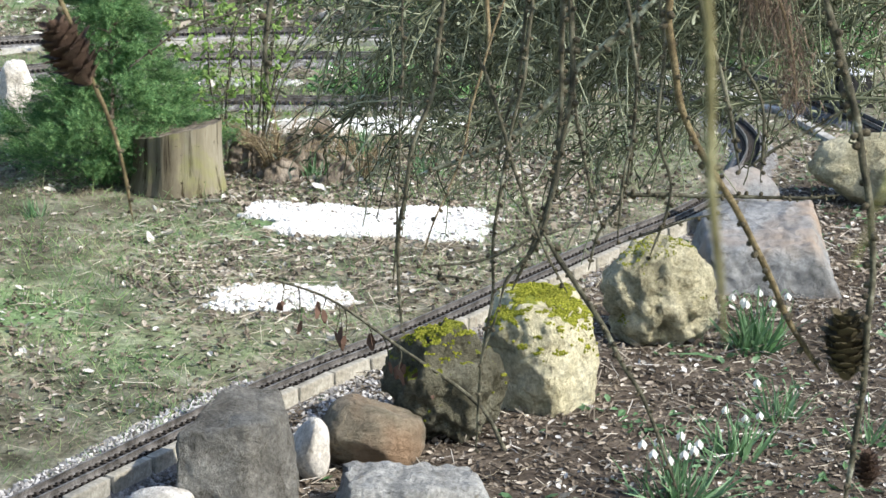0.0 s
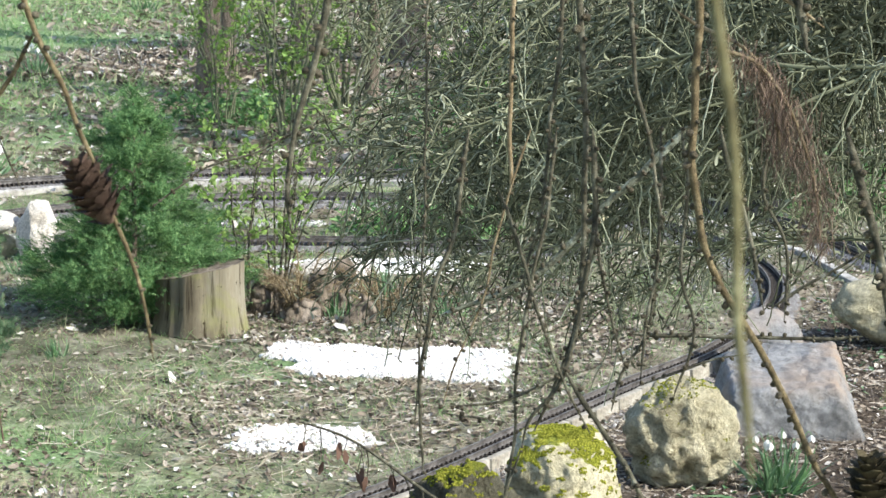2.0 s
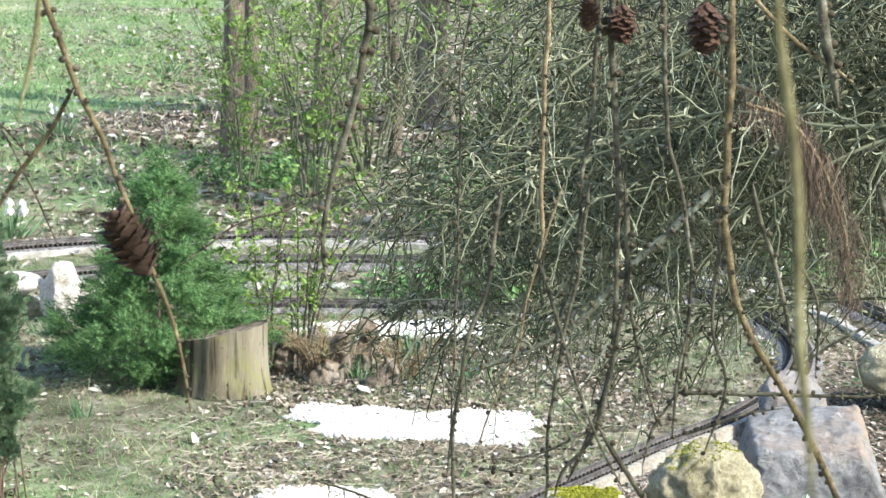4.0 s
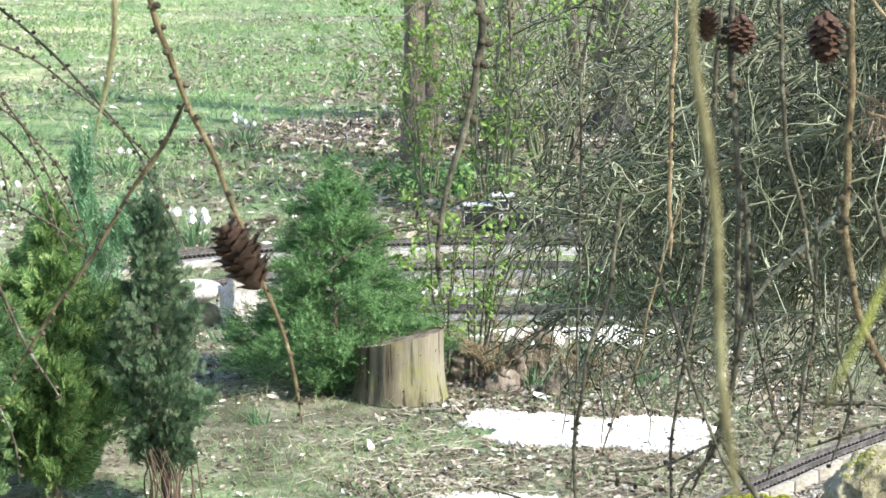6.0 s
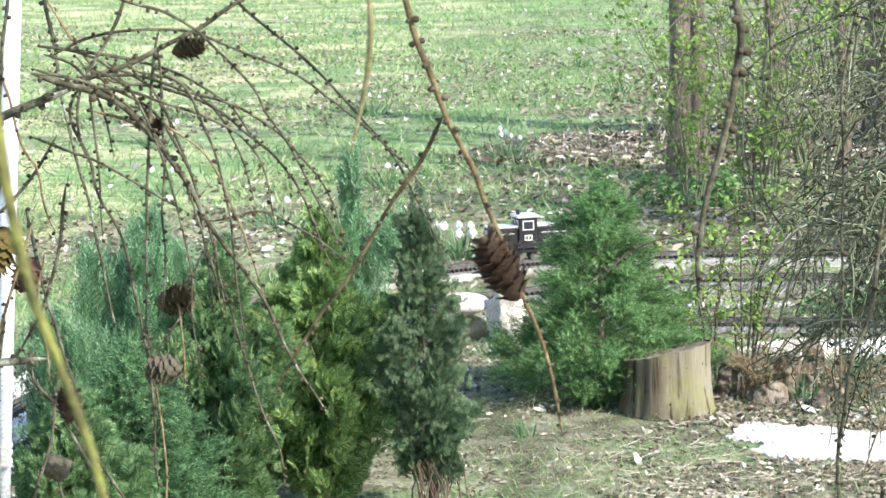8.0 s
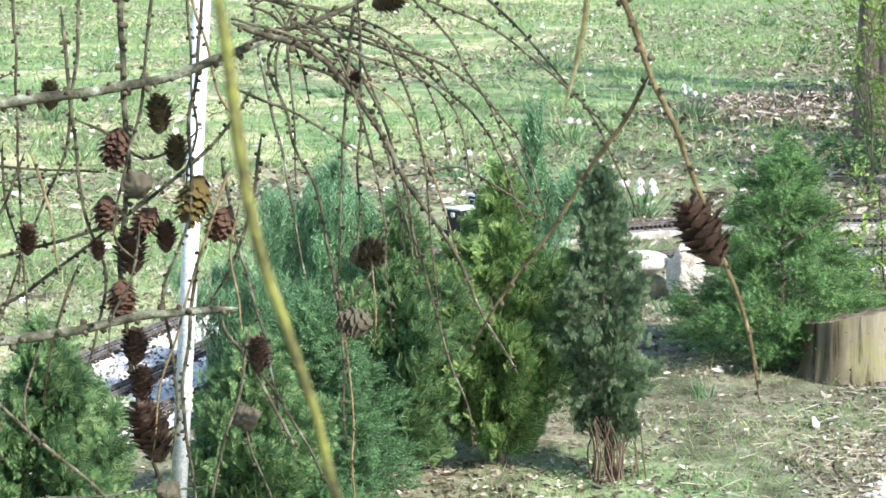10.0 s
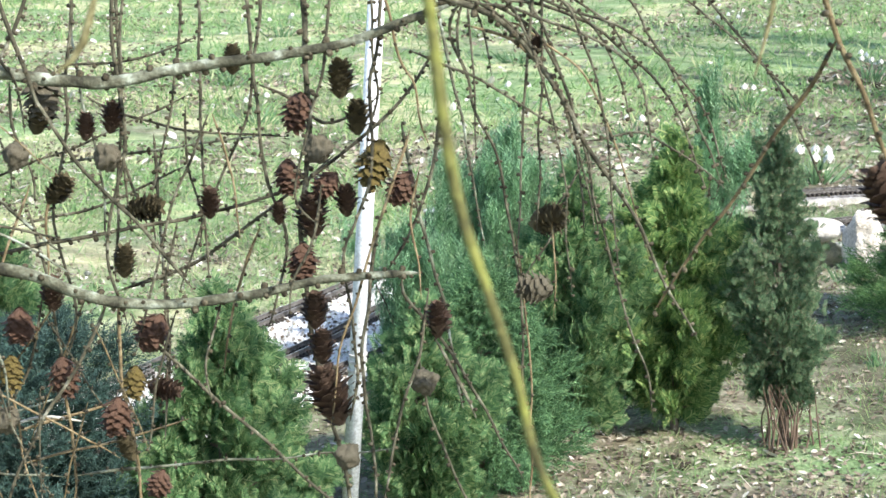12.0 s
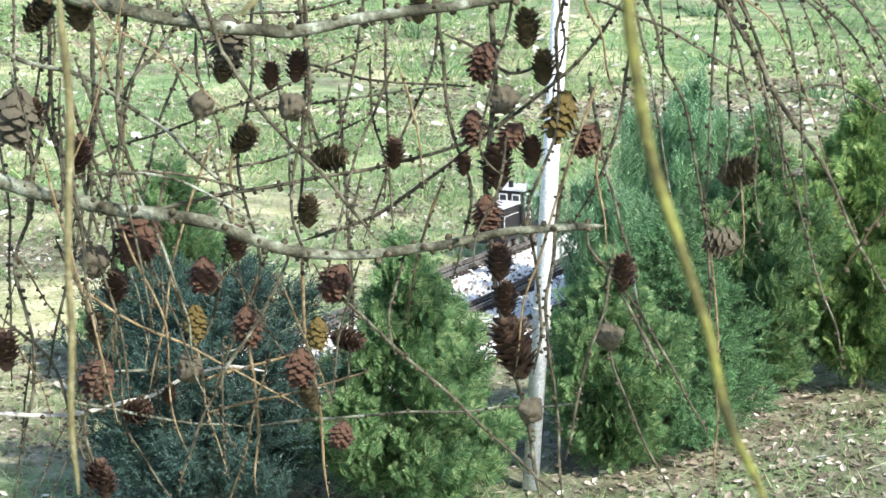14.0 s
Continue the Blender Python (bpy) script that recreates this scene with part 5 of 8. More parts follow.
larch_twig([(-0.825, 1.520, 1.459), (-0.764, 1.530, 1.448), (-0.700, 1.540, 1.435), (-0.677, 1.550, 1.429), (-0.653, 1.560, 1.424), (-0.629, 1.570, 1.420), (-0.609, 1.580, 1.418), (-0.584, 1.590, 1.422), (-0.556, 1.600, 1.427), (-0.519, 1.610, 1.432), (-0.494, 1.620, 1.435), (-0.466, 1.630, 1.440), (-0.435, 1.640, 1.448), (-0.400, 1.650, 1.462), (-0.371, 1.660, 1.477)], 0.0056, 0.0028, "lichen")
larch_twig([(-0.728, 1.622, 1.287), (-0.654, 1.654, 1.300), (-0.579, 1.682, 1.313), (-0.536, 1.696, 1.325), (-0.498, 1.708, 1.340), (-0.459, 1.719, 1.373), (-0.433, 1.726, 1.400), (-0.411, 1.731, 1.433)], 0.0015, 0.0012, "twig")
larch_twig([(-0.636, 1.672, 1.257), (-0.583, 1.692, 1.278), (-0.540, 1.706, 1.310), (-0.508, 1.716, 1.334), (-0.487, 1.722, 1.353)], 0.0015, 0.0010, "twig")
larch_twig([(-0.785, 1.601, 1.318), (-0.716, 1.633, 1.342), (-0.654, 1.659, 1.367), (-0.579, 1.687, 1.402)], 0.0010, 0.0008, "twig")
larch_twig([(-0.618, 1.636, 1.562), (-0.617, 1.637, 1.442), (-0.616, 1.638, 1.384), (-0.620, 1.636, 1.325), (-0.623, 1.635, 1.269)], 0.0014, 0.0010, "twig")
larch_twig([(-0.569, 1.670, 1.536), (-0.569, 1.670, 1.416), (-0.569, 1.670, 1.353), (-0.567, 1.670, 1.313), (-0.567, 1.671, 1.266)], 0.0012, 0.0008, "twig")
larch_twig([(-0.557, 1.621, 1.540), (-0.568, 1.617, 1.422), (-0.574, 1.615, 1.384), (-0.585, 1.611, 1.337)], 0.0012, 0.0008, "twig")
larch_twig([(-0.524, 1.696, 1.543), (-0.536, 1.693, 1.425), (-0.544, 1.691, 1.377), (-0.562, 1.685, 1.337), (-0.591, 1.675, 1.259)], 0.0014, 0.0008, "twig")
larch_twig([(-0.648, 1.628, 1.544), (-0.684, 1.611, 1.444), (-0.709, 1.599, 1.402), (-0.730, 1.590, 1.373), (-0.738, 1.586, 1.320)], 0.0015, 0.0012, "twig")
larch_twig([(-0.602, 1.614, 1.565), (-0.604, 1.612, 1.445), (-0.605, 1.611, 1.410), (-0.604, 1.612, 1.345), (-0.601, 1.613, 1.309)], 0.0012, 0.0008, "twig")
larch_twig([(-0.697, 1.549, 1.564), (-0.706, 1.545, 1.445), (-0.713, 1.542, 1.391), (-0.712, 1.542, 1.353), (-0.700, 1.548, 1.309)], 0.0017, 0.0012, "twig")
larch_twig([(-0.787, 1.593, 1.563), (-0.788, 1.593, 1.443), (-0.789, 1.593, 1.377), (-0.801, 1.587, 1.318), (-0.810, 1.582, 1.266)], 0.0015, 0.0014, "twig")
larch_twig([(-0.767, 1.618, 1.562), (-0.768, 1.618, 1.442), (-0.769, 1.618, 1.362), (-0.776, 1.614, 1.314), (-0.767, 1.619, 1.261)], 0.0017, 0.0014, "twig")
larch_twig([(-0.731, 1.428, 1.540), (-0.680, 1.450, 1.444), (-0.652, 1.462, 1.419), (-0.625, 1.474, 1.394), (-0.601, 1.484, 1.370)], 0.0007, 0.0005, "straw")
larch_twig([(-0.675, 1.532, 1.528), (-0.644, 1.544, 1.421), (-0.634, 1.548, 1.400), (-0.618, 1.554, 1.372), (-0.605, 1.559, 1.354), (-0.577, 1.570, 1.322), (-0.545, 1.582, 1.278)], 0.0016, 0.0011, "twig")
larch_twig([(-0.798, 1.538, 1.406), (-0.783, 1.546, 1.399), (-0.753, 1.561, 1.388), (-0.724, 1.575, 1.369), (-0.701, 1.585, 1.350), (-0.671, 1.598, 1.317), (-0.649, 1.607, 1.297)], 0.0017, 0.0012, "lichen")
larch_twig([(-0.749, 1.534, 1.250), (-0.718, 1.549, 1.225), (-0.678, 1.567, 1.202), (-0.641, 1.583, 1.179), (-0.605, 1.597, 1.153)], 0.0012, 0.0006, "straw")
larch_twig([(-0.604, 1.613, 1.254), (-0.598, 1.615, 1.244), (-0.562, 1.628, 1.206), (-0.521, 1.642, 1.164), (-0.483, 1.653, 1.125), (-0.440, 1.665, 1.082)], 0.0014, 0.0010, "twig")
larch_twig([(-0.832, 1.561, 1.146), (-0.783, 1.586, 1.143), (-0.734, 1.610, 1.152), (-0.709, 1.621, 1.165), (-0.679, 1.634, 1.172), (-0.649, 1.646, 1.169)], 0.0019, 0.0010, "pale")
larch_twig([(-0.632, 1.664, 1.255), (-0.631, 1.664, 1.199), (-0.625, 1.667, 1.148), (-0.621, 1.668, 1.109), (-0.617, 1.670, 1.066)], 0.0014, 0.0010, "straw")
larch_twig([(-0.714, 1.539, 1.294), (-0.709, 1.541, 1.274), (-0.690, 1.550, 1.221), (-0.687, 1.551, 1.168), (-0.678, 1.556, 1.127)], 0.0010, 0.0006, "straw")
larch_twig([(-0.718, 1.600, 1.279), (-0.712, 1.603, 1.257), (-0.692, 1.611, 1.185), (-0.688, 1.613, 1.146), (-0.673, 1.620, 1.092)], 0.0012, 0.0006, "straw")
larch_twig([(-0.610, 1.584, 1.271), (-0.626, 1.577, 1.232), (-0.654, 1.566, 1.185), (-0.679, 1.555, 1.124), (-0.684, 1.553, 1.095)], 0.0014, 0.0010, "twig")
larch_twig([(-0.663, 1.635, 1.198), (-0.658, 1.637, 1.148), (-0.661, 1.636, 1.073)], 0.0012, 0.0008, "straw")
larch_twig([(-0.734, 1.562, 1.313), (-0.731, 1.563, 1.258), (-0.730, 1.563, 1.162), (-0.719, 1.568, 1.125), (-0.699, 1.578, 1.087)], 0.0012, 0.0008, "twig")
larch_twig([(-0.335, 0.696, 1.532), (-0.335, 0.696, 1.494), (-0.336, 0.695, 1.442), (-0.336, 0.695, 1.407), (-0.336, 0.695, 1.371)], 0.0013, 0.0010, "near_bark")
larch_twig([(-0.442, 1.736, 1.265), (-0.440, 1.736, 1.250), (-0.415, 1.742, 1.219), (-0.394, 1.747, 1.186), (-0.377, 1.751, 1.152), (-0.356, 1.755, 1.110)], 0.0015, 0.0008, "twig")
larch_twig([(-0.418, 1.693, 1.211), (-0.414, 1.694, 1.183), (-0.401, 1.697, 1.144), (-0.386, 1.700, 1.111), (-0.369, 1.704, 1.076)], 0.0010, 0.0008, "twig")
larch_twig([(-0.363, 1.756, 1.295), (-0.357, 1.757, 1.250), (-0.351, 1.758, 1.180), (-0.352, 1.758, 1.062)], 0.0008, 0.0008, "straw")
larch_twig([(-0.440, 1.667, 1.318), (-0.448, 1.665, 1.263), (-0.452, 1.664, 1.209), (-0.445, 1.665, 1.146), (-0.443, 1.666, 1.081)], 0.0014, 0.0010, "twig")
larch_twig([(-0.402, 1.652, 1.272), (-0.409, 1.651, 1.228), (-0.422, 1.648, 1.180), (-0.434, 1.644, 1.117)], 0.0012, 0.0010, "twig")
larch_twig([(-0.496, 1.682, 1.560), (-0.495, 1.682, 1.440), (-0.494, 1.682, 1.374), (-0.499, 1.680, 1.314), (-0.497, 1.681, 1.254), (-0.486, 1.684, 1.193), (-0.473, 1.688, 1.127), (-0.465, 1.690, 1.072)], 0.0023, 0.0014, "twig")
larch_twig([(-0.453, 1.635, 1.563), (-0.466, 1.631, 1.445), (-0.476, 1.628, 1.392), (-0.487, 1.625, 1.339), (-0.467, 1.630, 1.312)], 0.0014, 0.0008, "twig")
larch_twig([(-0.423, 1.658, 1.565), (-0.436, 1.656, 1.447), (-0.442, 1.655, 1.413), (-0.440, 1.655, 1.359), (-0.451, 1.652, 1.320), (-0.461, 1.650, 1.289), (-0.452, 1.652, 1.218), (-0.460, 1.650, 1.170)], 0.0014, 0.0010, "twig")
larch_twig([(-0.399, 1.687, 1.399), (-0.403, 1.686, 1.364), (-0.416, 1.683, 1.321), (-0.438, 1.677, 1.277)], 0.0015, 0.0010, "twig")
larch_twig([(-0.528, 1.673, 1.409), (-0.503, 1.680, 1.397), (-0.485, 1.686, 1.381), (-0.460, 1.693, 1.389), (-0.443, 1.697, 1.404)], 0.0012, 0.0010, "twig")
larch_twig([(-0.569, 1.611, 1.260), (-0.584, 1.605, 1.205), (-0.591, 1.603, 1.157)], 0.0010, 0.0008, "twig")
larch_twig([(-0.536, 1.610, 1.273), (-0.547, 1.606, 1.223), (-0.544, 1.607, 1.191)], 0.0010, 0.0008, "twig")
larch_twig([(-0.810, 1.583, 1.366), (-0.802, 1.588, 1.306), (-0.815, 1.581, 1.250), (-0.807, 1.585, 1.188), (-0.817, 1.580, 1.114)], 0.0015, 0.0012, "twig")
larch_twig([(-0.765, 1.544, 1.279), (-0.743, 1.555, 1.207), (-0.753, 1.551, 1.143), (-0.737, 1.558, 1.089)], 0.0014, 0.0010, "twig")
larch_twig([(-0.831, 1.583, 1.212), (-0.801, 1.599, 1.177), (-0.785, 1.606, 1.118), (-0.772, 1.613, 1.071)], 0.0012, 0.0008, "twig")
larch_twig([(-0.655, 1.659, 1.560), (-0.660, 1.656, 1.440), (-0.665, 1.653, 1.369), (-0.674, 1.650, 1.313), (-0.661, 1.655, 1.247), (-0.670, 1.652, 1.206)], 0.0014, 0.0010, "twig")
larch_twig([(-0.663, 1.598, 1.266), (-0.672, 1.595, 1.218), (-0.690, 1.586, 1.187)], 0.0012, 0.0008, "twig")
larch_twig([(-0.611, 1.609, 1.490), (-0.608, 1.610, 1.429), (-0.604, 1.611, 1.368), (-0.617, 1.606, 1.306), (-0.605, 1.611, 1.242)], 0.0014, 0.0010, "twig")
larch_twig([(-0.527, 1.645, 1.489), (-0.522, 1.646, 1.423), (-0.516, 1.648, 1.353), (-0.502, 1.652, 1.297), (-0.517, 1.648, 1.237)], 0.0014, 0.0010, "twig")
larch_twig([(-0.635, 1.619, 1.405), (-0.603, 1.631, 1.388), (-0.560, 1.647, 1.379), (-0.504, 1.665, 1.374)], 0.0010, 0.0008, "twig")
larch_twig([(-0.263, 0.654, 1.528), (-0.257, 0.657, 1.535), (-0.253, 0.658, 1.545), (-0.248, 0.660, 1.557)], 0.0017, 0.0014, "near_bark")
larch_twig([(-0.369, 1.641, 1.477), (-0.297, 1.657, 1.459), (-0.238, 1.667, 1.405), (-0.209, 1.671, 1.335)], 0.0013, 0.0006, "twig")
larch_twig([(-0.338, 1.641, 1.481), (-0.303, 1.648, 1.469), (-0.274, 1.653, 1.432), (-0.261, 1.656, 1.384)], 0.0010, 0.0006, "twig")
larch_twig([(-0.372, 1.712, 1.481), (-0.340, 1.719, 1.458), (-0.315, 1.724, 1.388), (-0.305, 1.726, 1.295)], 0.0013, 0.0006, "twig")
larch_twig([(-0.397, 1.619, 1.499), (-0.362, 1.628, 1.490), (-0.334, 1.634, 1.462), (-0.321, 1.637, 1.425)], 0.0012, 0.0006, "twig")
larch_twig([(-0.358, 1.619, 1.474), (-0.322, 1.627, 1.453), (-0.293, 1.633, 1.391), (-0.280, 1.636, 1.308)], 0.0011, 0.0006, "twig")
larch_twig([(-0.399, 1.641, 1.492), (-0.379, 1.646, 1.483), (-0.363, 1.650, 1.456), (-0.356, 1.651, 1.420)], 0.0011, 0.0006, "twig")
larch_twig([(-0.369, 1.642, 1.453), (-0.337, 1.650, 1.442), (-0.312, 1.655, 1.411), (-0.300, 1.657, 1.371)], 0.0014, 0.0006, "straw")
larch_twig([(-0.409, 1.769, 1.483), (-0.401, 1.771, 1.466), (-0.396, 1.772, 1.414), (-0.395, 1.772, 1.344)], 0.0011, 0.0006, "twig")
larch_twig([(-0.387, 1.561, 1.488), (-0.334, 1.573, 1.468), (-0.292, 1.582, 1.406), (-0.273, 1.586, 1.324)], 0.0012, 0.0005, "twig")
larch_twig([(-0.345, 1.531, 1.494), (-0.315, 1.538, 1.470), (-0.291, 1.543, 1.394), (-0.282, 1.545, 1.292)], 0.0010, 0.0004, "twig")
larch_twig([(-0.315, 1.618, 1.508), (-0.320, 1.617, 1.483), (-0.326, 1.616, 1.404), (-0.331, 1.615, 1.299)], 0.0013, 0.0006, "twig")
larch_twig([(-0.312, 1.599, 1.498), (-0.311, 1.599, 1.478), (-0.312, 1.599, 1.411), (-0.314, 1.598, 1.323)], 0.0011, 0.0006, "twig")
larch_twig([(-0.392, 1.606, 1.499), (-0.330, 1.621, 1.489), (-0.277, 1.631, 1.461), (-0.252, 1.636, 1.426)], 0.0013, 0.0006, "twig")
larch_twig([(-0.301, 1.528, 1.489), (-0.276, 1.533, 1.467), (-0.258, 1.536, 1.397), (-0.250, 1.538, 1.305)], 0.0010, 0.0005, "twig")
larch_twig([(-0.771, 1.805, 1.393), (-0.769, 1.806, 1.357), (-0.756, 1.812, 1.320), (-0.755, 1.812, 1.289)], 0.0015, 0.0008, "twig")
larch_twig([(-0.787, 1.588, 1.378), (-0.784, 1.590, 1.341), (-0.774, 1.594, 1.304), (-0.776, 1.593, 1.273)], 0.0013, 0.0009, "twig")
larch_twig([(-0.706, 1.441, 1.403), (-0.706, 1.440, 1.350), (-0.697, 1.445, 1.296), (-0.699, 1.444, 1.250)], 0.0010, 0.0007, "twig")
larch_twig([(-0.765, 1.499, 1.556), (-0.765, 1.497, 1.436), (-0.765, 1.496, 1.396), (-0.760, 1.499, 1.356), (-0.761, 1.499, 1.321)], 0.0013, 0.0007, "twig")
larch_twig([(-0.573, 1.631, 1.319), (-0.584, 1.627, 1.270), (-0.583, 1.627, 1.221), (-0.591, 1.624, 1.179)], 0.0010, 0.0007, "twig")
larch_twig([(-0.464, 1.900, 1.534), (-0.448, 1.904, 1.417), (-0.435, 1.907, 1.360), (-0.426, 1.909, 1.302), (-0.419, 1.911, 1.251)], 0.0017, 0.0008, "lichen")
larch_twig([(-0.739, 1.761, 1.300), (-0.729, 1.765, 1.250), (-0.721, 1.769, 1.199), (-0.717, 1.770, 1.156)], 0.0014, 0.0008, "twig")
larch_twig([(-0.788, 1.573, 1.557), (-0.786, 1.573, 1.437), (-0.785, 1.573, 1.401), (-0.791, 1.570, 1.365), (-0.796, 1.568, 1.335)], 0.0012, 0.0007, "twig")
larch_twig([(-0.698, 1.532, 1.552), (-0.669, 1.547, 1.445), (-0.659, 1.552, 1.423), (-0.654, 1.554, 1.400), (-0.652, 1.555, 1.381)], 0.0014, 0.0007, "twig")
larch_twig([(-0.747, 1.645, 1.533), (-0.730, 1.652, 1.417), (-0.722, 1.655, 1.385), (-0.710, 1.660, 1.353), (-0.710, 1.660, 1.325)], 0.0014, 0.0007, "lichen")
larch_twig([(-0.460, 1.591, 1.353), (-0.463, 1.590, 1.321), (-0.477, 1.586, 1.289), (-0.481, 1.584, 1.262)], 0.0011, 0.0008, "twig")
larch_twig([(-0.542, 1.715, 1.302), (-0.555, 1.710, 1.264), (-0.564, 1.707, 1.224), (-0.568, 1.706, 1.191)], 0.0014, 0.0007, "straw")
larch_twig([(-0.789, 1.793, 1.298), (-0.802, 1.787, 1.235), (-0.807, 1.785, 1.170), (-0.814, 1.782, 1.115)], 0.0012, 0.0008, "twig")
larch_twig([(-0.538, 1.603, 1.397), (-0.529, 1.606, 1.366), (-0.524, 1.608, 1.334), (-0.520, 1.609, 1.307)], 0.0010, 0.0006, "straw")
larch_twig([(-0.402, 1.632, 1.358), (-0.408, 1.631, 1.326), (-0.404, 1.632, 1.294), (-0.402, 1.632, 1.267)], 0.0010, 0.0006, "straw")
larch_twig([(-0.705, 1.533, 1.326), (-0.686, 1.542, 1.277), (-0.673, 1.547, 1.228), (-0.668, 1.550, 1.185)], 0.0012, 0.0008, "lichen")
larch_twig([(-0.763, 1.560, 1.390), (-0.748, 1.567, 1.334), (-0.732, 1.574, 1.277), (-0.726, 1.577, 1.228)], 0.0015, 0.0007, "twig")
larch_twig([(-0.739, 1.477, 1.345), (-0.725, 1.484, 1.282), (-0.710, 1.492, 1.217), (-0.701, 1.496, 1.161)], 0.0011, 0.0008, "straw")
larch_twig([(-0.711, 1.452, 1.370), (-0.713, 1.450, 1.349), (-0.713, 1.450, 1.327), (-0.715, 1.450, 1.309)], 0.0014, 0.0006, "twig")
larch_twig([(-0.720, 1.791, 1.549), (-0.712, 1.794, 1.430), (-0.706, 1.796, 1.374), (-0.694, 1.801, 1.317), (-0.693, 1.801, 1.267)], 0.0014, 0.0009, "lichen")
larch_twig([(-0.415, 1.659, 1.382), (-0.438, 1.653, 1.309), (-0.461, 1.647, 1.235), (-0.472, 1.644, 1.170)], 0.0013, 0.0007, "straw")
larch_twig([(-0.729, 1.508, 1.407), (-0.709, 1.518, 1.342), (-0.694, 1.525, 1.275), (-0.688, 1.527, 1.217)], 0.0013, 0.0006, "twig")
larch_twig([(-0.630, 1.676, 1.357), (-0.624, 1.679, 1.333), (-0.612, 1.683, 1.308), (-0.610, 1.684, 1.287)], 0.0013, 0.0008, "twig")
larch_twig([(-0.441, 1.736, 1.376), (-0.427, 1.740, 1.301), (-0.409, 1.744, 1.225), (-0.399, 1.747, 1.159)], 0.0015, 0.0009, "lichen")
larch_twig([(-0.672, 1.526, 1.557), (-0.694, 1.515, 1.445), (-0.708, 1.508, 1.403), (-0.719, 1.503, 1.361), (-0.737, 1.494, 1.324)], 0.0010, 0.0006, "straw")
larch_twig([(-0.744, 1.732, 1.385), (-0.768, 1.722, 1.326), (-0.780, 1.716, 1.265), (-0.795, 1.709, 1.213)], 0.0012, 0.0008, "lichen")
larch_twig([(-0.851, 1.624, 1.353), (-0.844, 1.628, 1.283), (-0.846, 1.627, 1.211), (-0.847, 1.626, 1.149)], 0.0011, 0.0008, "twig")
larch_twig([(-0.759, 1.537, 1.353), (-0.744, 1.544, 1.287), (-0.724, 1.553, 1.219), (-0.720, 1.555, 1.161)], 0.0015, 0.0008, "twig")
larch_twig([(-0.453, 1.686, 1.549), (-0.448, 1.689, 1.429), (-0.446, 1.690, 1.402), (-0.452, 1.688, 1.376), (-0.453, 1.688, 1.353)], 0.0011, 0.0008, "twig")
larch_twig([(-0.796, 1.591, 1.369), (-0.786, 1.596, 1.326), (-0.780, 1.599, 1.283), (-0.778, 1.600, 1.246)], 0.0016, 0.0008, "twig")
larch_twig([(-0.807, 1.735, 1.555), (-0.804, 1.736, 1.435), (-0.801, 1.737, 1.366), (-0.802, 1.737, 1.296), (-0.799, 1.738, 1.236)], 0.0012, 0.0007, "straw")
larch_twig([(-0.462, 1.691, 1.542), (-0.433, 1.699, 1.433), (-0.422, 1.702, 1.408), (-0.419, 1.703, 1.383), (-0.412, 1.704, 1.361)], 0.0013, 0.0007, "straw")
larch_twig([(-0.828, 1.570, 1.352), (-0.843, 1.561, 1.283), (-0.863, 1.550, 1.214), (-0.876, 1.543, 1.154)], 0.0011, 0.0007, "twig")
larch_twig([(-0.871, 1.756, 1.536), (-0.850, 1.766, 1.422), (-0.827, 1.777, 1.346), (-0.816, 1.782, 1.269), (-0.809, 1.786, 1.202)], 0.0015, 0.0008, "straw")
larch_twig([(-0.749, 1.756, 1.532), (-0.772, 1.746, 1.420), (-0.795, 1.736, 1.353), (-0.809, 1.729, 1.285), (-0.820, 1.724, 1.226)], 0.0013, 0.0008, "twig")
larch_twig([(-0.664, 1.639, 1.344), (-0.674, 1.636, 1.318), (-0.673, 1.636, 1.291), (-0.673, 1.636, 1.268)], 0.0014, 0.0007, "straw")
larch_twig([(-0.756, 1.569, 1.360), (-0.751, 1.572, 1.306), (-0.756, 1.569, 1.253), (-0.757, 1.569, 1.206)], 0.0014, 0.0009, "twig")
larch_twig([(-0.810, 1.644, 1.551), (-0.810, 1.644, 1.431), (-0.810, 1.644, 1.395), (-0.813, 1.642, 1.359), (-0.821, 1.638, 1.328)], 0.0012, 0.0007, "straw")
larch_twig([(-0.669, 1.847, 1.349), (-0.665, 1.849, 1.264), (-0.661, 1.850, 1.177), (-0.667, 1.848, 1.102)], 0.0015, 0.0009, "twig")
larch_twig([(-0.843, 1.766, 1.285), (-0.828, 1.773, 1.235), (-0.815, 1.780, 1.185), (-0.808, 1.783, 1.142)], 0.0014, 0.0007, "lichen")
larch_twig([(-0.587, 1.687, 1.392), (-0.586, 1.687, 1.354), (-0.577, 1.690, 1.315), (-0.579, 1.689, 1.281)], 0.0010, 0.0007, "twig")
larch_twig([(-0.549, 1.626, 1.394), (-0.571, 1.619, 1.336), (-0.587, 1.613, 1.277), (-0.600, 1.608, 1.225)], 0.0011, 0.0008, "twig")
larch_twig([(-0.775, 1.647, 1.376), (-0.787, 1.641, 1.298), (-0.805, 1.633, 1.219), (-0.819, 1.626, 1.150)], 0.0016, 0.0008, "twig")
larch_twig([(-0.816, 1.588, 1.391), (-0.814, 1.589, 1.362), (-0.806, 1.593, 1.333), (-0.804, 1.594, 1.308)], 0.0012, 0.0008, "lichen")
larch_twig([(-0.663, 1.586, 1.348), (-0.686, 1.576, 1.283), (-0.700, 1.570, 1.216), (-0.712, 1.565, 1.158)], 0.0011, 0.0007, "straw")
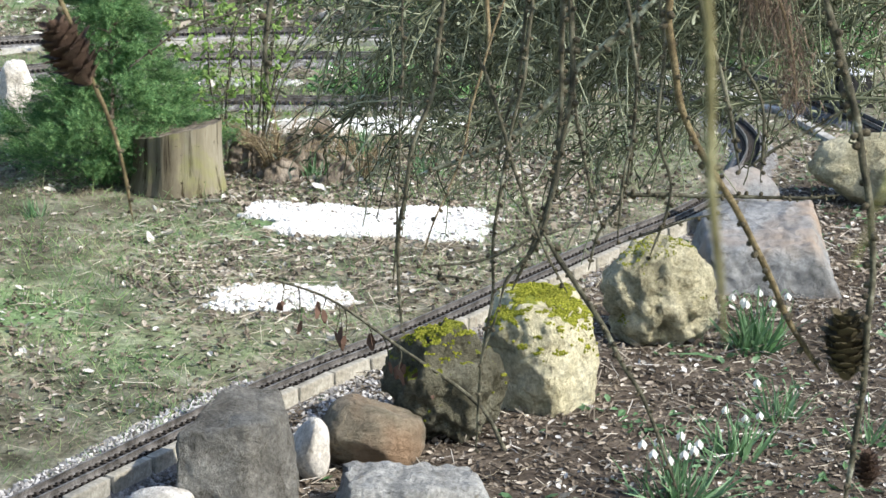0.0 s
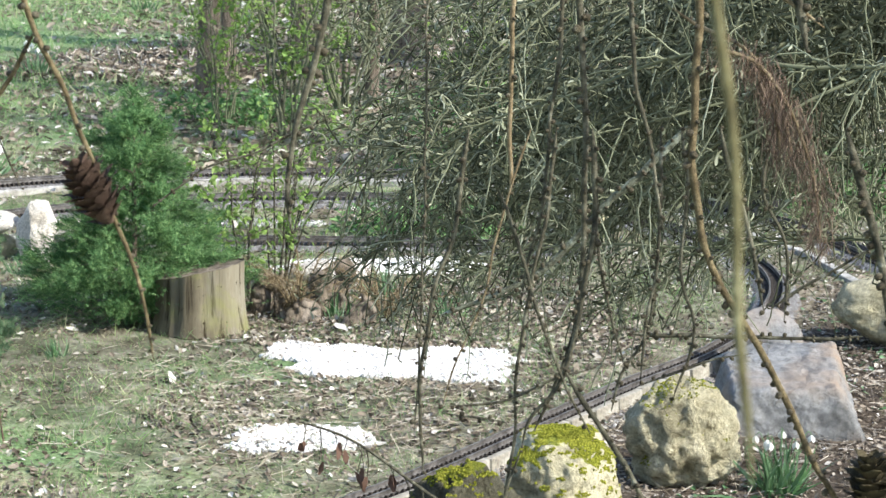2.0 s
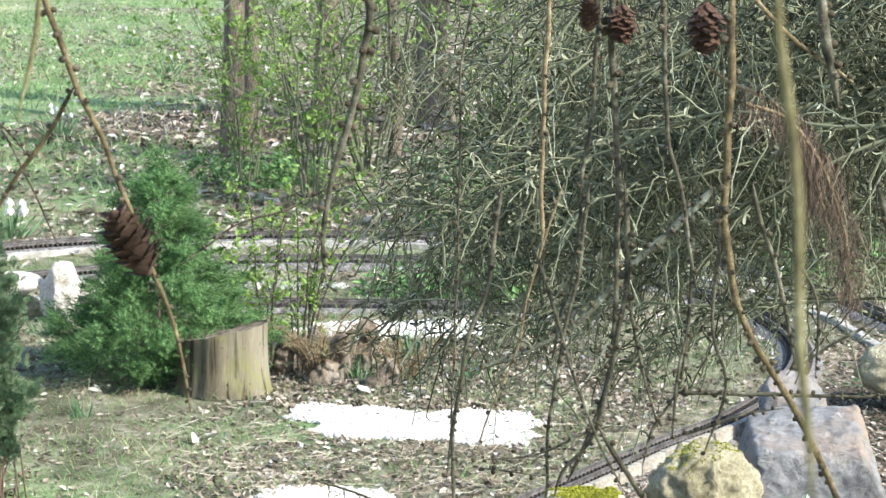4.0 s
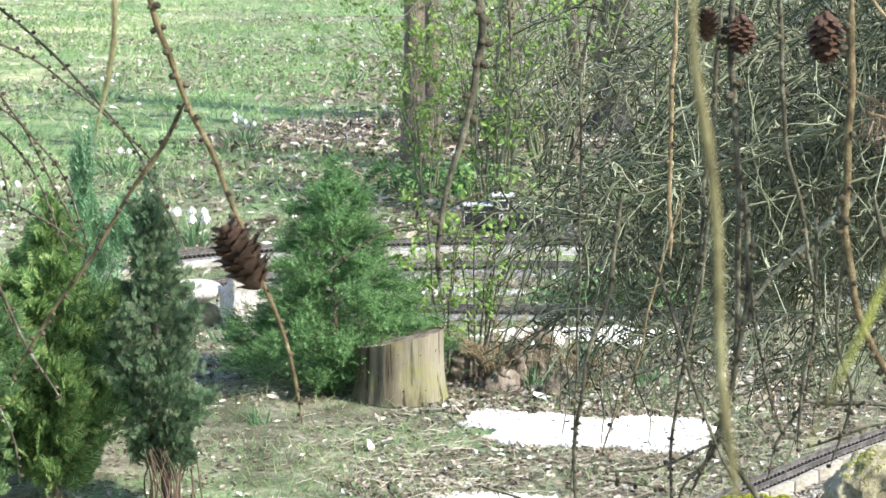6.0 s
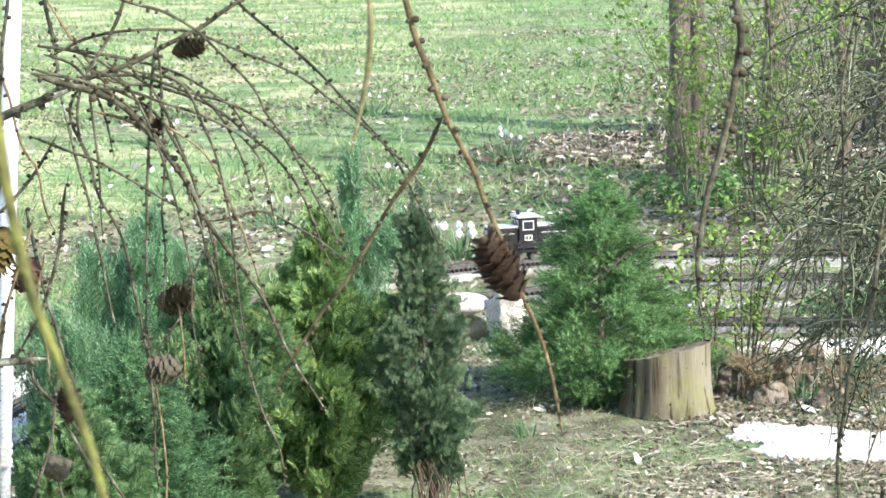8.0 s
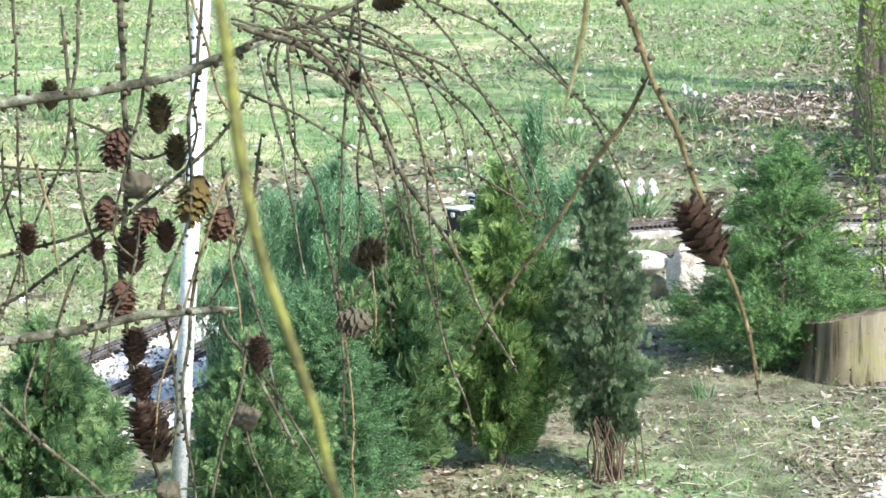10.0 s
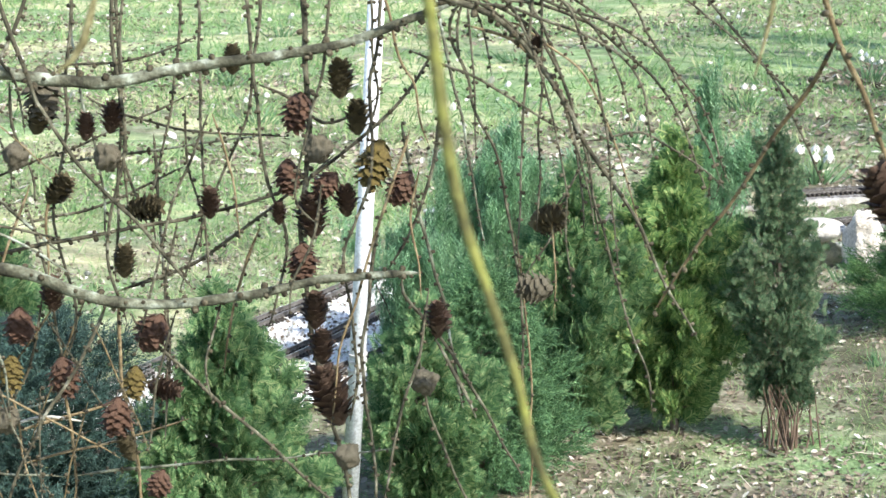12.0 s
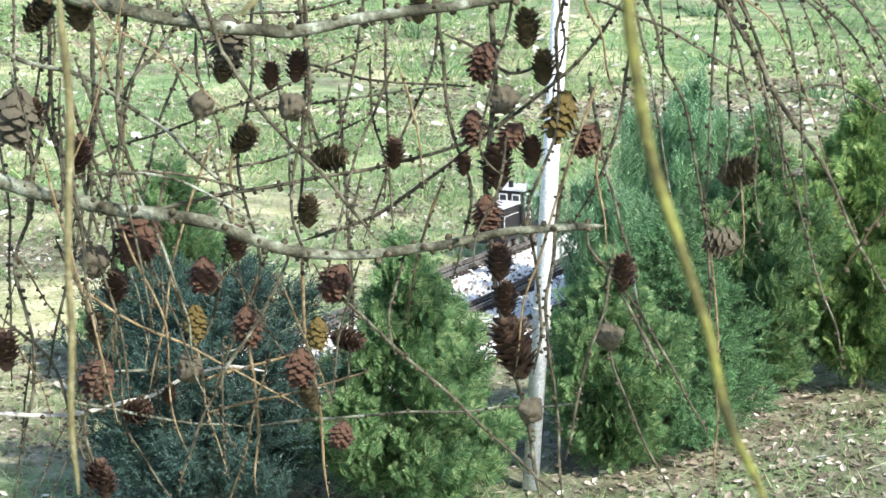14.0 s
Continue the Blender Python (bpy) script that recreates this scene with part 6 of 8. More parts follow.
larch_twig([(-0.729, 1.493, 1.378), (-0.725, 1.495, 1.319), (-0.720, 1.497, 1.259), (-0.711, 1.501, 1.207)], 0.0012, 0.0007, "twig")
larch_twig([(-0.649, 1.608, 1.425), (-0.600, 1.626, 1.431), (-0.551, 1.644, 1.447)], 0.0010, 0.0007, "twig")
larch_twig([(-0.774, 1.810, 1.087), (-0.710, 1.837, 1.101), (-0.645, 1.861, 1.121)], 0.0013, 0.0008, "straw")
larch_twig([(-0.738, 1.723, 1.138), (-0.684, 1.746, 1.153), (-0.628, 1.767, 1.181)], 0.0015, 0.0007, "straw")
larch_twig([(-0.761, 1.791, 1.282), (-0.700, 1.816, 1.297), (-0.638, 1.839, 1.325)], 0.0012, 0.0009, "twig")
larch_twig([(-0.719, 1.522, 1.333), (-0.671, 1.544, 1.321), (-0.623, 1.565, 1.289)], 0.0012, 0.0007, "lichen")
larch_twig([(-0.814, 1.727, 1.138), (-0.764, 1.750, 1.142), (-0.713, 1.771, 1.155)], 0.0015, 0.0008, "lichen")
larch_twig([(-0.757, 1.538, 1.168), (-0.701, 1.565, 1.150), (-0.642, 1.590, 1.142)], 0.0012, 0.0007, "lichen")
larch_twig([(-0.723, 1.794, 1.085), (-0.605, 1.838, 1.092), (-0.484, 1.873, 1.097)], 0.0013, 0.0008, "lichen")
larch_twig([(-0.659, 1.636, 1.356), (-0.589, 1.663, 1.364), (-0.519, 1.686, 1.373)], 0.0012, 0.0006, "lichen")
larch_twig([(-0.744, 1.545, 1.322), (-0.691, 1.569, 1.322), (-0.638, 1.592, 1.307)], 0.0012, 0.0008, "twig")

for spec in (
    ((-0.068, 1.256, 1.405), 0.0377, -30, "brown"),
    ((0.368, 1.366, 1.216), 0.0415, -5, "olive"),
    ((-0.294, 1.609, 1.497), 0.0230, 75, "olive"),
    ((-0.308, 1.606, 1.333), 0.0252, 80, "olive"),
    ((-0.317, 1.604, 1.286), 0.0245, 95, "grey"),
    ((-0.380, 1.590, 1.266), 0.0223, 0, "brown"),
    ((-0.316, 1.604, 1.445), 0.0148, 20, "brown"),
    ((-0.785, 1.532, 1.362), 0.0421, 10, "grey"),
    ((-0.655, 1.593, 1.410), 0.0363, 0, "grey"),
    ((-0.657, 1.592, 1.394), 0.0268, 20, "olive"),
    ((-0.673, 1.585, 1.367), 0.0222, 0, "round"),
    ((-0.616, 1.609, 1.364), 0.0237, 0, "round"),
    ((-0.647, 1.596, 1.343), 0.0252, 40, "olive"),
    ((-0.629, 1.604, 1.386), 0.0199, 0, "brown"),
    ((-0.612, 1.610, 1.392), 0.0229, 10, "brown"),
    ((-0.593, 1.617, 1.329), 0.0275, 85, "olive"),
    ((-0.551, 1.632, 1.331), 0.0222, 0, "brown"),
    ((-0.607, 1.612, 1.292), 0.0237, 0, "olive"),
    ((-0.749, 1.551, 1.335), 0.0268, 10, "brown"),
    ((-0.534, 1.638, 1.430), 0.0214, 0, "olive"),
    ((-0.713, 1.568, 1.277), 0.0382, 30, "red"),
    ((-0.742, 1.554, 1.261), 0.0260, 0, "round"),
    ((-0.730, 1.560, 1.242), 0.0252, 10, "brown"),
    ((-0.675, 1.585, 1.249), 0.0268, 5, "red"),
    ((-0.681, 1.582, 1.216), 0.0252, 0, "yellow"),
    ((-0.648, 1.596, 1.212), 0.0283, -5, "red"),
    ((-0.590, 1.618, 1.242), 0.0283, 30, "red"),
    ((-0.603, 1.614, 1.206), 0.0237, 5, "yellow"),
    ((-0.584, 1.621, 1.201), 0.0245, 95, "brown"),
    ((-0.685, 1.580, 1.183), 0.0237, 0, "round"),
):
    larch_cone(*spec)
for spec in (
    ((-0.742, 1.554, 1.214), 0.0252, 0, "olive"),
    ((-0.742, 1.554, 1.180), 0.0291, 25, "red"),
    ((-0.720, 1.564, 1.155), 0.0252, 80, "brown"),
    ((-0.615, 1.609, 1.182), 0.0283, 5, "red"),
    ((-0.609, 1.612, 1.160), 0.0214, -25, "olive"),
    ((-0.798, 1.526, 1.202), 0.0291, 0, "brown"),
    ((-0.589, 1.619, 1.133), 0.0214, 20, "red"),
    ((-0.741, 1.555, 1.104), 0.0229, 0, "brown"),
    ((-0.464, 1.659, 1.416), 0.0283, 0, "olive"),
    ((-0.453, 1.662, 1.389), 0.0252, 0, "olive"),
    ((-0.493, 1.651, 1.393), 0.0283, 15, "red"),
    ((-0.479, 1.655, 1.367), 0.0245, 0, "round"),
    ((-0.500, 1.649, 1.348), 0.0245, 0, "red"),
    ((-0.442, 1.665, 1.356), 0.0352, 20, "yellow"),
    ((-0.424, 1.670, 1.339), 0.0260, 30, "red"),
    ((-0.484, 1.654, 1.321), 0.0329, 0, "brown"),
    ((-0.461, 1.660, 1.331), 0.0229, 0, "brown"),
    ((-0.491, 1.651, 1.288), 0.0275, 0, "red"),
    ((-0.326, 1.692, 1.314), 0.0260, 85, "olive"),
    ((-0.335, 1.690, 1.267), 0.0260, 95, "grey"),
    ((-0.483, 1.654, 1.254), 0.0268, 0, "brown"),
    ((-0.479, 1.655, 1.228), 0.0252, 0, "brown"),
    ((-0.474, 1.657, 1.193), 0.0451, -20, "brown"),
    ((-0.410, 1.674, 1.201), 0.0222, 0, "round"),
    ((-0.400, 1.676, 1.244), 0.0229, 10, "brown"),
    ((-0.463, 1.660, 1.148), 0.0222, 0, "round"),
    ((-0.474, 1.656, 1.342), 0.0229, 40, "red"),
    ((-0.653, 1.594, 1.271), 0.0252, 0, "brown"),
    ((-0.746, 1.552, 1.111), 0.0229, 20, "brown"),
    ((-0.775, 1.538, 1.365), 0.0214, 0, "brown"),
    ((-0.506, 1.647, 1.323), 0.0168, 0, "brown"),
    ((-0.770, 1.540, 1.430), 0.0268, 40, "olive"),
    ((-0.745, 1.553, 1.436), 0.0344, 0, "olive"),
    ((-0.699, 1.574, 1.165), 0.0153, 10, "brown"),
    ((0.207, 1.428, 1.507), 0.0228, 0, "red"),
    ((0.254, 1.421, 1.506), 0.0294, 0, "red"),
    ((0.188, 1.431, 1.512), 0.0196, 0, "brown"),
    ((0.392, 1.391, 1.132), 0.0228, 0, "brown"),
):
    larch_cone(*spec)


def larch_frame():
    """The trunk and the boughs overhead from which the twigs hang."""
    lots = [tube(spline([(-1.75, 0.55, -0.05), (-1.74, 0.55, 0.9), (-1.70, 0.58, 2.0), (-1.66, 0.6, 3.4)], 10), np.linspace(0.13, 0.07, 31), 16)]
    v, f = joined(lots)
    part_mesh("trunk", mesh_of("trunk", v, f, M["bark"], True), LARCH)
    for pts, r in (([(-1.7, 0.57, 2.0), (-1.0, 1.1, 2.05), (-0.3, 1.5, 1.98), (0.5, 1.9, 1.92), (1.0, 2.8, 1.86)], 0.03),
                   ([(-1.7, 0.57, 1.85), (-1.3, 1.05, 1.80), (-0.9, 1.45, 1.72), (-0.45, 1.6, 1.70), (-0.05, 1.5, 1.72), (0.3, 1.4, 1.74)], 0.02),
                   ([(0.5, 1.9, 1.92), (0.8, 2.5, 1.82), (0.9, 3.4, 1.72), (0.75, 4.1, 1.6)], 0.018)):
        p = spline(pts, 10)
        v, f = tube(p, np.linspace(r, r * 0.35, len(p)), 10)
        part_mesh("branch", mesh_of("branch", v, f, M["lichen"], True), LARCH)


larch_frame()


def larch_curtain():
    """The dense far side of the crown: limbs that arch over and droop, each a part with its crooked side twigs."""
    r = np.random.default_rng(21)
    for k in range(165):
        y = r.uniform(2.2, 3.7)
        az, el = radians(r.uniform(2.7, 14.5)), radians(4.2 + 8.0 * r.random() ** 0.85)
        if az > radians(10.3):
            el = min(el, radians(r.uniform(4.0, 8.6)))
        edge = radians(max(0.0, 4.4 - math.degrees(az)))
        el = min(el, radians(11.6)) - edge * 0.6 if edge else el
        p3 = np.array([y * math.tan(az), y, 1.6 - y * math.tan(el)])
        p2 = p3 + np.array([r.uniform(0.06, 0.2), r.uniform(-0.1, 0.1), r.uniform(0.03, 0.14)])
        p1 = p2 + np.array([r.uniform(0.1, 0.26), r.uniform(-0.1, 0.1), r.uniform(0.0, 0.12)])
        p0 = p1 + np.array([r.uniform(0.1, 0.3), r.uniform(-0.1, 0.1), r.uniform(-0.03, 0.10)])
        q, d = even([p0, p1, p2, p3], 0.012, 14)
        q = q + np.array([noise.noise_vector(Vector(p) * 6) for p in q]) * 0.022
        n = len(q)
        lots = [tube(q, np.linspace(0.0026, 0.0009, n), 6)]
        stub_p, stub_d = [], []
        for j in range(3, n):
            for _ in range(2 if j % 2 else 1):
                ln = r.uniform(0.02, 0.095)
                side = np.array([r.normal(-0.25, 0.8), r.normal(0, 0.6), r.normal(-0.1, 0.75)])
                side /= np.linalg.norm(side)
                bend = r.normal(size=3) * ln * 0.10
                c = spline([q[j], q[j] + side * ln * 0.5 + bend, q[j] + side * ln + np.array([0, 0, -0.35 * ln])], 4)
                c[1:] += r.normal(size=(len(c) - 1, 3)) * 0.0009
                lots.append(tube(c, np.linspace(0.00095, 0.0006, len(c)), 4))
                m = max(2, int(ln / 0.008))
                at = r.integers(1, len(c), m)
                stub_p.append(c[at])
                stub_d.append(r.normal(size=(m, 3)) + side * 0.7)
        stub_p, stub_d = np.concatenate(stub_p), np.concatenate(stub_d)
        stub = np.array([(-0.08, 0, -0.06), (0.08, 0, -0.06), (0.15, 0.6, 0.12), (-0.15, 0.6, 0.12), (0.1, 1, -0.05), (-0.1, 1, -0.05)])
        lots.append(scatter(stub, BLADE_FACES, stub_p, stub_d, directions(len(stub_p)), r.uniform(0.004, 0.010, len(stub_p))))
        v, f = joined(lots)
        part_mesh("branch", mesh_of("branch", v, f, M["grey_twig"], True), LARCH)


BLADE_FACES = np.array([(0, 1, 2, 3), (3, 2, 4, 5)])
larch_curtain()


def dead_frond():
    """A torn spray of brown needles caught in the twigs."""
    base = tagged(new("dead_frond"), "brown withered conifer frond caught in the larch twigs", "twig")
    for pts, w in (([(0.282, 1.434, 1.461), (0.307, 1.429, 1.452), (0.327, 1.424, 1.424), (0.341, 1.421, 1.385), (0.346, 1.419, 1.346)], 0.032), ([(0.307, 1.43, 1.452), (0.318, 1.43, 1.425), (0.324, 1.432, 1.395)], 0.026)):
        q, d = even(pts, 0.0012, 30)
        q = np.repeat(q, 12, 0)
        ax = directions(len(q)) * 0.5 + np.array([0, 0, -1.0])
        p = q + rng.normal(size=q.shape) * w * 0.19
        v, f = scatter(np.array([(-0.02, 0, 0), (0.02, 0, 0), (0, 1, 0)]), np.array([(0, 1, 2)]), p, ax, directions(len(p)), rng.uniform(0.007, 0.017, len(p)))
        part_mesh("needles", mesh_of("needles", v, f, M["dry_frond"]), base)
        qq, _ = even(pts, 0.006, 16)
        v, f = tube(qq, np.linspace(0.0014, 0.0008, len(qq)), 6)
        part_mesh("stem", mesh_of("stem", v, f, M["straw_twig"], True), base)


dead_frond()


# gravel patches and loose grit
OCTA_V = np.array([(1, 0, 0), (-0.9, 0.15, 0), (0, 1, 0.1), (0.1, -0.95, 0), (0.1, 0.1, 0.65), (0, 0, -0.6)])
OCTA_F = np.array([(0, 2, 4), (2, 1, 4), (1, 3, 4), (3, 0, 4), (2, 0, 5), (1, 2, 5), (3, 1, 5), (0, 3, 5)])


def loose(name, p, size, mat, label, category, lift=0.3, level=None):
    p = np.column_stack([p, (heights(p) if level is None else level) + size * lift])
    v, f = scatter(OCTA_V, OCTA_F, p, directions(len(p), 0.5), directions(len(p)), size)
    return tagged(new(name, mesh_of(name, v, f, mat)), label, category, kind="stuff")


def blob(n, cx, cy, rx, ry, turn, wob=0.3):
    a, r = rng.random(n) * 2 * np.pi, np.sqrt(rng.random(n)) * (0.9 + 0.1 * rng.random(n))
    k = np.array([1 + wob * (noise.noise((math.cos(q) * 1.3 + cx, math.sin(q) * 1.3, cy)) + 0.5 * noise.noise((math.cos(q) * 4, math.sin(q) * 4, cx))) for q in a])
    x, y = rx * r * k * np.cos(a), ry * r * k * np.sin(a)
    c, s = math.cos(turn), math.sin(turn)
    return np.stack([cx + x * c - y * s, cy + x * s + y * c], 1)


def chips(cx, cy, rx, ry, turn, n, label, wob=0.3, mat="chip"):
    p = blob(n, cx, cy, rx, ry, turn, wob)
    loose("gravel", p, rng.uniform(0.006, 0.013, len(p)), M[mat], label, "gravel", 0.35)


chips(0.56, 7.12, 0.38, 0.225, -0.22, 9500, "patch of white marble gravel in the lawn", 0.5)
chips(0.255, 6.20, 0.22, 0.135, 0.0, 1250, "thin patch of white gravel among dead leaves", 0.45)
chips(0.62, 8.55, 0.35, 0.16, 0.0, 3000, "white gravel near the inner track")
chips(0.05, 9.55, 0.45, 0.13, 0.05, 1800, "grey gravel between two tracks", 0.4, "grit")
chips(-0.85, 9.1, 0.25, 0.12, 0.6, 900, "grey gravel near an upright stone", 0.4, "grit")


M["gravel_bed"] = surface("white_gravel_bed", [(0.3, (0.62, 0.61, 0.59)), (0.6, (0.84, 0.83, 0.81))], 60, 0.9, 0.8, 0.006)


def pad(line, lo, hi, y0, y1, label):
    """A thin bed of fine gravel beside a track."""
    q, d = even(line, 0.05)
    keep = (q[:, 1] > y0) & (q[:, 1] < y1)
    q, d = q[keep], d[keep]
    nrm = np.stack([-d[:, 1], d[:, 0]], 1)
    cols = np.linspace(lo, hi, 6)
    p = np.concatenate([(q + c * nrm)[:, None] for c in cols], 1).reshape(-1, 2)
    z = 0.0125 + 0.003 * np.array([noise.noise((a * 7, b * 7, 2.0)) for a, b in p])
    i = (np.arange(len(q) - 1) * 6)[:, None]
    j = np.arange(5)[None]
    f = np.stack([i + j, i + j + 1, i + 7 + j, i + 6 + j], -1).reshape(-1, 4)
    tagged(new("gravel_bed", mesh_of("gravel_bed", np.column_stack([p, z]), f, M["gravel_bed"], True)), label, "gravel", kind="stuff")


pad(FRONT[10:], -0.34, -0.036, 5.6, 8.3, "bed of white gravel between the inner tracks")
pad(FRONT[10:], 0.036, 0.30, 5.6, 8.3, "bed of white gravel between the outer tracks")
pad(INNER, 0.036, 0.12, 5.4, 7.9, "strip of white gravel along the inner track")


def along(line, lo, hi, n, y0, y1):
    q, d = even(line, 0.01)
    keep = (q[:, 1] > y0) & (q[:, 1] < y1)
    q, d = q[keep], d[keep]
    k = rng.integers(0, len(q), n)
    off = rng.uniform(lo, hi, n)
    return q[k] + off[:, None] * np.stack([-d[k][:, 1], d[k][:, 0]], 1)


grit = np.concatenate([along(FRONT, -0.28, -0.07, 5000, 4.2, 5.95), along(FRONT, -0.13, -0.07, 1200, 5.9, 7.2), along(FRONT, 0.055, 0.15, 2600, 4.2, 5.4), along(FRONT, 0.05, 0.09, 1500, 5.4, 9.5), along(FRONT, -0.12, -0.05, 2500, 8.8, 10.1)])
loose("ballast", grit, rng.uniform(0.004, 0.010, len(grit)), M["grit"], "loose grey ballast stones beside the track", "gravel")

for line, lo, hi, n in ((FRONT[10:], -0.33, -0.045, 2600), (FRONT[10:], 0.045, 0.29, 2600), (INNER, 0.045, 0.115, 900)):
    p = along(line, lo, hi, n, 5.6, 8.2)
    loose("gravel", p, rng.uniform(0.004, 0.010, n), M["chip"], "white marble gravel between the railway tracks", "gravel", 0.2, 0.0125)
    p = along(line, lo, hi, n // 6, 5.6, 8.2)
    loose("dead_leaves", p, rng.uniform(0.004, 0.009, len(p)), M["litter"], "dark crumbs of leaves on white gravel", "leaves", 0.2, 0.016)

LINES = np.concatenate([even(line, 0.05)[0] for line in (FRONT, OUTER, INNER)])


def wedge(n, y0, y1, near=1.0):
    """Places on the ground within the camera's sweep."""
    u = rng.random(n)
    y = (y0 ** (2 * near) + u * (y1 ** (2 * near) - y0 ** (2 * near))) ** (1 / (2 * near))
    x = y * rng.uniform(-0.56, 0.33, n)
    return np.stack([x, y], 1)


def clear(p, gap=0.06):
    keep = np.ones(len(p), bool)
    for i in range(0, len(p), 4000):
        b = p[i:i + 4000]
        keep[i:i + 4000] = ((b[:, None] - LINES[None]) ** 2).sum(-1).min(1) > gap * gap
    inside = (((p[:, 0] - 0.56) / 0.34) ** 2 + ((p[:, 1] - 7.12) / 0.2) ** 2) < 1
    return p[keep & ~(inside & (rng.random(len(p)) < 0.88))]


def patchy(p, scale, cut, shift=0.0):
    v = np.array([noise.noise((a * scale, b * scale, 3.3 + shift)) for a, b in p])
    return p[v + rng.normal(0, 0.12, len(p)) > cut]


BLADE_V = np.array([(-0.5, 0, 0), (0.5, 0, 0), (0.35, 0.55, 0.08), (-0.35, 0.55, 0.08), (0.02, 1, 0.3), (-0.02, 1, 0.3)]) * np.array([0.07, 1, 1])
BLADE_F = np.array([(0, 1, 2, 3), (3, 2, 4, 5)])
LEAF_V = np.array([(-0.15, -0.5, 0.1), (0, -0.5, 0), (0.15, -0.45, 0.1), (-0.36, 0.05, 0.2), (0, 0, 0), (0.34, 0, 0.16), (-0.1, 0.5, 0.22), (0, 0.55, 0.12), (0.12, 0.48, 0.2)])
LEAF_F = np.array([(0, 1, 4, 3), (1, 2, 5, 4), (3, 4, 7, 6), (4, 5, 8, 7)])


def blades(name, p, size, mat, label, width=1.0, lean=0.45):
    p = np.column_stack([p, heights(p) - 0.002])
    ax = directions(len(p)) * lean + np.array([0, 0, 0.8])
    ax[:, 2] = np.abs(ax[:, 2])
    v, f = scatter(BLADE_V * np.array([width, 1, 1]), BLADE_F, p, ax, directions(len(p), 0.7), size)
    tagged(new(name, mesh_of(name, v, f, mat)), label, "grass", kind="stuff")


def flakes(name, p, size, mat, label, tilt=0.5):
    p = np.column_stack([p, heights(p) + size * 0.18])
    up = np.array([0, 0, 1.0]) + directions(len(p)) * tilt
    v, f = scatter(LEAF_V, LEAF_F, p, directions(len(p), 0.6), up, size)
    tagged(new(name, mesh_of(name, v, f, mat)), label, "leaves", kind="stuff")


def sticks(name, p, size, mat, label, width=0.018, rise=0.25):
    p = np.column_stack([p, heights(p) + 0.006 + rng.random(len(p)) * 0.01])
    ax = directions(len(p))
    ax[:, 2] = np.abs(ax[:, 2]) * rise
    bar = np.array([(-1, -0.5, 0), (1, -0.5, 0), (1, 0.5, 0.06), (-1, 0.5, 0.06), (0, -0.5, 1.6), (0, 0.5, 1.6)]) * np.array([width, 1, width])
    v, f = scatter(bar, np.array([(0, 1, 2, 3), (1, 4, 5, 2), (4, 0, 3, 5)]), p, ax, np.tile([0, 0, 1.0], (len(p), 1)) + directions(len(p)) * 0.3, size)
    tagged(new(name, mesh_of(name, v, f, mat)), label, "straw", kind="stuff")


def in_bed(p):
    """Right of the front track, where the planting bed lies."""
    q = np.array(FRONT[:8])
    return p[:, 0] > np.interp(p[:, 1], q[:, 1], q[:, 0]) + 0.05


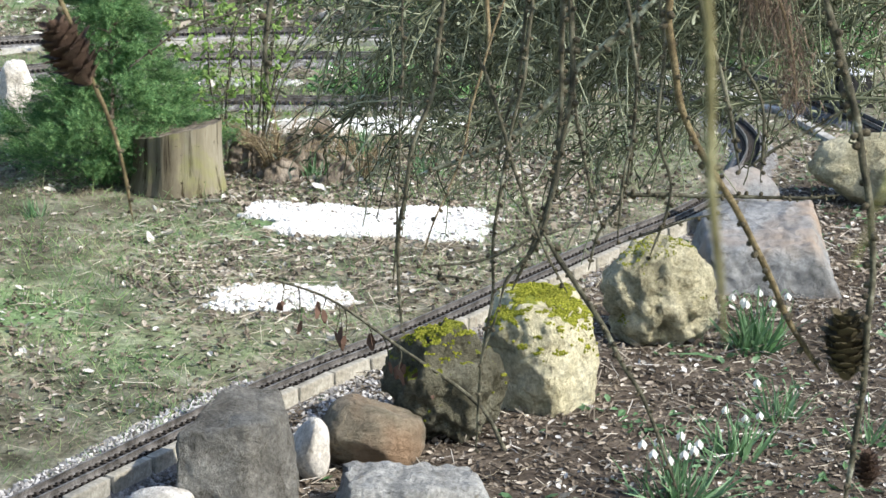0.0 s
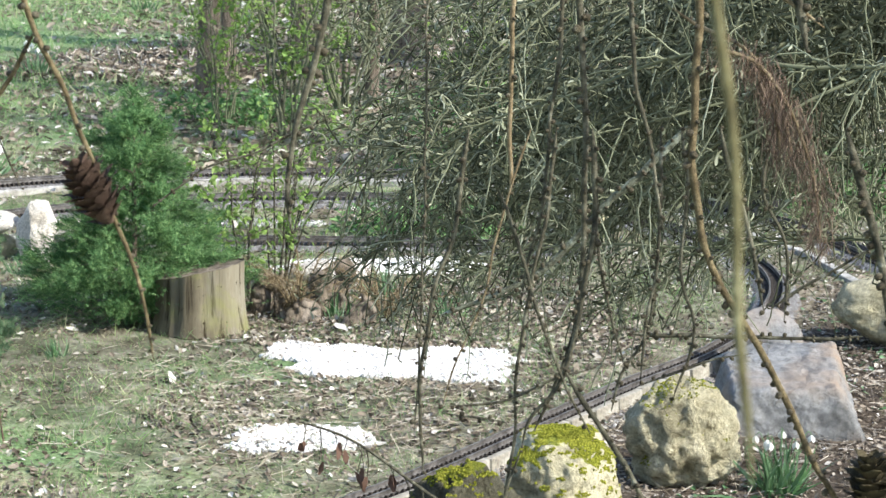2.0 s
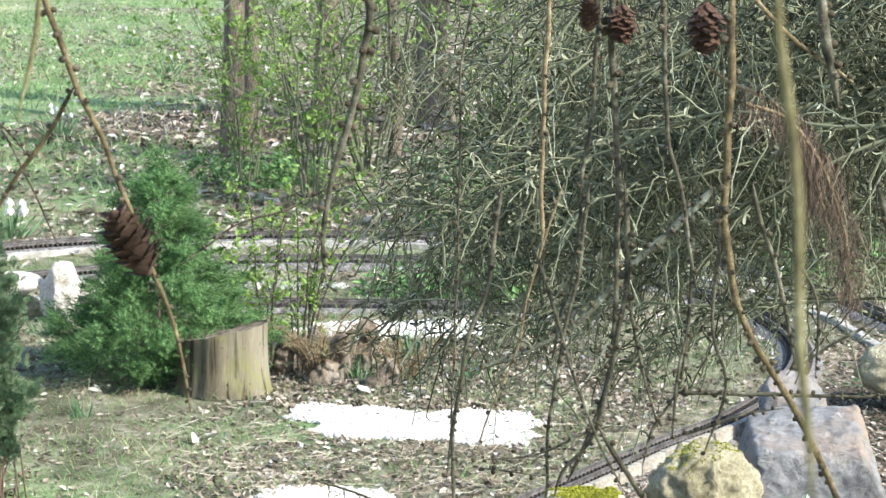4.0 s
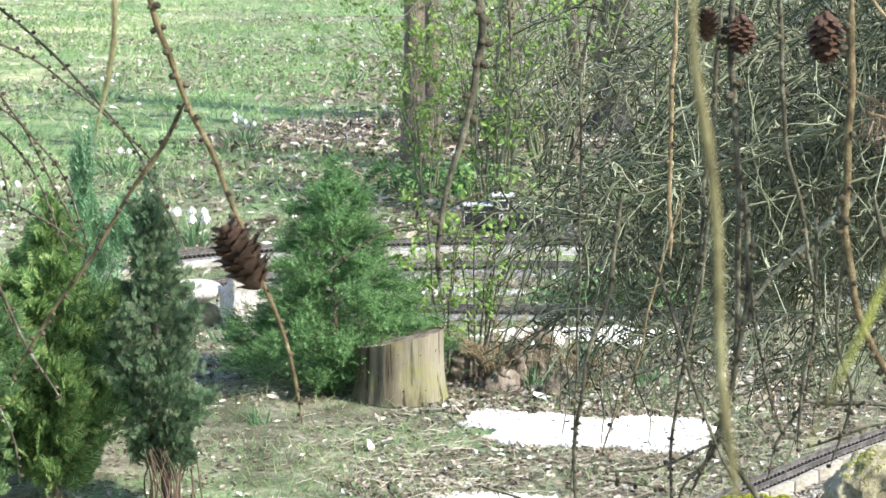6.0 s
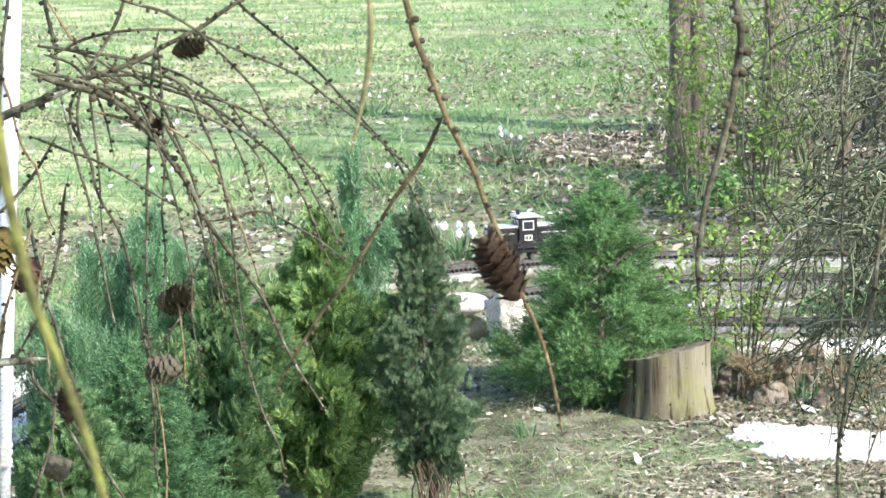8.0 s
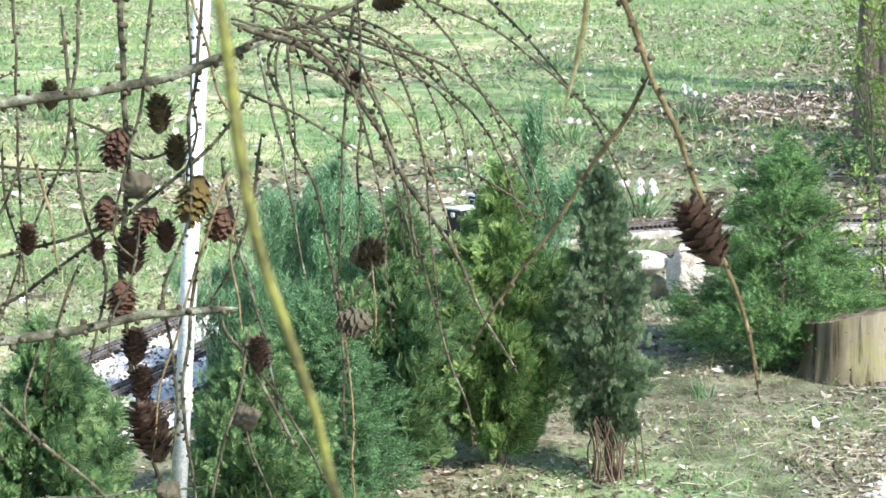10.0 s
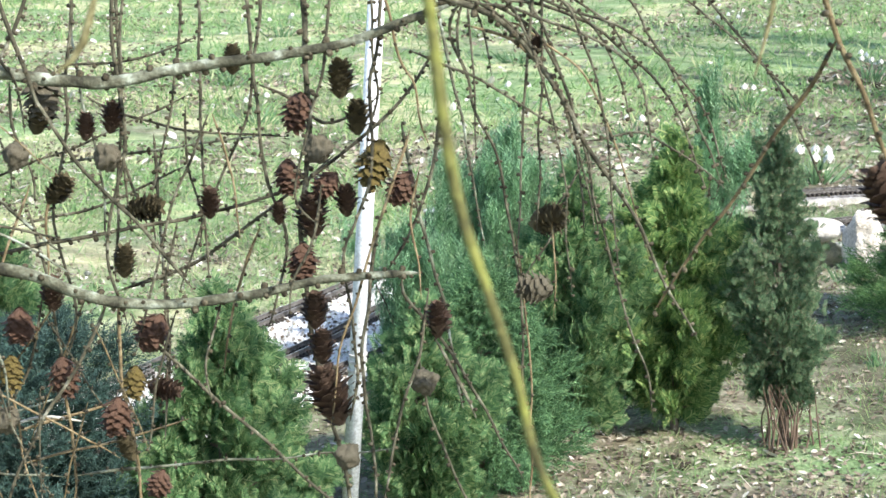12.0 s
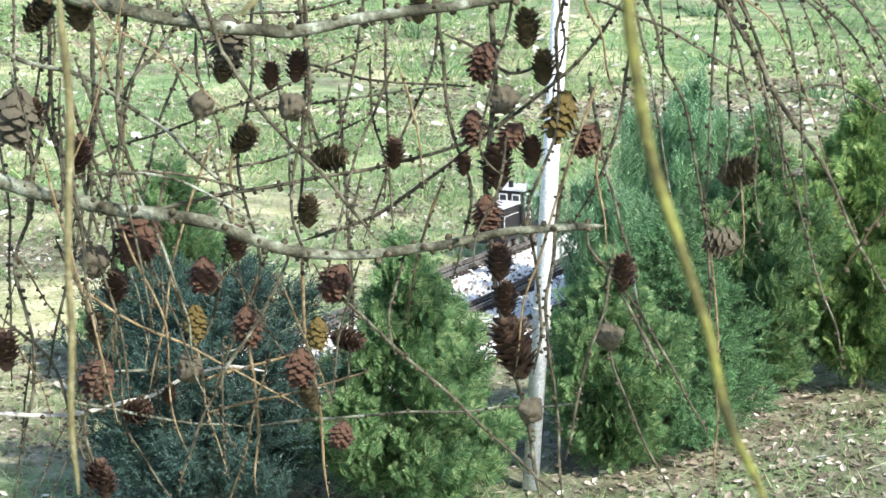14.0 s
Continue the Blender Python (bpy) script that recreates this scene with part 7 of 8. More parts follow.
def cover():
    p = clear(wedge(120000, 4.3, 10.4))
    bed = in_bed(p) & (p[:, 1] < 8.2)
    lawn = patchy(p[~bed], 1.3, -0.2)
    blades("grass", lawn, rng.uniform(0.014, 0.038, len(lawn)), M["grass"], "short patchy lawn grass before the railway", 0.75, 1.0)
    q = clear(wedge(30000, 7.5, 13.5))
    q = q[(q[:, 1] > 10.8) | (q[:, 0] < -1.3)]
    q = patchy(q, 0.9, -0.15)
    blades("grass", q, rng.uniform(0.03, 0.06, len(q)), M["grass"], "thin grass behind the railway", 0.9)
    q = wedge(110000, 12.0, 42.0, 0.5)
    q = patchy(q[(q[:, 0] < 0.02 * q[:, 1] + rng.normal(0, 0.5, len(q)))], 0.5, -0.22)
    blades("grass", q, rng.uniform(0.03, 0.075, len(q)) * (1 + q[:, 1] / 60), M["grass"], "fresh green lawn behind the railway", 1.6, 0.9)
    q = clear(wedge(120000, 8.5, 26.0, 0.6))
    q = q[(q[:, 0] < -0.9) | ((q[:, 1] > 12.0) & (q[:, 0] < 0.02 * q[:, 1] - 0.2))]
    q = patchy(patchy(q, 2.4, 0.08, 21.0), 0.6, -0.12, 4.0)
    blades("grass", q, rng.uniform(0.05, 0.11, len(q)), M["grass"], "taller clumps of fresh grass in the lawn", 0.9, 0.8)
    q = clear(wedge(70000, 4.3, 11.5))
    q = patchy(q, 2.2, -0.16, 5.0)
    flakes("dead_leaves", q, rng.uniform(0.007, 0.022, len(q)), M["litter"], "brown dead leaves scattered over the ground")
    q = patchy(wedge(75000, 10.8, 30.0, 0.6), 0.45, -0.05, 9.0)
    flakes("dead_leaves", q, rng.uniform(0.015, 0.045, len(q)), M["litter"], "drifts of dead leaves on the far lawn")
    q = wedge(26000, 10.6, 22.0, 0.6)
    q = q[q[:, 0] > 0.012 * q[:, 1] - 0.55 + rng.normal(0, 0.25, len(q)) - 0.05 * (q[:, 1] - 14).clip(0)]
    flakes("dead_leaves", q, rng.uniform(0.03, 0.07, len(q)), M["litter"], "leaf litter under the shrubs")
    q = clear(wedge(34000, 4.3, 11.0))
    q = patchy(q, 1.7, -0.1, 7.0)
    sticks("dry_stems", q, rng.uniform(0.010, 0.045, len(q)) * rng.uniform(0.5, 1.3, len(q)), M["straw"], "dry straw and fallen stems on the ground", 0.012)
    q = clear(wedge(60000, 4.4, 10.5))
    q = patchy(q[~in_bed(q)], 2.6, 0.16, 12.0)
    blades("grass", q, rng.uniform(0.03, 0.065, len(q)), M["grass"], "taller tufts of fresh grass in the lawn", 0.6, 0.7)
    q = clear(wedge(60000, 4.3, 8.4))
    q = q[in_bed(q)]
    flakes("bed_litter", q, rng.uniform(0.006, 0.017, len(q)), M["litter"], "fine dark leaf mould and twigs in the planting bed", 0.7)
    q = clear(wedge(16000, 4.3, 8.0))
    q = q[in_bed(q)]
    sticks("bed_twigs", q, rng.uniform(0.01, 0.06, len(q)), M["litter"], "fine dead twigs in the planting bed", 0.02, 0.3)
    q = clear(wedge(9000, 4.3, 8.0))
    q = patchy(q[in_bed(q)], 3.0, 0.1, 15.0)
    flakes("weeds", q, rng.uniform(0.012, 0.026, len(q)), M["snowdrop_leaf"], "low green weeds in the planting bed", 0.6)
    q = np.concatenate([blob(7000, 0.75, 7.7, 0.75, 0.75, 0.0), blob(1700, 0.45, 6.55, 0.8, 0.5, 0.3), blob(850, -0.8, 5.75, 0.5, 0.7, 0.0)])
    q = clear(q)
    flakes("leaf_drift", q, rng.uniform(0.008, 0.026, len(q)), M["litter"], "drifts of dead leaves under larch and conifers", 0.8)
    q = clear(np.concatenate([blob(1300, 0.55, 6.7, 0.85, 0.9, 0.2), blob(700, 0.35, 6.3, 0.9, 0.9, 0.2)]))
    sticks("leaf_stalks", q, rng.uniform(0.02, 0.075, len(q)), M["straw"], "fallen dry stalks under the larch", 0.012, 0.3)
    q = clear(wedge(430, 4.4, 12.0))
    flakes("pale_leaves", q, rng.uniform(0.02, 0.05, len(q)), M["bleached"], "bleached pale leaves lying on the lawn", 0.4)
    q = wedge(1700, 9.5, 32.0, 0.6)
    flakes("pale_leaves", q, rng.uniform(0.03, 0.065, len(q)), M["bleached"], "bleached pale leaves on the far lawn", 0.5)
    q = blob(2200, -0.30, 15.2, 0.85, 0.6, 0.0)
    sticks("brush_pile", q, rng.uniform(0.06, 0.32, len(q)), M["litter"], "heap of brown brushwood and dead stems", 0.016, 0.18)
    q = blob(2200, -0.2, 15.0, 1.1, 0.9, 0.0)
    flakes("brush_leaves", q, rng.uniform(0.03, 0.08, len(q)), M["litter"], "brown leaves round the brushwood heap", 0.8)


cover()


# flowers, shrubs and trees
def clump(name, at, h, n, label, flowers=0, petal=0.02, spread=0.04):
    base = tagged(new(name), label, "flowers", "spring flowers")
    base.matrix_world = pose(at[0], at[1], height_at(*at))
    p = np.column_stack([rng.normal(0, spread * 0.5, (n, 2)), np.zeros(n)])
    ax = np.column_stack([p[:, :2] * 14 + rng.normal(0, 0.32, (n, 2)), np.ones(n)])
    v, f = scatter(BLADE_V * np.array([1.1, 1, 1.3]), BLADE_F, p, ax, np.column_stack([-p[:, :2], np.full(n, 0.01)]) + directions(n, 0.8) * 0.2, rng.uniform(0.6, 1.05, n) * h)
    part_mesh("leaves", mesh_of("leaves", v, f, M["snowdrop_leaf"]), base)
    for k in range(flowers):
        a = rng.uniform(0, 6.28)
        top = Vector((math.cos(a), math.sin(a), 0)) * rng.uniform(0.3, 1.2) * spread + Vector((0, 0, h * rng.uniform(0.95, 1.25)))
        bow = top + Vector((math.cos(a) * 0.012, math.sin(a) * 0.012, -0.006))
        c = spline([(top.x * 0.3, top.y * 0.3, 0), tuple(top * 0.62), tuple(top), tuple(bow)], 5)
        v, f = tube(c, np.full(len(c), 0.0012), 5)
        stem = part_mesh("stem", mesh_of("stem", v, f, M["snowdrop_leaf"], True), base)
        pet = np.array([(-0.05, 0, 0), (0.05, 0, 0), (0.32, 0.55, 0.12), (-0.32, 0.55, 0.12), (0.06, 1, 0.05), (-0.06, 1, 0.05)])
        m = 5
        ang = np.linspace(0, 6.28, m, endpoint=False)
        pp = np.tile(np.array(bow), (m, 1))
        ax = np.stack([np.cos(ang) * 0.45, np.sin(ang) * 0.45, np.full(m, -0.9)], 1)
        v, f = scatter(pet, BLADE_F, pp, ax, np.stack([np.cos(ang), np.sin(ang), np.full(m, 0.3)], 1), np.full(m, petal))
        part_mesh("blossom", mesh_of("blossom", v, f, M["petal"]), stem, "white drooping blossom")
    return base


clump("snowdrops", (0.955, 4.60), 0.105, 70, "clump of snowdrops with white bells in the bed", 9, 0.020, 0.07)
clump("snowdrops", (1.12, 4.86), 0.10, 46, "clump of snowdrop leaves with a few bells", 3, 0.018, 0.05)
clump("snowdrops", (1.285, 5.12), 0.09, 50, "low tuft of snowdrop leaves", 1, 0.018, 0.06)
clump("snowdrops", (1.365, 5.70), 0.13, 80, "upright clump of snowdrops beside a boulder", 8, 0.02, 0.06)
clump("snowdrops", (1.44, 4.95), 0.08, 26, "small tuft of snowdrop leaves", 1, 0.018, 0.04)
clump("snowdrops", (1.6, 5.05), 0.09, 30, "small tuft of snowdrop leaves", 0)
clump("leaf_tuft", (0.60, 8.05), 0.11, 40, "tuft of green strap leaves behind the gravel", 0)
clump("leaf_tuft", (0.42, 7.72), 0.10, 40, "tuft of green strap leaves among dry stems", 0)
clump("leaf_tuft", (0.78, 7.75), 0.10, 34, "tuft of green strap leaves under the larch", 0)
clump("leaf_tuft", (-0.60, 8.45), 0.10, 30, "grassy tuft by an upright stone", 0)
clump("leaf_tuft", (-0.42, 7.2), 0.07, 26, "low grassy tuft beside a conifer", 0)
clump("snowdrops", (-0.90, 10.72), 0.14, 60, "clump of white flowers behind the kerb", 7, 0.045, 0.07)
clump("snowdrops", (-0.94, 14.6), 0.17, 60, "clump of flowers in the far lawn", 5, 0.035, 0.10)
for spot in ((-3.9, 12.3), (-2.65, 13.0), (-3.2, 15.5), (-2.1, 17.5), (-0.4, 19.0), (-1.9, 11.9), (-4.6, 14.0), (-0.8, 22.0), (-5.2, 17.0), (-1.5, 13.2), (0.35, 18.0)):
    clump("snowdrops", spot, 0.15, 34, "scattered clump of white spring flowers in the lawn", 3, 0.032, 0.09)


def shrub(name, at, h, stems, label, leaves, reach=0.5, mat="twig", thick=0.006, leaf=0.02, seed=1, lean=(0, 0)):
    r = np.random.default_rng(seed)
    base = tagged(new(name), label, "shrub", "shrubs")
    base.matrix_world = pose(at[0], at[1], -0.02)
    spots = []
    for k in range(stems):
        a = r.uniform(0, 6.28)
        out = np.array([math.cos(a) + lean[0], math.sin(a) + lean[1], 0]) * r.uniform(0.3, 1) * reach
        hh = h * r.uniform(0.6, 1.05)
        q, d = even([(0.03 * math.cos(a), 0.03 * math.sin(a), 0), out * 0.35 + [0, 0, hh * 0.5], out * 0.75 + [0, 0, hh * 0.85], out * 1.15 + [0, 0, hh]], h / 30, 12)
        q = q + np.array([noise.noise_vector(Vector(p) * 6 + Vector((k, 0, 0))) for p in q]) * h * 0.02
        lots = [tube(q, np.linspace(thick, thick * 0.25, len(q)), 6)]
        for j in range(5, len(q), 1):
            ln = h * r.uniform(0.05, 0.22)
            s = r.normal(size=3) * [1, 1, 0.5] + [0, 0, 0.35]
            s /= np.linalg.norm(s)
            c = spline([q[j], q[j] + s * ln * 0.5, q[j] + s * ln + [0, 0, 0.02 * h]], 4)
            lots.append(tube(c, np.linspace(thick * 0.3, thick * 0.15, len(c)), 4))
            spots += [c[-1], c[-3]]
        v, f = joined(lots)
        part_mesh("stem", mesh_of("stem", v, f, M[mat], True), base)
    spots = np.array(spots)
    if leaves:
        k = r.integers(0, len(spots), leaves)
        p = spots[k] + r.normal(size=(leaves, 3)) * leaf * 0.6
        v, f = scatter(LEAF_V, LEAF_F, p, directions(leaves), directions(leaves), r.uniform(0.6, 1.3, leaves) * leaf)
        part_mesh("leaves", mesh_of("leaves", v, f, M["bud"]), base, "fresh bright green young leaves")
    return base


shrub("leafing_shrub", (0.24, 8.15), 0.62, 9, "thin shrub with fresh leaf buds beside the spruce", 420, 0.38, leaf=0.02, thick=0.004, seed=3)
shrub("leafing_shrub", (0.12, 8.0), 0.66, 6, "shoots with fresh leaves growing through the spruce", 620, 0.3, leaf=0.02, thick=0.004, seed=4, lean=(-0.3, -0.2))
shrub("leafing_shrub", (0.42, 11.7), 1.5, 14, "tall leafing shrub behind the railway", 1500, 0.85, leaf=0.026, mat="grey_twig", thick=0.0077, seed=5)
shrub("leafing_shrub", (1.25, 11.5), 1.5, 14, "tall leafing shrub behind the railway curve", 1200, 0.9, leaf=0.026, mat="grey_twig", thick=0.0077, seed=6)
shrub("leafing_shrub", (2.3, 10.9), 1.4, 12, "tangled shrub beyond the railway curve", 1200, 0.8, leaf=0.026, mat="grey_twig", thick=0.0077, seed=7)
shrub("leafing_shrub", (0.75, 13.0), 1.7, 14, "bare thicket with a few green leaves", 800, 1.0, leaf=0.026, mat="grey_twig", thick=0.0084, seed=8)
shrub("leafing_shrub", (0.12, 12.3), 1.2, 9, "thin shrub with small buds before a tree trunk", 1200, 0.6, leaf=0.024, mat="grey_twig", thick=0.0049, seed=15)
shrub("thicket", (1.8, 13.5), 1.8, 16, "bare grey thicket under the trees", 150, 1.0, leaf=0.035, mat="grey_twig", thick=0.0098, seed=9)
shrub("thicket", (3.2, 12.8), 1.8, 16, "bare grey thicket beyond the railway", 120, 1.0, leaf=0.035, mat="grey_twig", thick=0.0098, seed=10)
shrub("thicket", (1.1, 16.0), 1.8, 14, "bare grey thicket at the lawn's edge", 150, 1.1, leaf=0.04, mat="grey_twig", thick=0.0098, seed=11)
shrub("dry_stalks", (0.30, 7.72), 0.2, 26, "broken dry stalks beside the stump", 0, 0.22, "straw_twig", 0.004, seed=12)
shrub("dry_stalks", (0.56, 7.72), 0.17, 24, "broken dry stalks behind the gravel", 0, 0.25, "straw_twig", 0.003, seed=13)


def trunk(at, r, h, label, seed):
    base = tagged(new("tree"), label, "tree", "trees at the lawn's edge")
    base.matrix_world = pose(at[0], at[1], -0.05)
    n, seg = 18, 18
    c = np.array([(0.05 * noise.noise((seed, k * 0.3, 0)) * k * 0.3, 0.05 * noise.noise((seed, 0, k * 0.3)) * k * 0.3, h * k / n) for k in range(n + 1)])
    v, f = tube(c, [r * (1 + 0.55 * math.exp(-k * 1.1)) * (1 - 0.4 * k / n) for k in range(n + 1)], seg)
    v = v + np.array([noise.noise_vector(Vector((p[0] * 14, p[1] * 14, p[2] * 2.5 + seed))) for p in v]) * r * 0.13
    part_mesh("trunk", mesh_of("trunk", v, f, M["bark"], True), base)
    for k in range(7):
        a = k * 2.4 + seed
        z = h * (0.35 + 0.09 * k)
        pts = spline([(0, 0, z), (math.cos(a) * 0.4, math.sin(a) * 0.4, z + 0.3), (math.cos(a) * 1.1, math.sin(a) * 1.1, z + 0.8)], 6)
        v, f = tube(pts, np.linspace(r * 0.3, r * 0.06, len(pts)), 8)
        part_mesh("limb", mesh_of("limb", v, f, M["bark"], True), base)


trunk((0.06, 13.5), 0.06, 4.5, "rough-barked tree trunk at the edge of the lawn", 1)
trunk((0.16, 14.6), 0.045, 4.5, "slender grey tree trunk behind a thicker one", 2)
trunk((0.62, 14.9), 0.07, 4.5, "grey tree trunk among bare shrubs", 3)
trunk((1.3, 15.5), 0.10, 5, "grey tree trunk in the thicket", 4)
trunk((2.4, 14.5), 0.10, 5, "dark tree trunk beyond the railway curve", 5)
trunk((0.9, 13.2), 0.03, 3.5, "young slender tree in the thicket", 6)
trunk((3.4, 14.0), 0.12, 5, "dark tree trunk far in the thicket", 7)



def splinter(at, w, h, lean, turn, label, seed):
    """A jagged upright piece of rotten wood."""
    r = random.Random(seed)
    pts = []
    for k in range(7):
        a = k * 0.9 + r.uniform(-0.2, 0.2)
        pts.append((w * 0.5 * math.cos(a), w * 0.4 * math.sin(a), -0.03))
        pts.append((w * 0.42 * math.cos(a) * r.uniform(0.6, 1), w * 0.32 * math.sin(a), h * r.uniform(0.55, 1.0)))
    ob = tagged(cut_rock("log_piece", pts, M["log"], label, seed, 0.02, 0.003), category="wood", group="rotten wood")
    ob.matrix_world = pose(at[0], at[1], -0.01, lean[0], lean[1], turn)


splinter((0.185, 7.80), 0.106, 0.144, (5, 8), 10, "split rotten log end beside the stump", 61)
splinter((0.235, 7.72), 0.064, 0.156, (-12, 14), 40, "splintered orange-brown wood beside the stump", 62)
splinter((0.36, 7.76), 0.128, 0.168, (8, -6), 70, "upright rotten wood stub with broken top", 63)
splinter((0.43, 7.86), 0.085, 0.180, (-5, 16), 20, "leaning piece of rotten wood", 64)
splinter((0.31, 7.66), 0.139, 0.072, (0, 0), 0, "low weathered root wood", 65)
splinter((0.48, 7.62), 0.106, 0.096, (10, 20), 30, "broken grey wood on the gravel's edge", 66)


def dry_leaf_sapling():
    base = tagged(new("sapling"), "thin sapling with a few withered brown leaves", "shrub")
    pts = [(0.66, 4.93, -0.01), (0.60, 4.95, 0.09), (0.44, 5.0, 0.20), (0.30, 5.05, 0.29), (0.17, 5.1, 0.325)]
    q, d = even(pts, 0.012)
    v, f = tube(q, np.linspace(0.005, 0.002, len(q)), 7)
    part_mesh("stem", mesh_of("stem", v, f, M["twig"], True), base)
    for k in range(15):
        j = int(len(q) * (0.38 + 0.58 * (k * 0.618 % 1)))
        p = q[j] + np.array([rng.normal(0, 0.012), rng.normal(0, 0.02), -rng.uniform(0.015, 0.075)])
        v, f = tube([q[j], (q[j] + p) / 2 + [0.004, 0, 0.004], p], [0.0015, 0.0012, 0.001], 5)
        tw = part_mesh("twig", mesh_of("twig", v, f, M["twig"], True), base)
        v, f = scatter(LEAF_V, LEAF_F, [p + np.array([0, 0, -0.015])], [(rng.normal(0, 0.4), rng.normal(0, 0.4), -1)], [directions(1)[0]], [rng.uniform(0.024, 0.04)])
        part_mesh("leaf", mesh_of("leaf", v, f, M["withered"]), tw, "curled brown leaf")


dry_leaf_sapling()


def ivy(at, rx, ry, h, n, label):
    """A low dark evergreen patch."""
    p = blob(n, at[0], at[1], rx, ry, 0.0)
    z = heights(p) + rng.random(len(p)) ** 1.5 * h
    v, f = scatter(LEAF_V, LEAF_F, np.column_stack([p, z]), directions(n, 0.4), np.array([0, -0.3, 1.0]) + directions(n) * 0.6, rng.uniform(0.02, 0.045, n))
    tagged(new("ivy", mesh_of("ivy", v, f, M["spruce"])), label, "ivy", kind="stuff")


ivy((0.22, 12.6), 0.4, 0.35, 0.14, 800, "low dark green ivy under the shrubs")
ivy((1.35, 10.95), 0.55, 0.35, 0.35, 2200, "dark green ivy beyond the railway curve")
ivy((0.9, 9.35), 0.35, 0.2, 0.10, 900, "low green plants between the tracks")
ivy((2.5, 9.9), 0.4, 0.5, 0.25, 1200, "dark evergreen plants beyond the railway curve")


# the train
M["black"] = surface("black_paint", [(0.3, (0.012, 0.012, 0.013)), (0.7, (0.035, 0.035, 0.037))], 40, 0.4, 0.2, 0.0005)
# roofs and hood tops: sunlight from above is put into this light grey
M["roof"] = surface("sunlit_roof_grey", [(0.3, (0.5, 0.51, 0.53)), (0.7, (0.66, 0.67, 0.69))], 30, 0.35, 0.2, 0.0005)
M["trim"] = surface("white_trim_paint", [(0.3, (0.62, 0.62, 0.6)), (0.7, (0.76, 0.76, 0.74))], 30, 0.5, 0.2, 0.0005)
M["glass"] = nodes_of("dark_window_glass")[0]
M["glass"].node_tree.nodes["Principled BSDF"].inputs["Base Color"].default_value = (0.03, 0.035, 0.04, 1)
M["glass"].node_tree.nodes["Principled BSDF"].inputs["Roughness"].default_value = 0.06


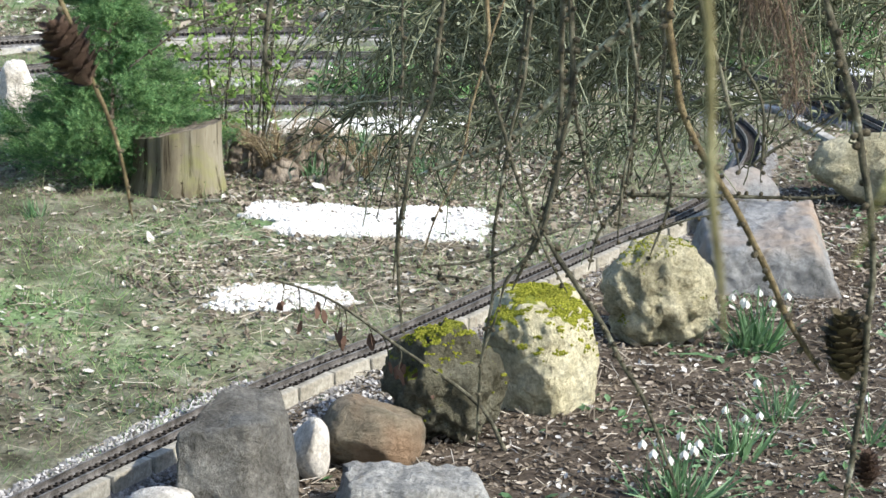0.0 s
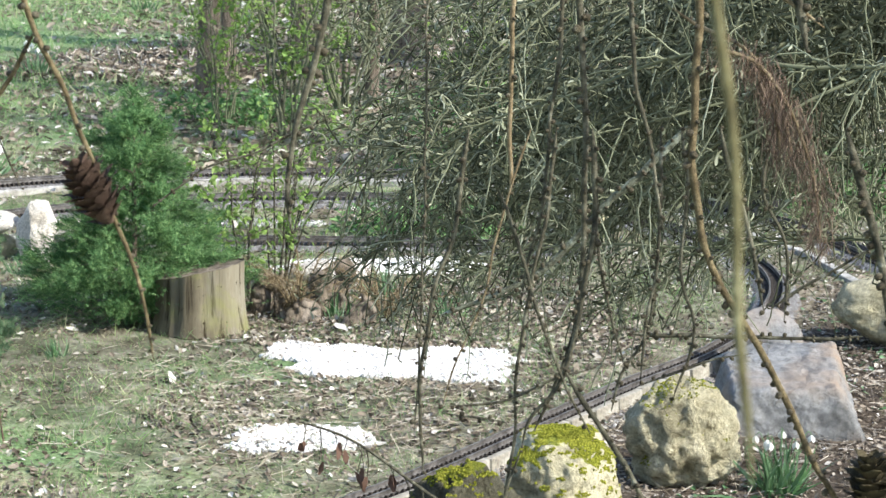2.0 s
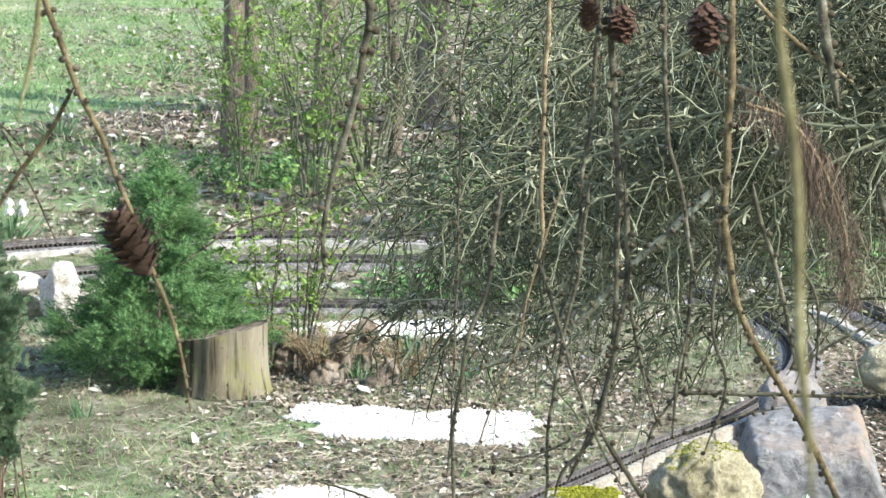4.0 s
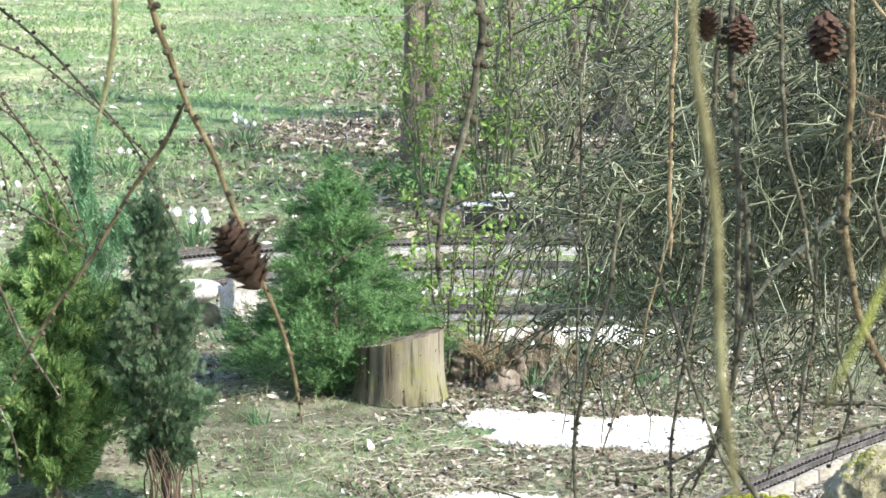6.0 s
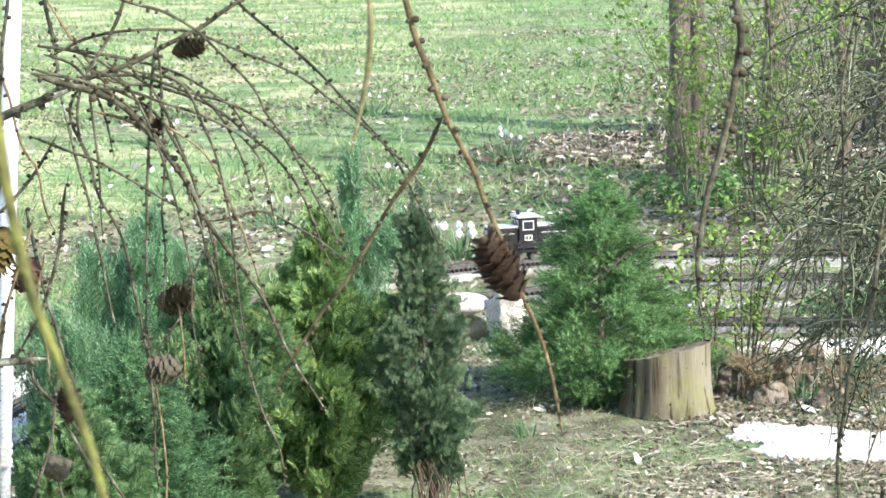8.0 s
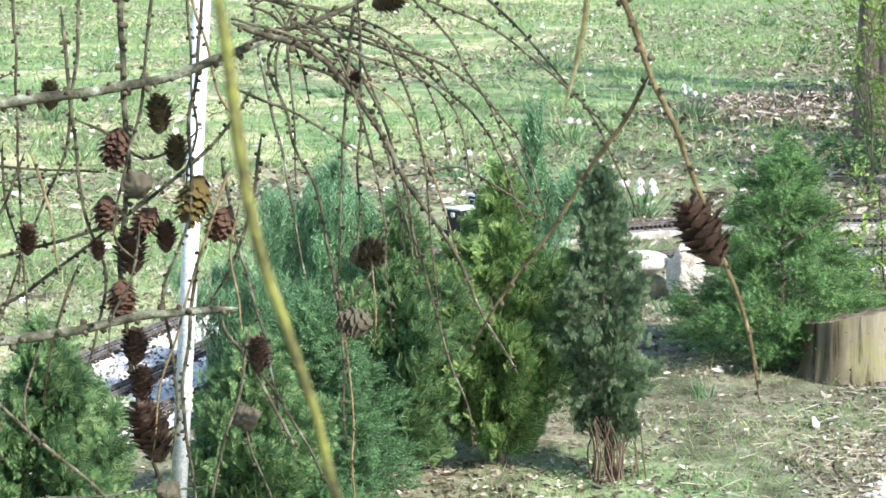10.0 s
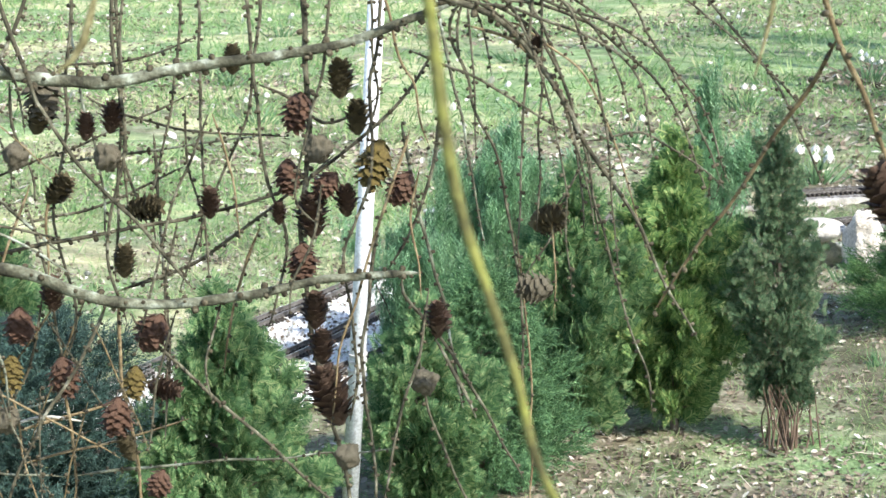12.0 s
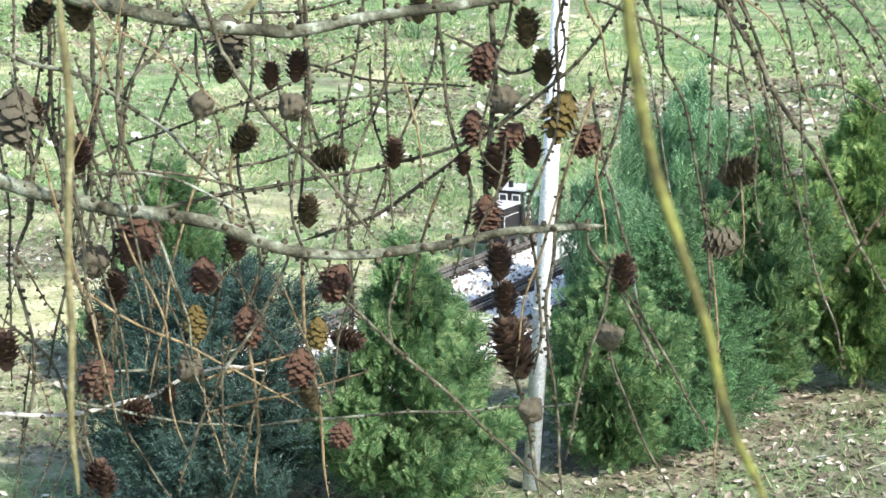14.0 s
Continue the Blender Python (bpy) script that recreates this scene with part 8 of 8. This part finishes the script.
def locomotive():
    """A small centre-cab engine, x forwards, standing on the rails at z = 0."""
    base = tagged(new("model_locomotive"), "small black model locomotive with a centre cab and roofs coloured as sunlit", "train")

    def block(name, x, y, z, sx, sy, sz, mat, label="", parent=base, bevel=0.003):
        bm = bmesh.new()
        box_bm(bm, Matrix(), sx, sy, sz, min(bevel, sx * 0.3, sy * 0.3, sz * 0.3))
        ob = part(name, bm, M[mat], parent, label)
        ob.matrix_local = pose(x, y, z)
        return ob

    block("chassis", 0, 0, 0.042, 0.34, 0.072, 0.022, "black")
    block("footplate", 0, 0, 0.056, 0.35, 0.095, 0.006, "black")
    for s in (-1, 1):
        hood = block("hood", s * 0.105, 0, 0.100, 0.125, 0.075, 0.082, "black", bevel=0.006)
        block("hood_cover", 0, 0, 0.044, 0.128, 0.080, 0.007, "roof", "hood cover in a sunlit grey", hood, 0.002)
        for k in range(4):
            block("louvre", -0.04 + 0.026 * k, -0.0385, 0.0, 0.016, 0.003, 0.045, "steel", "", hood, 0.001)
        block("headlight", s * 0.0645, 0, 0.022, 0.008, 0.018, 0.018, "trim", "pale headlight", hood, 0.003)
        block("buffer_beam", s * 0.172, 0, 0.040, 0.008, 0.095, 0.030, "black")
        block("coupling", s * 0.186, 0, 0.030, 0.024, 0.014, 0.008, "steel", "metal coupling")
        for y in (-0.04, 0.04):
            bm = bmesh.new()
            v, f = tube([(s * 0.165, y, 0.058), (s * 0.165, y, 0.115), (s * 0.06, y, 0.115)], [0.0014] * 3, 6)
            part_mesh("handrail", mesh_of("handrail", v, f, M["trim"]), base, "white handrail")
            bm.free()
    cab = block("cab", 0, 0, 0.118, 0.082, 0.092, 0.125, "black", bevel=0.004)
    block("cab_roof", 0, 0, 0.067, 0.098, 0.106, 0.010, "roof", "curved cab roof in a sunlit grey", cab, 0.004)
    block("exhaust", 0.03, 0.0, 0.082, 0.014, 0.014, 0.024, "black", "", cab, 0.003)
    for s in (-1, 1):
        frame_ = block("side_window", 0, s * 0.0465, 0.030, 0.050, 0.003, 0.040, "trim", "white-framed cab window", cab, 0.001)
        block("pane", 0, s * 0.0012, 0, 0.041, 0.002, 0.031, "glass", "dark window pane", frame_, 0.0005)
        plate = block("number_plate", 0.0, s * 0.0465, -0.022, 0.034, 0.003, 0.024, "trim", "white plate with dark bars", cab, 0.001)
        for k in (-1, 1):
            block("bar", 0.007 * k, s * 0.0018, 0, 0.009, 0.002, 0.013, "black", "", plate, 0.0005)
        for y in (-0.023, 0.023):
            fw = block("front_window", s * 0.0415, y, 0.034, 0.003, 0.030, 0.034, "trim", "white-framed front window", cab, 0.001)
            block("pane", s * 0.0012, 0, 0, 0.002, 0.023, 0.027, "glass", "dark window pane", fw, 0.0005)
    wheels = []
    for x in (-0.095, -0.03, 0.035, 0.10):
        ax = new("wheelset")
        ax.parent = base
        bm = bmesh.new()
        for y in (-0.0235, 0.0235):
            tube_bm(bm, pose(0, y, 0, 90, 0, 0), 0.0155, 0.0155, 0.006, 20)
            tube_bm(bm, pose(0, y * 0.88, 0, 90, 0, 0), 0.018, 0.018, 0.002, 20)
        tube_bm(bm, pose(0, 0, 0, 90, 0, 0), 0.003, 0.003, 0.05, 8)
        me = bpy.data.meshes.new("wheelset")
        bm.to_mesh(me)
        bm.free()
        me.materials.append(M["steel"])
        bpy.data.objects.remove(ax)
        ax = part_mesh("wheelset", me, base, "worn metal wheelset")
        ax.matrix_local = pose(x, 0, 0.0155)
        wheels.append((ax, x))
    return base, wheels


LOCO, WHEELS = locomotive()


def motions():
    """The train runs round the outer track; its wheels roll."""
    q, d = even(OUTER, 0.01)
    rows, roll = [], []
    for k in range(29):
        t = k * 0.5
        s = float(np.interp(t, (0.0, 2.0, 5.6, 8.2, 12.4, 13.0, 14.0), (1.40, 2.31, 4.27, 5.65, 8.02, 8.35, 8.73)))
        i = int(s / 0.01)
        rows.append((t, pose(q[i, 0], q[i, 1], RAIL_TOP, 0, 0, math.degrees(math.atan2(d[i, 1], d[i, 0])))))
    walk(LOCO, rows)
    for ax, x in WHEELS:
        roll = []
        for k in range(421):
            t = k / 30
            s = float(np.interp(t, (0.0, 2.0, 5.6, 8.2, 12.4, 13.0, 14.0), (1.40, 2.31, 4.27, 5.65, 8.02, 8.35, 8.73)))
            roll.append((t, pose(x, 0, 0.0155, 0, math.degrees((s - 1.40) / 0.0155), 0)))
        walk(ax, roll)


motions()
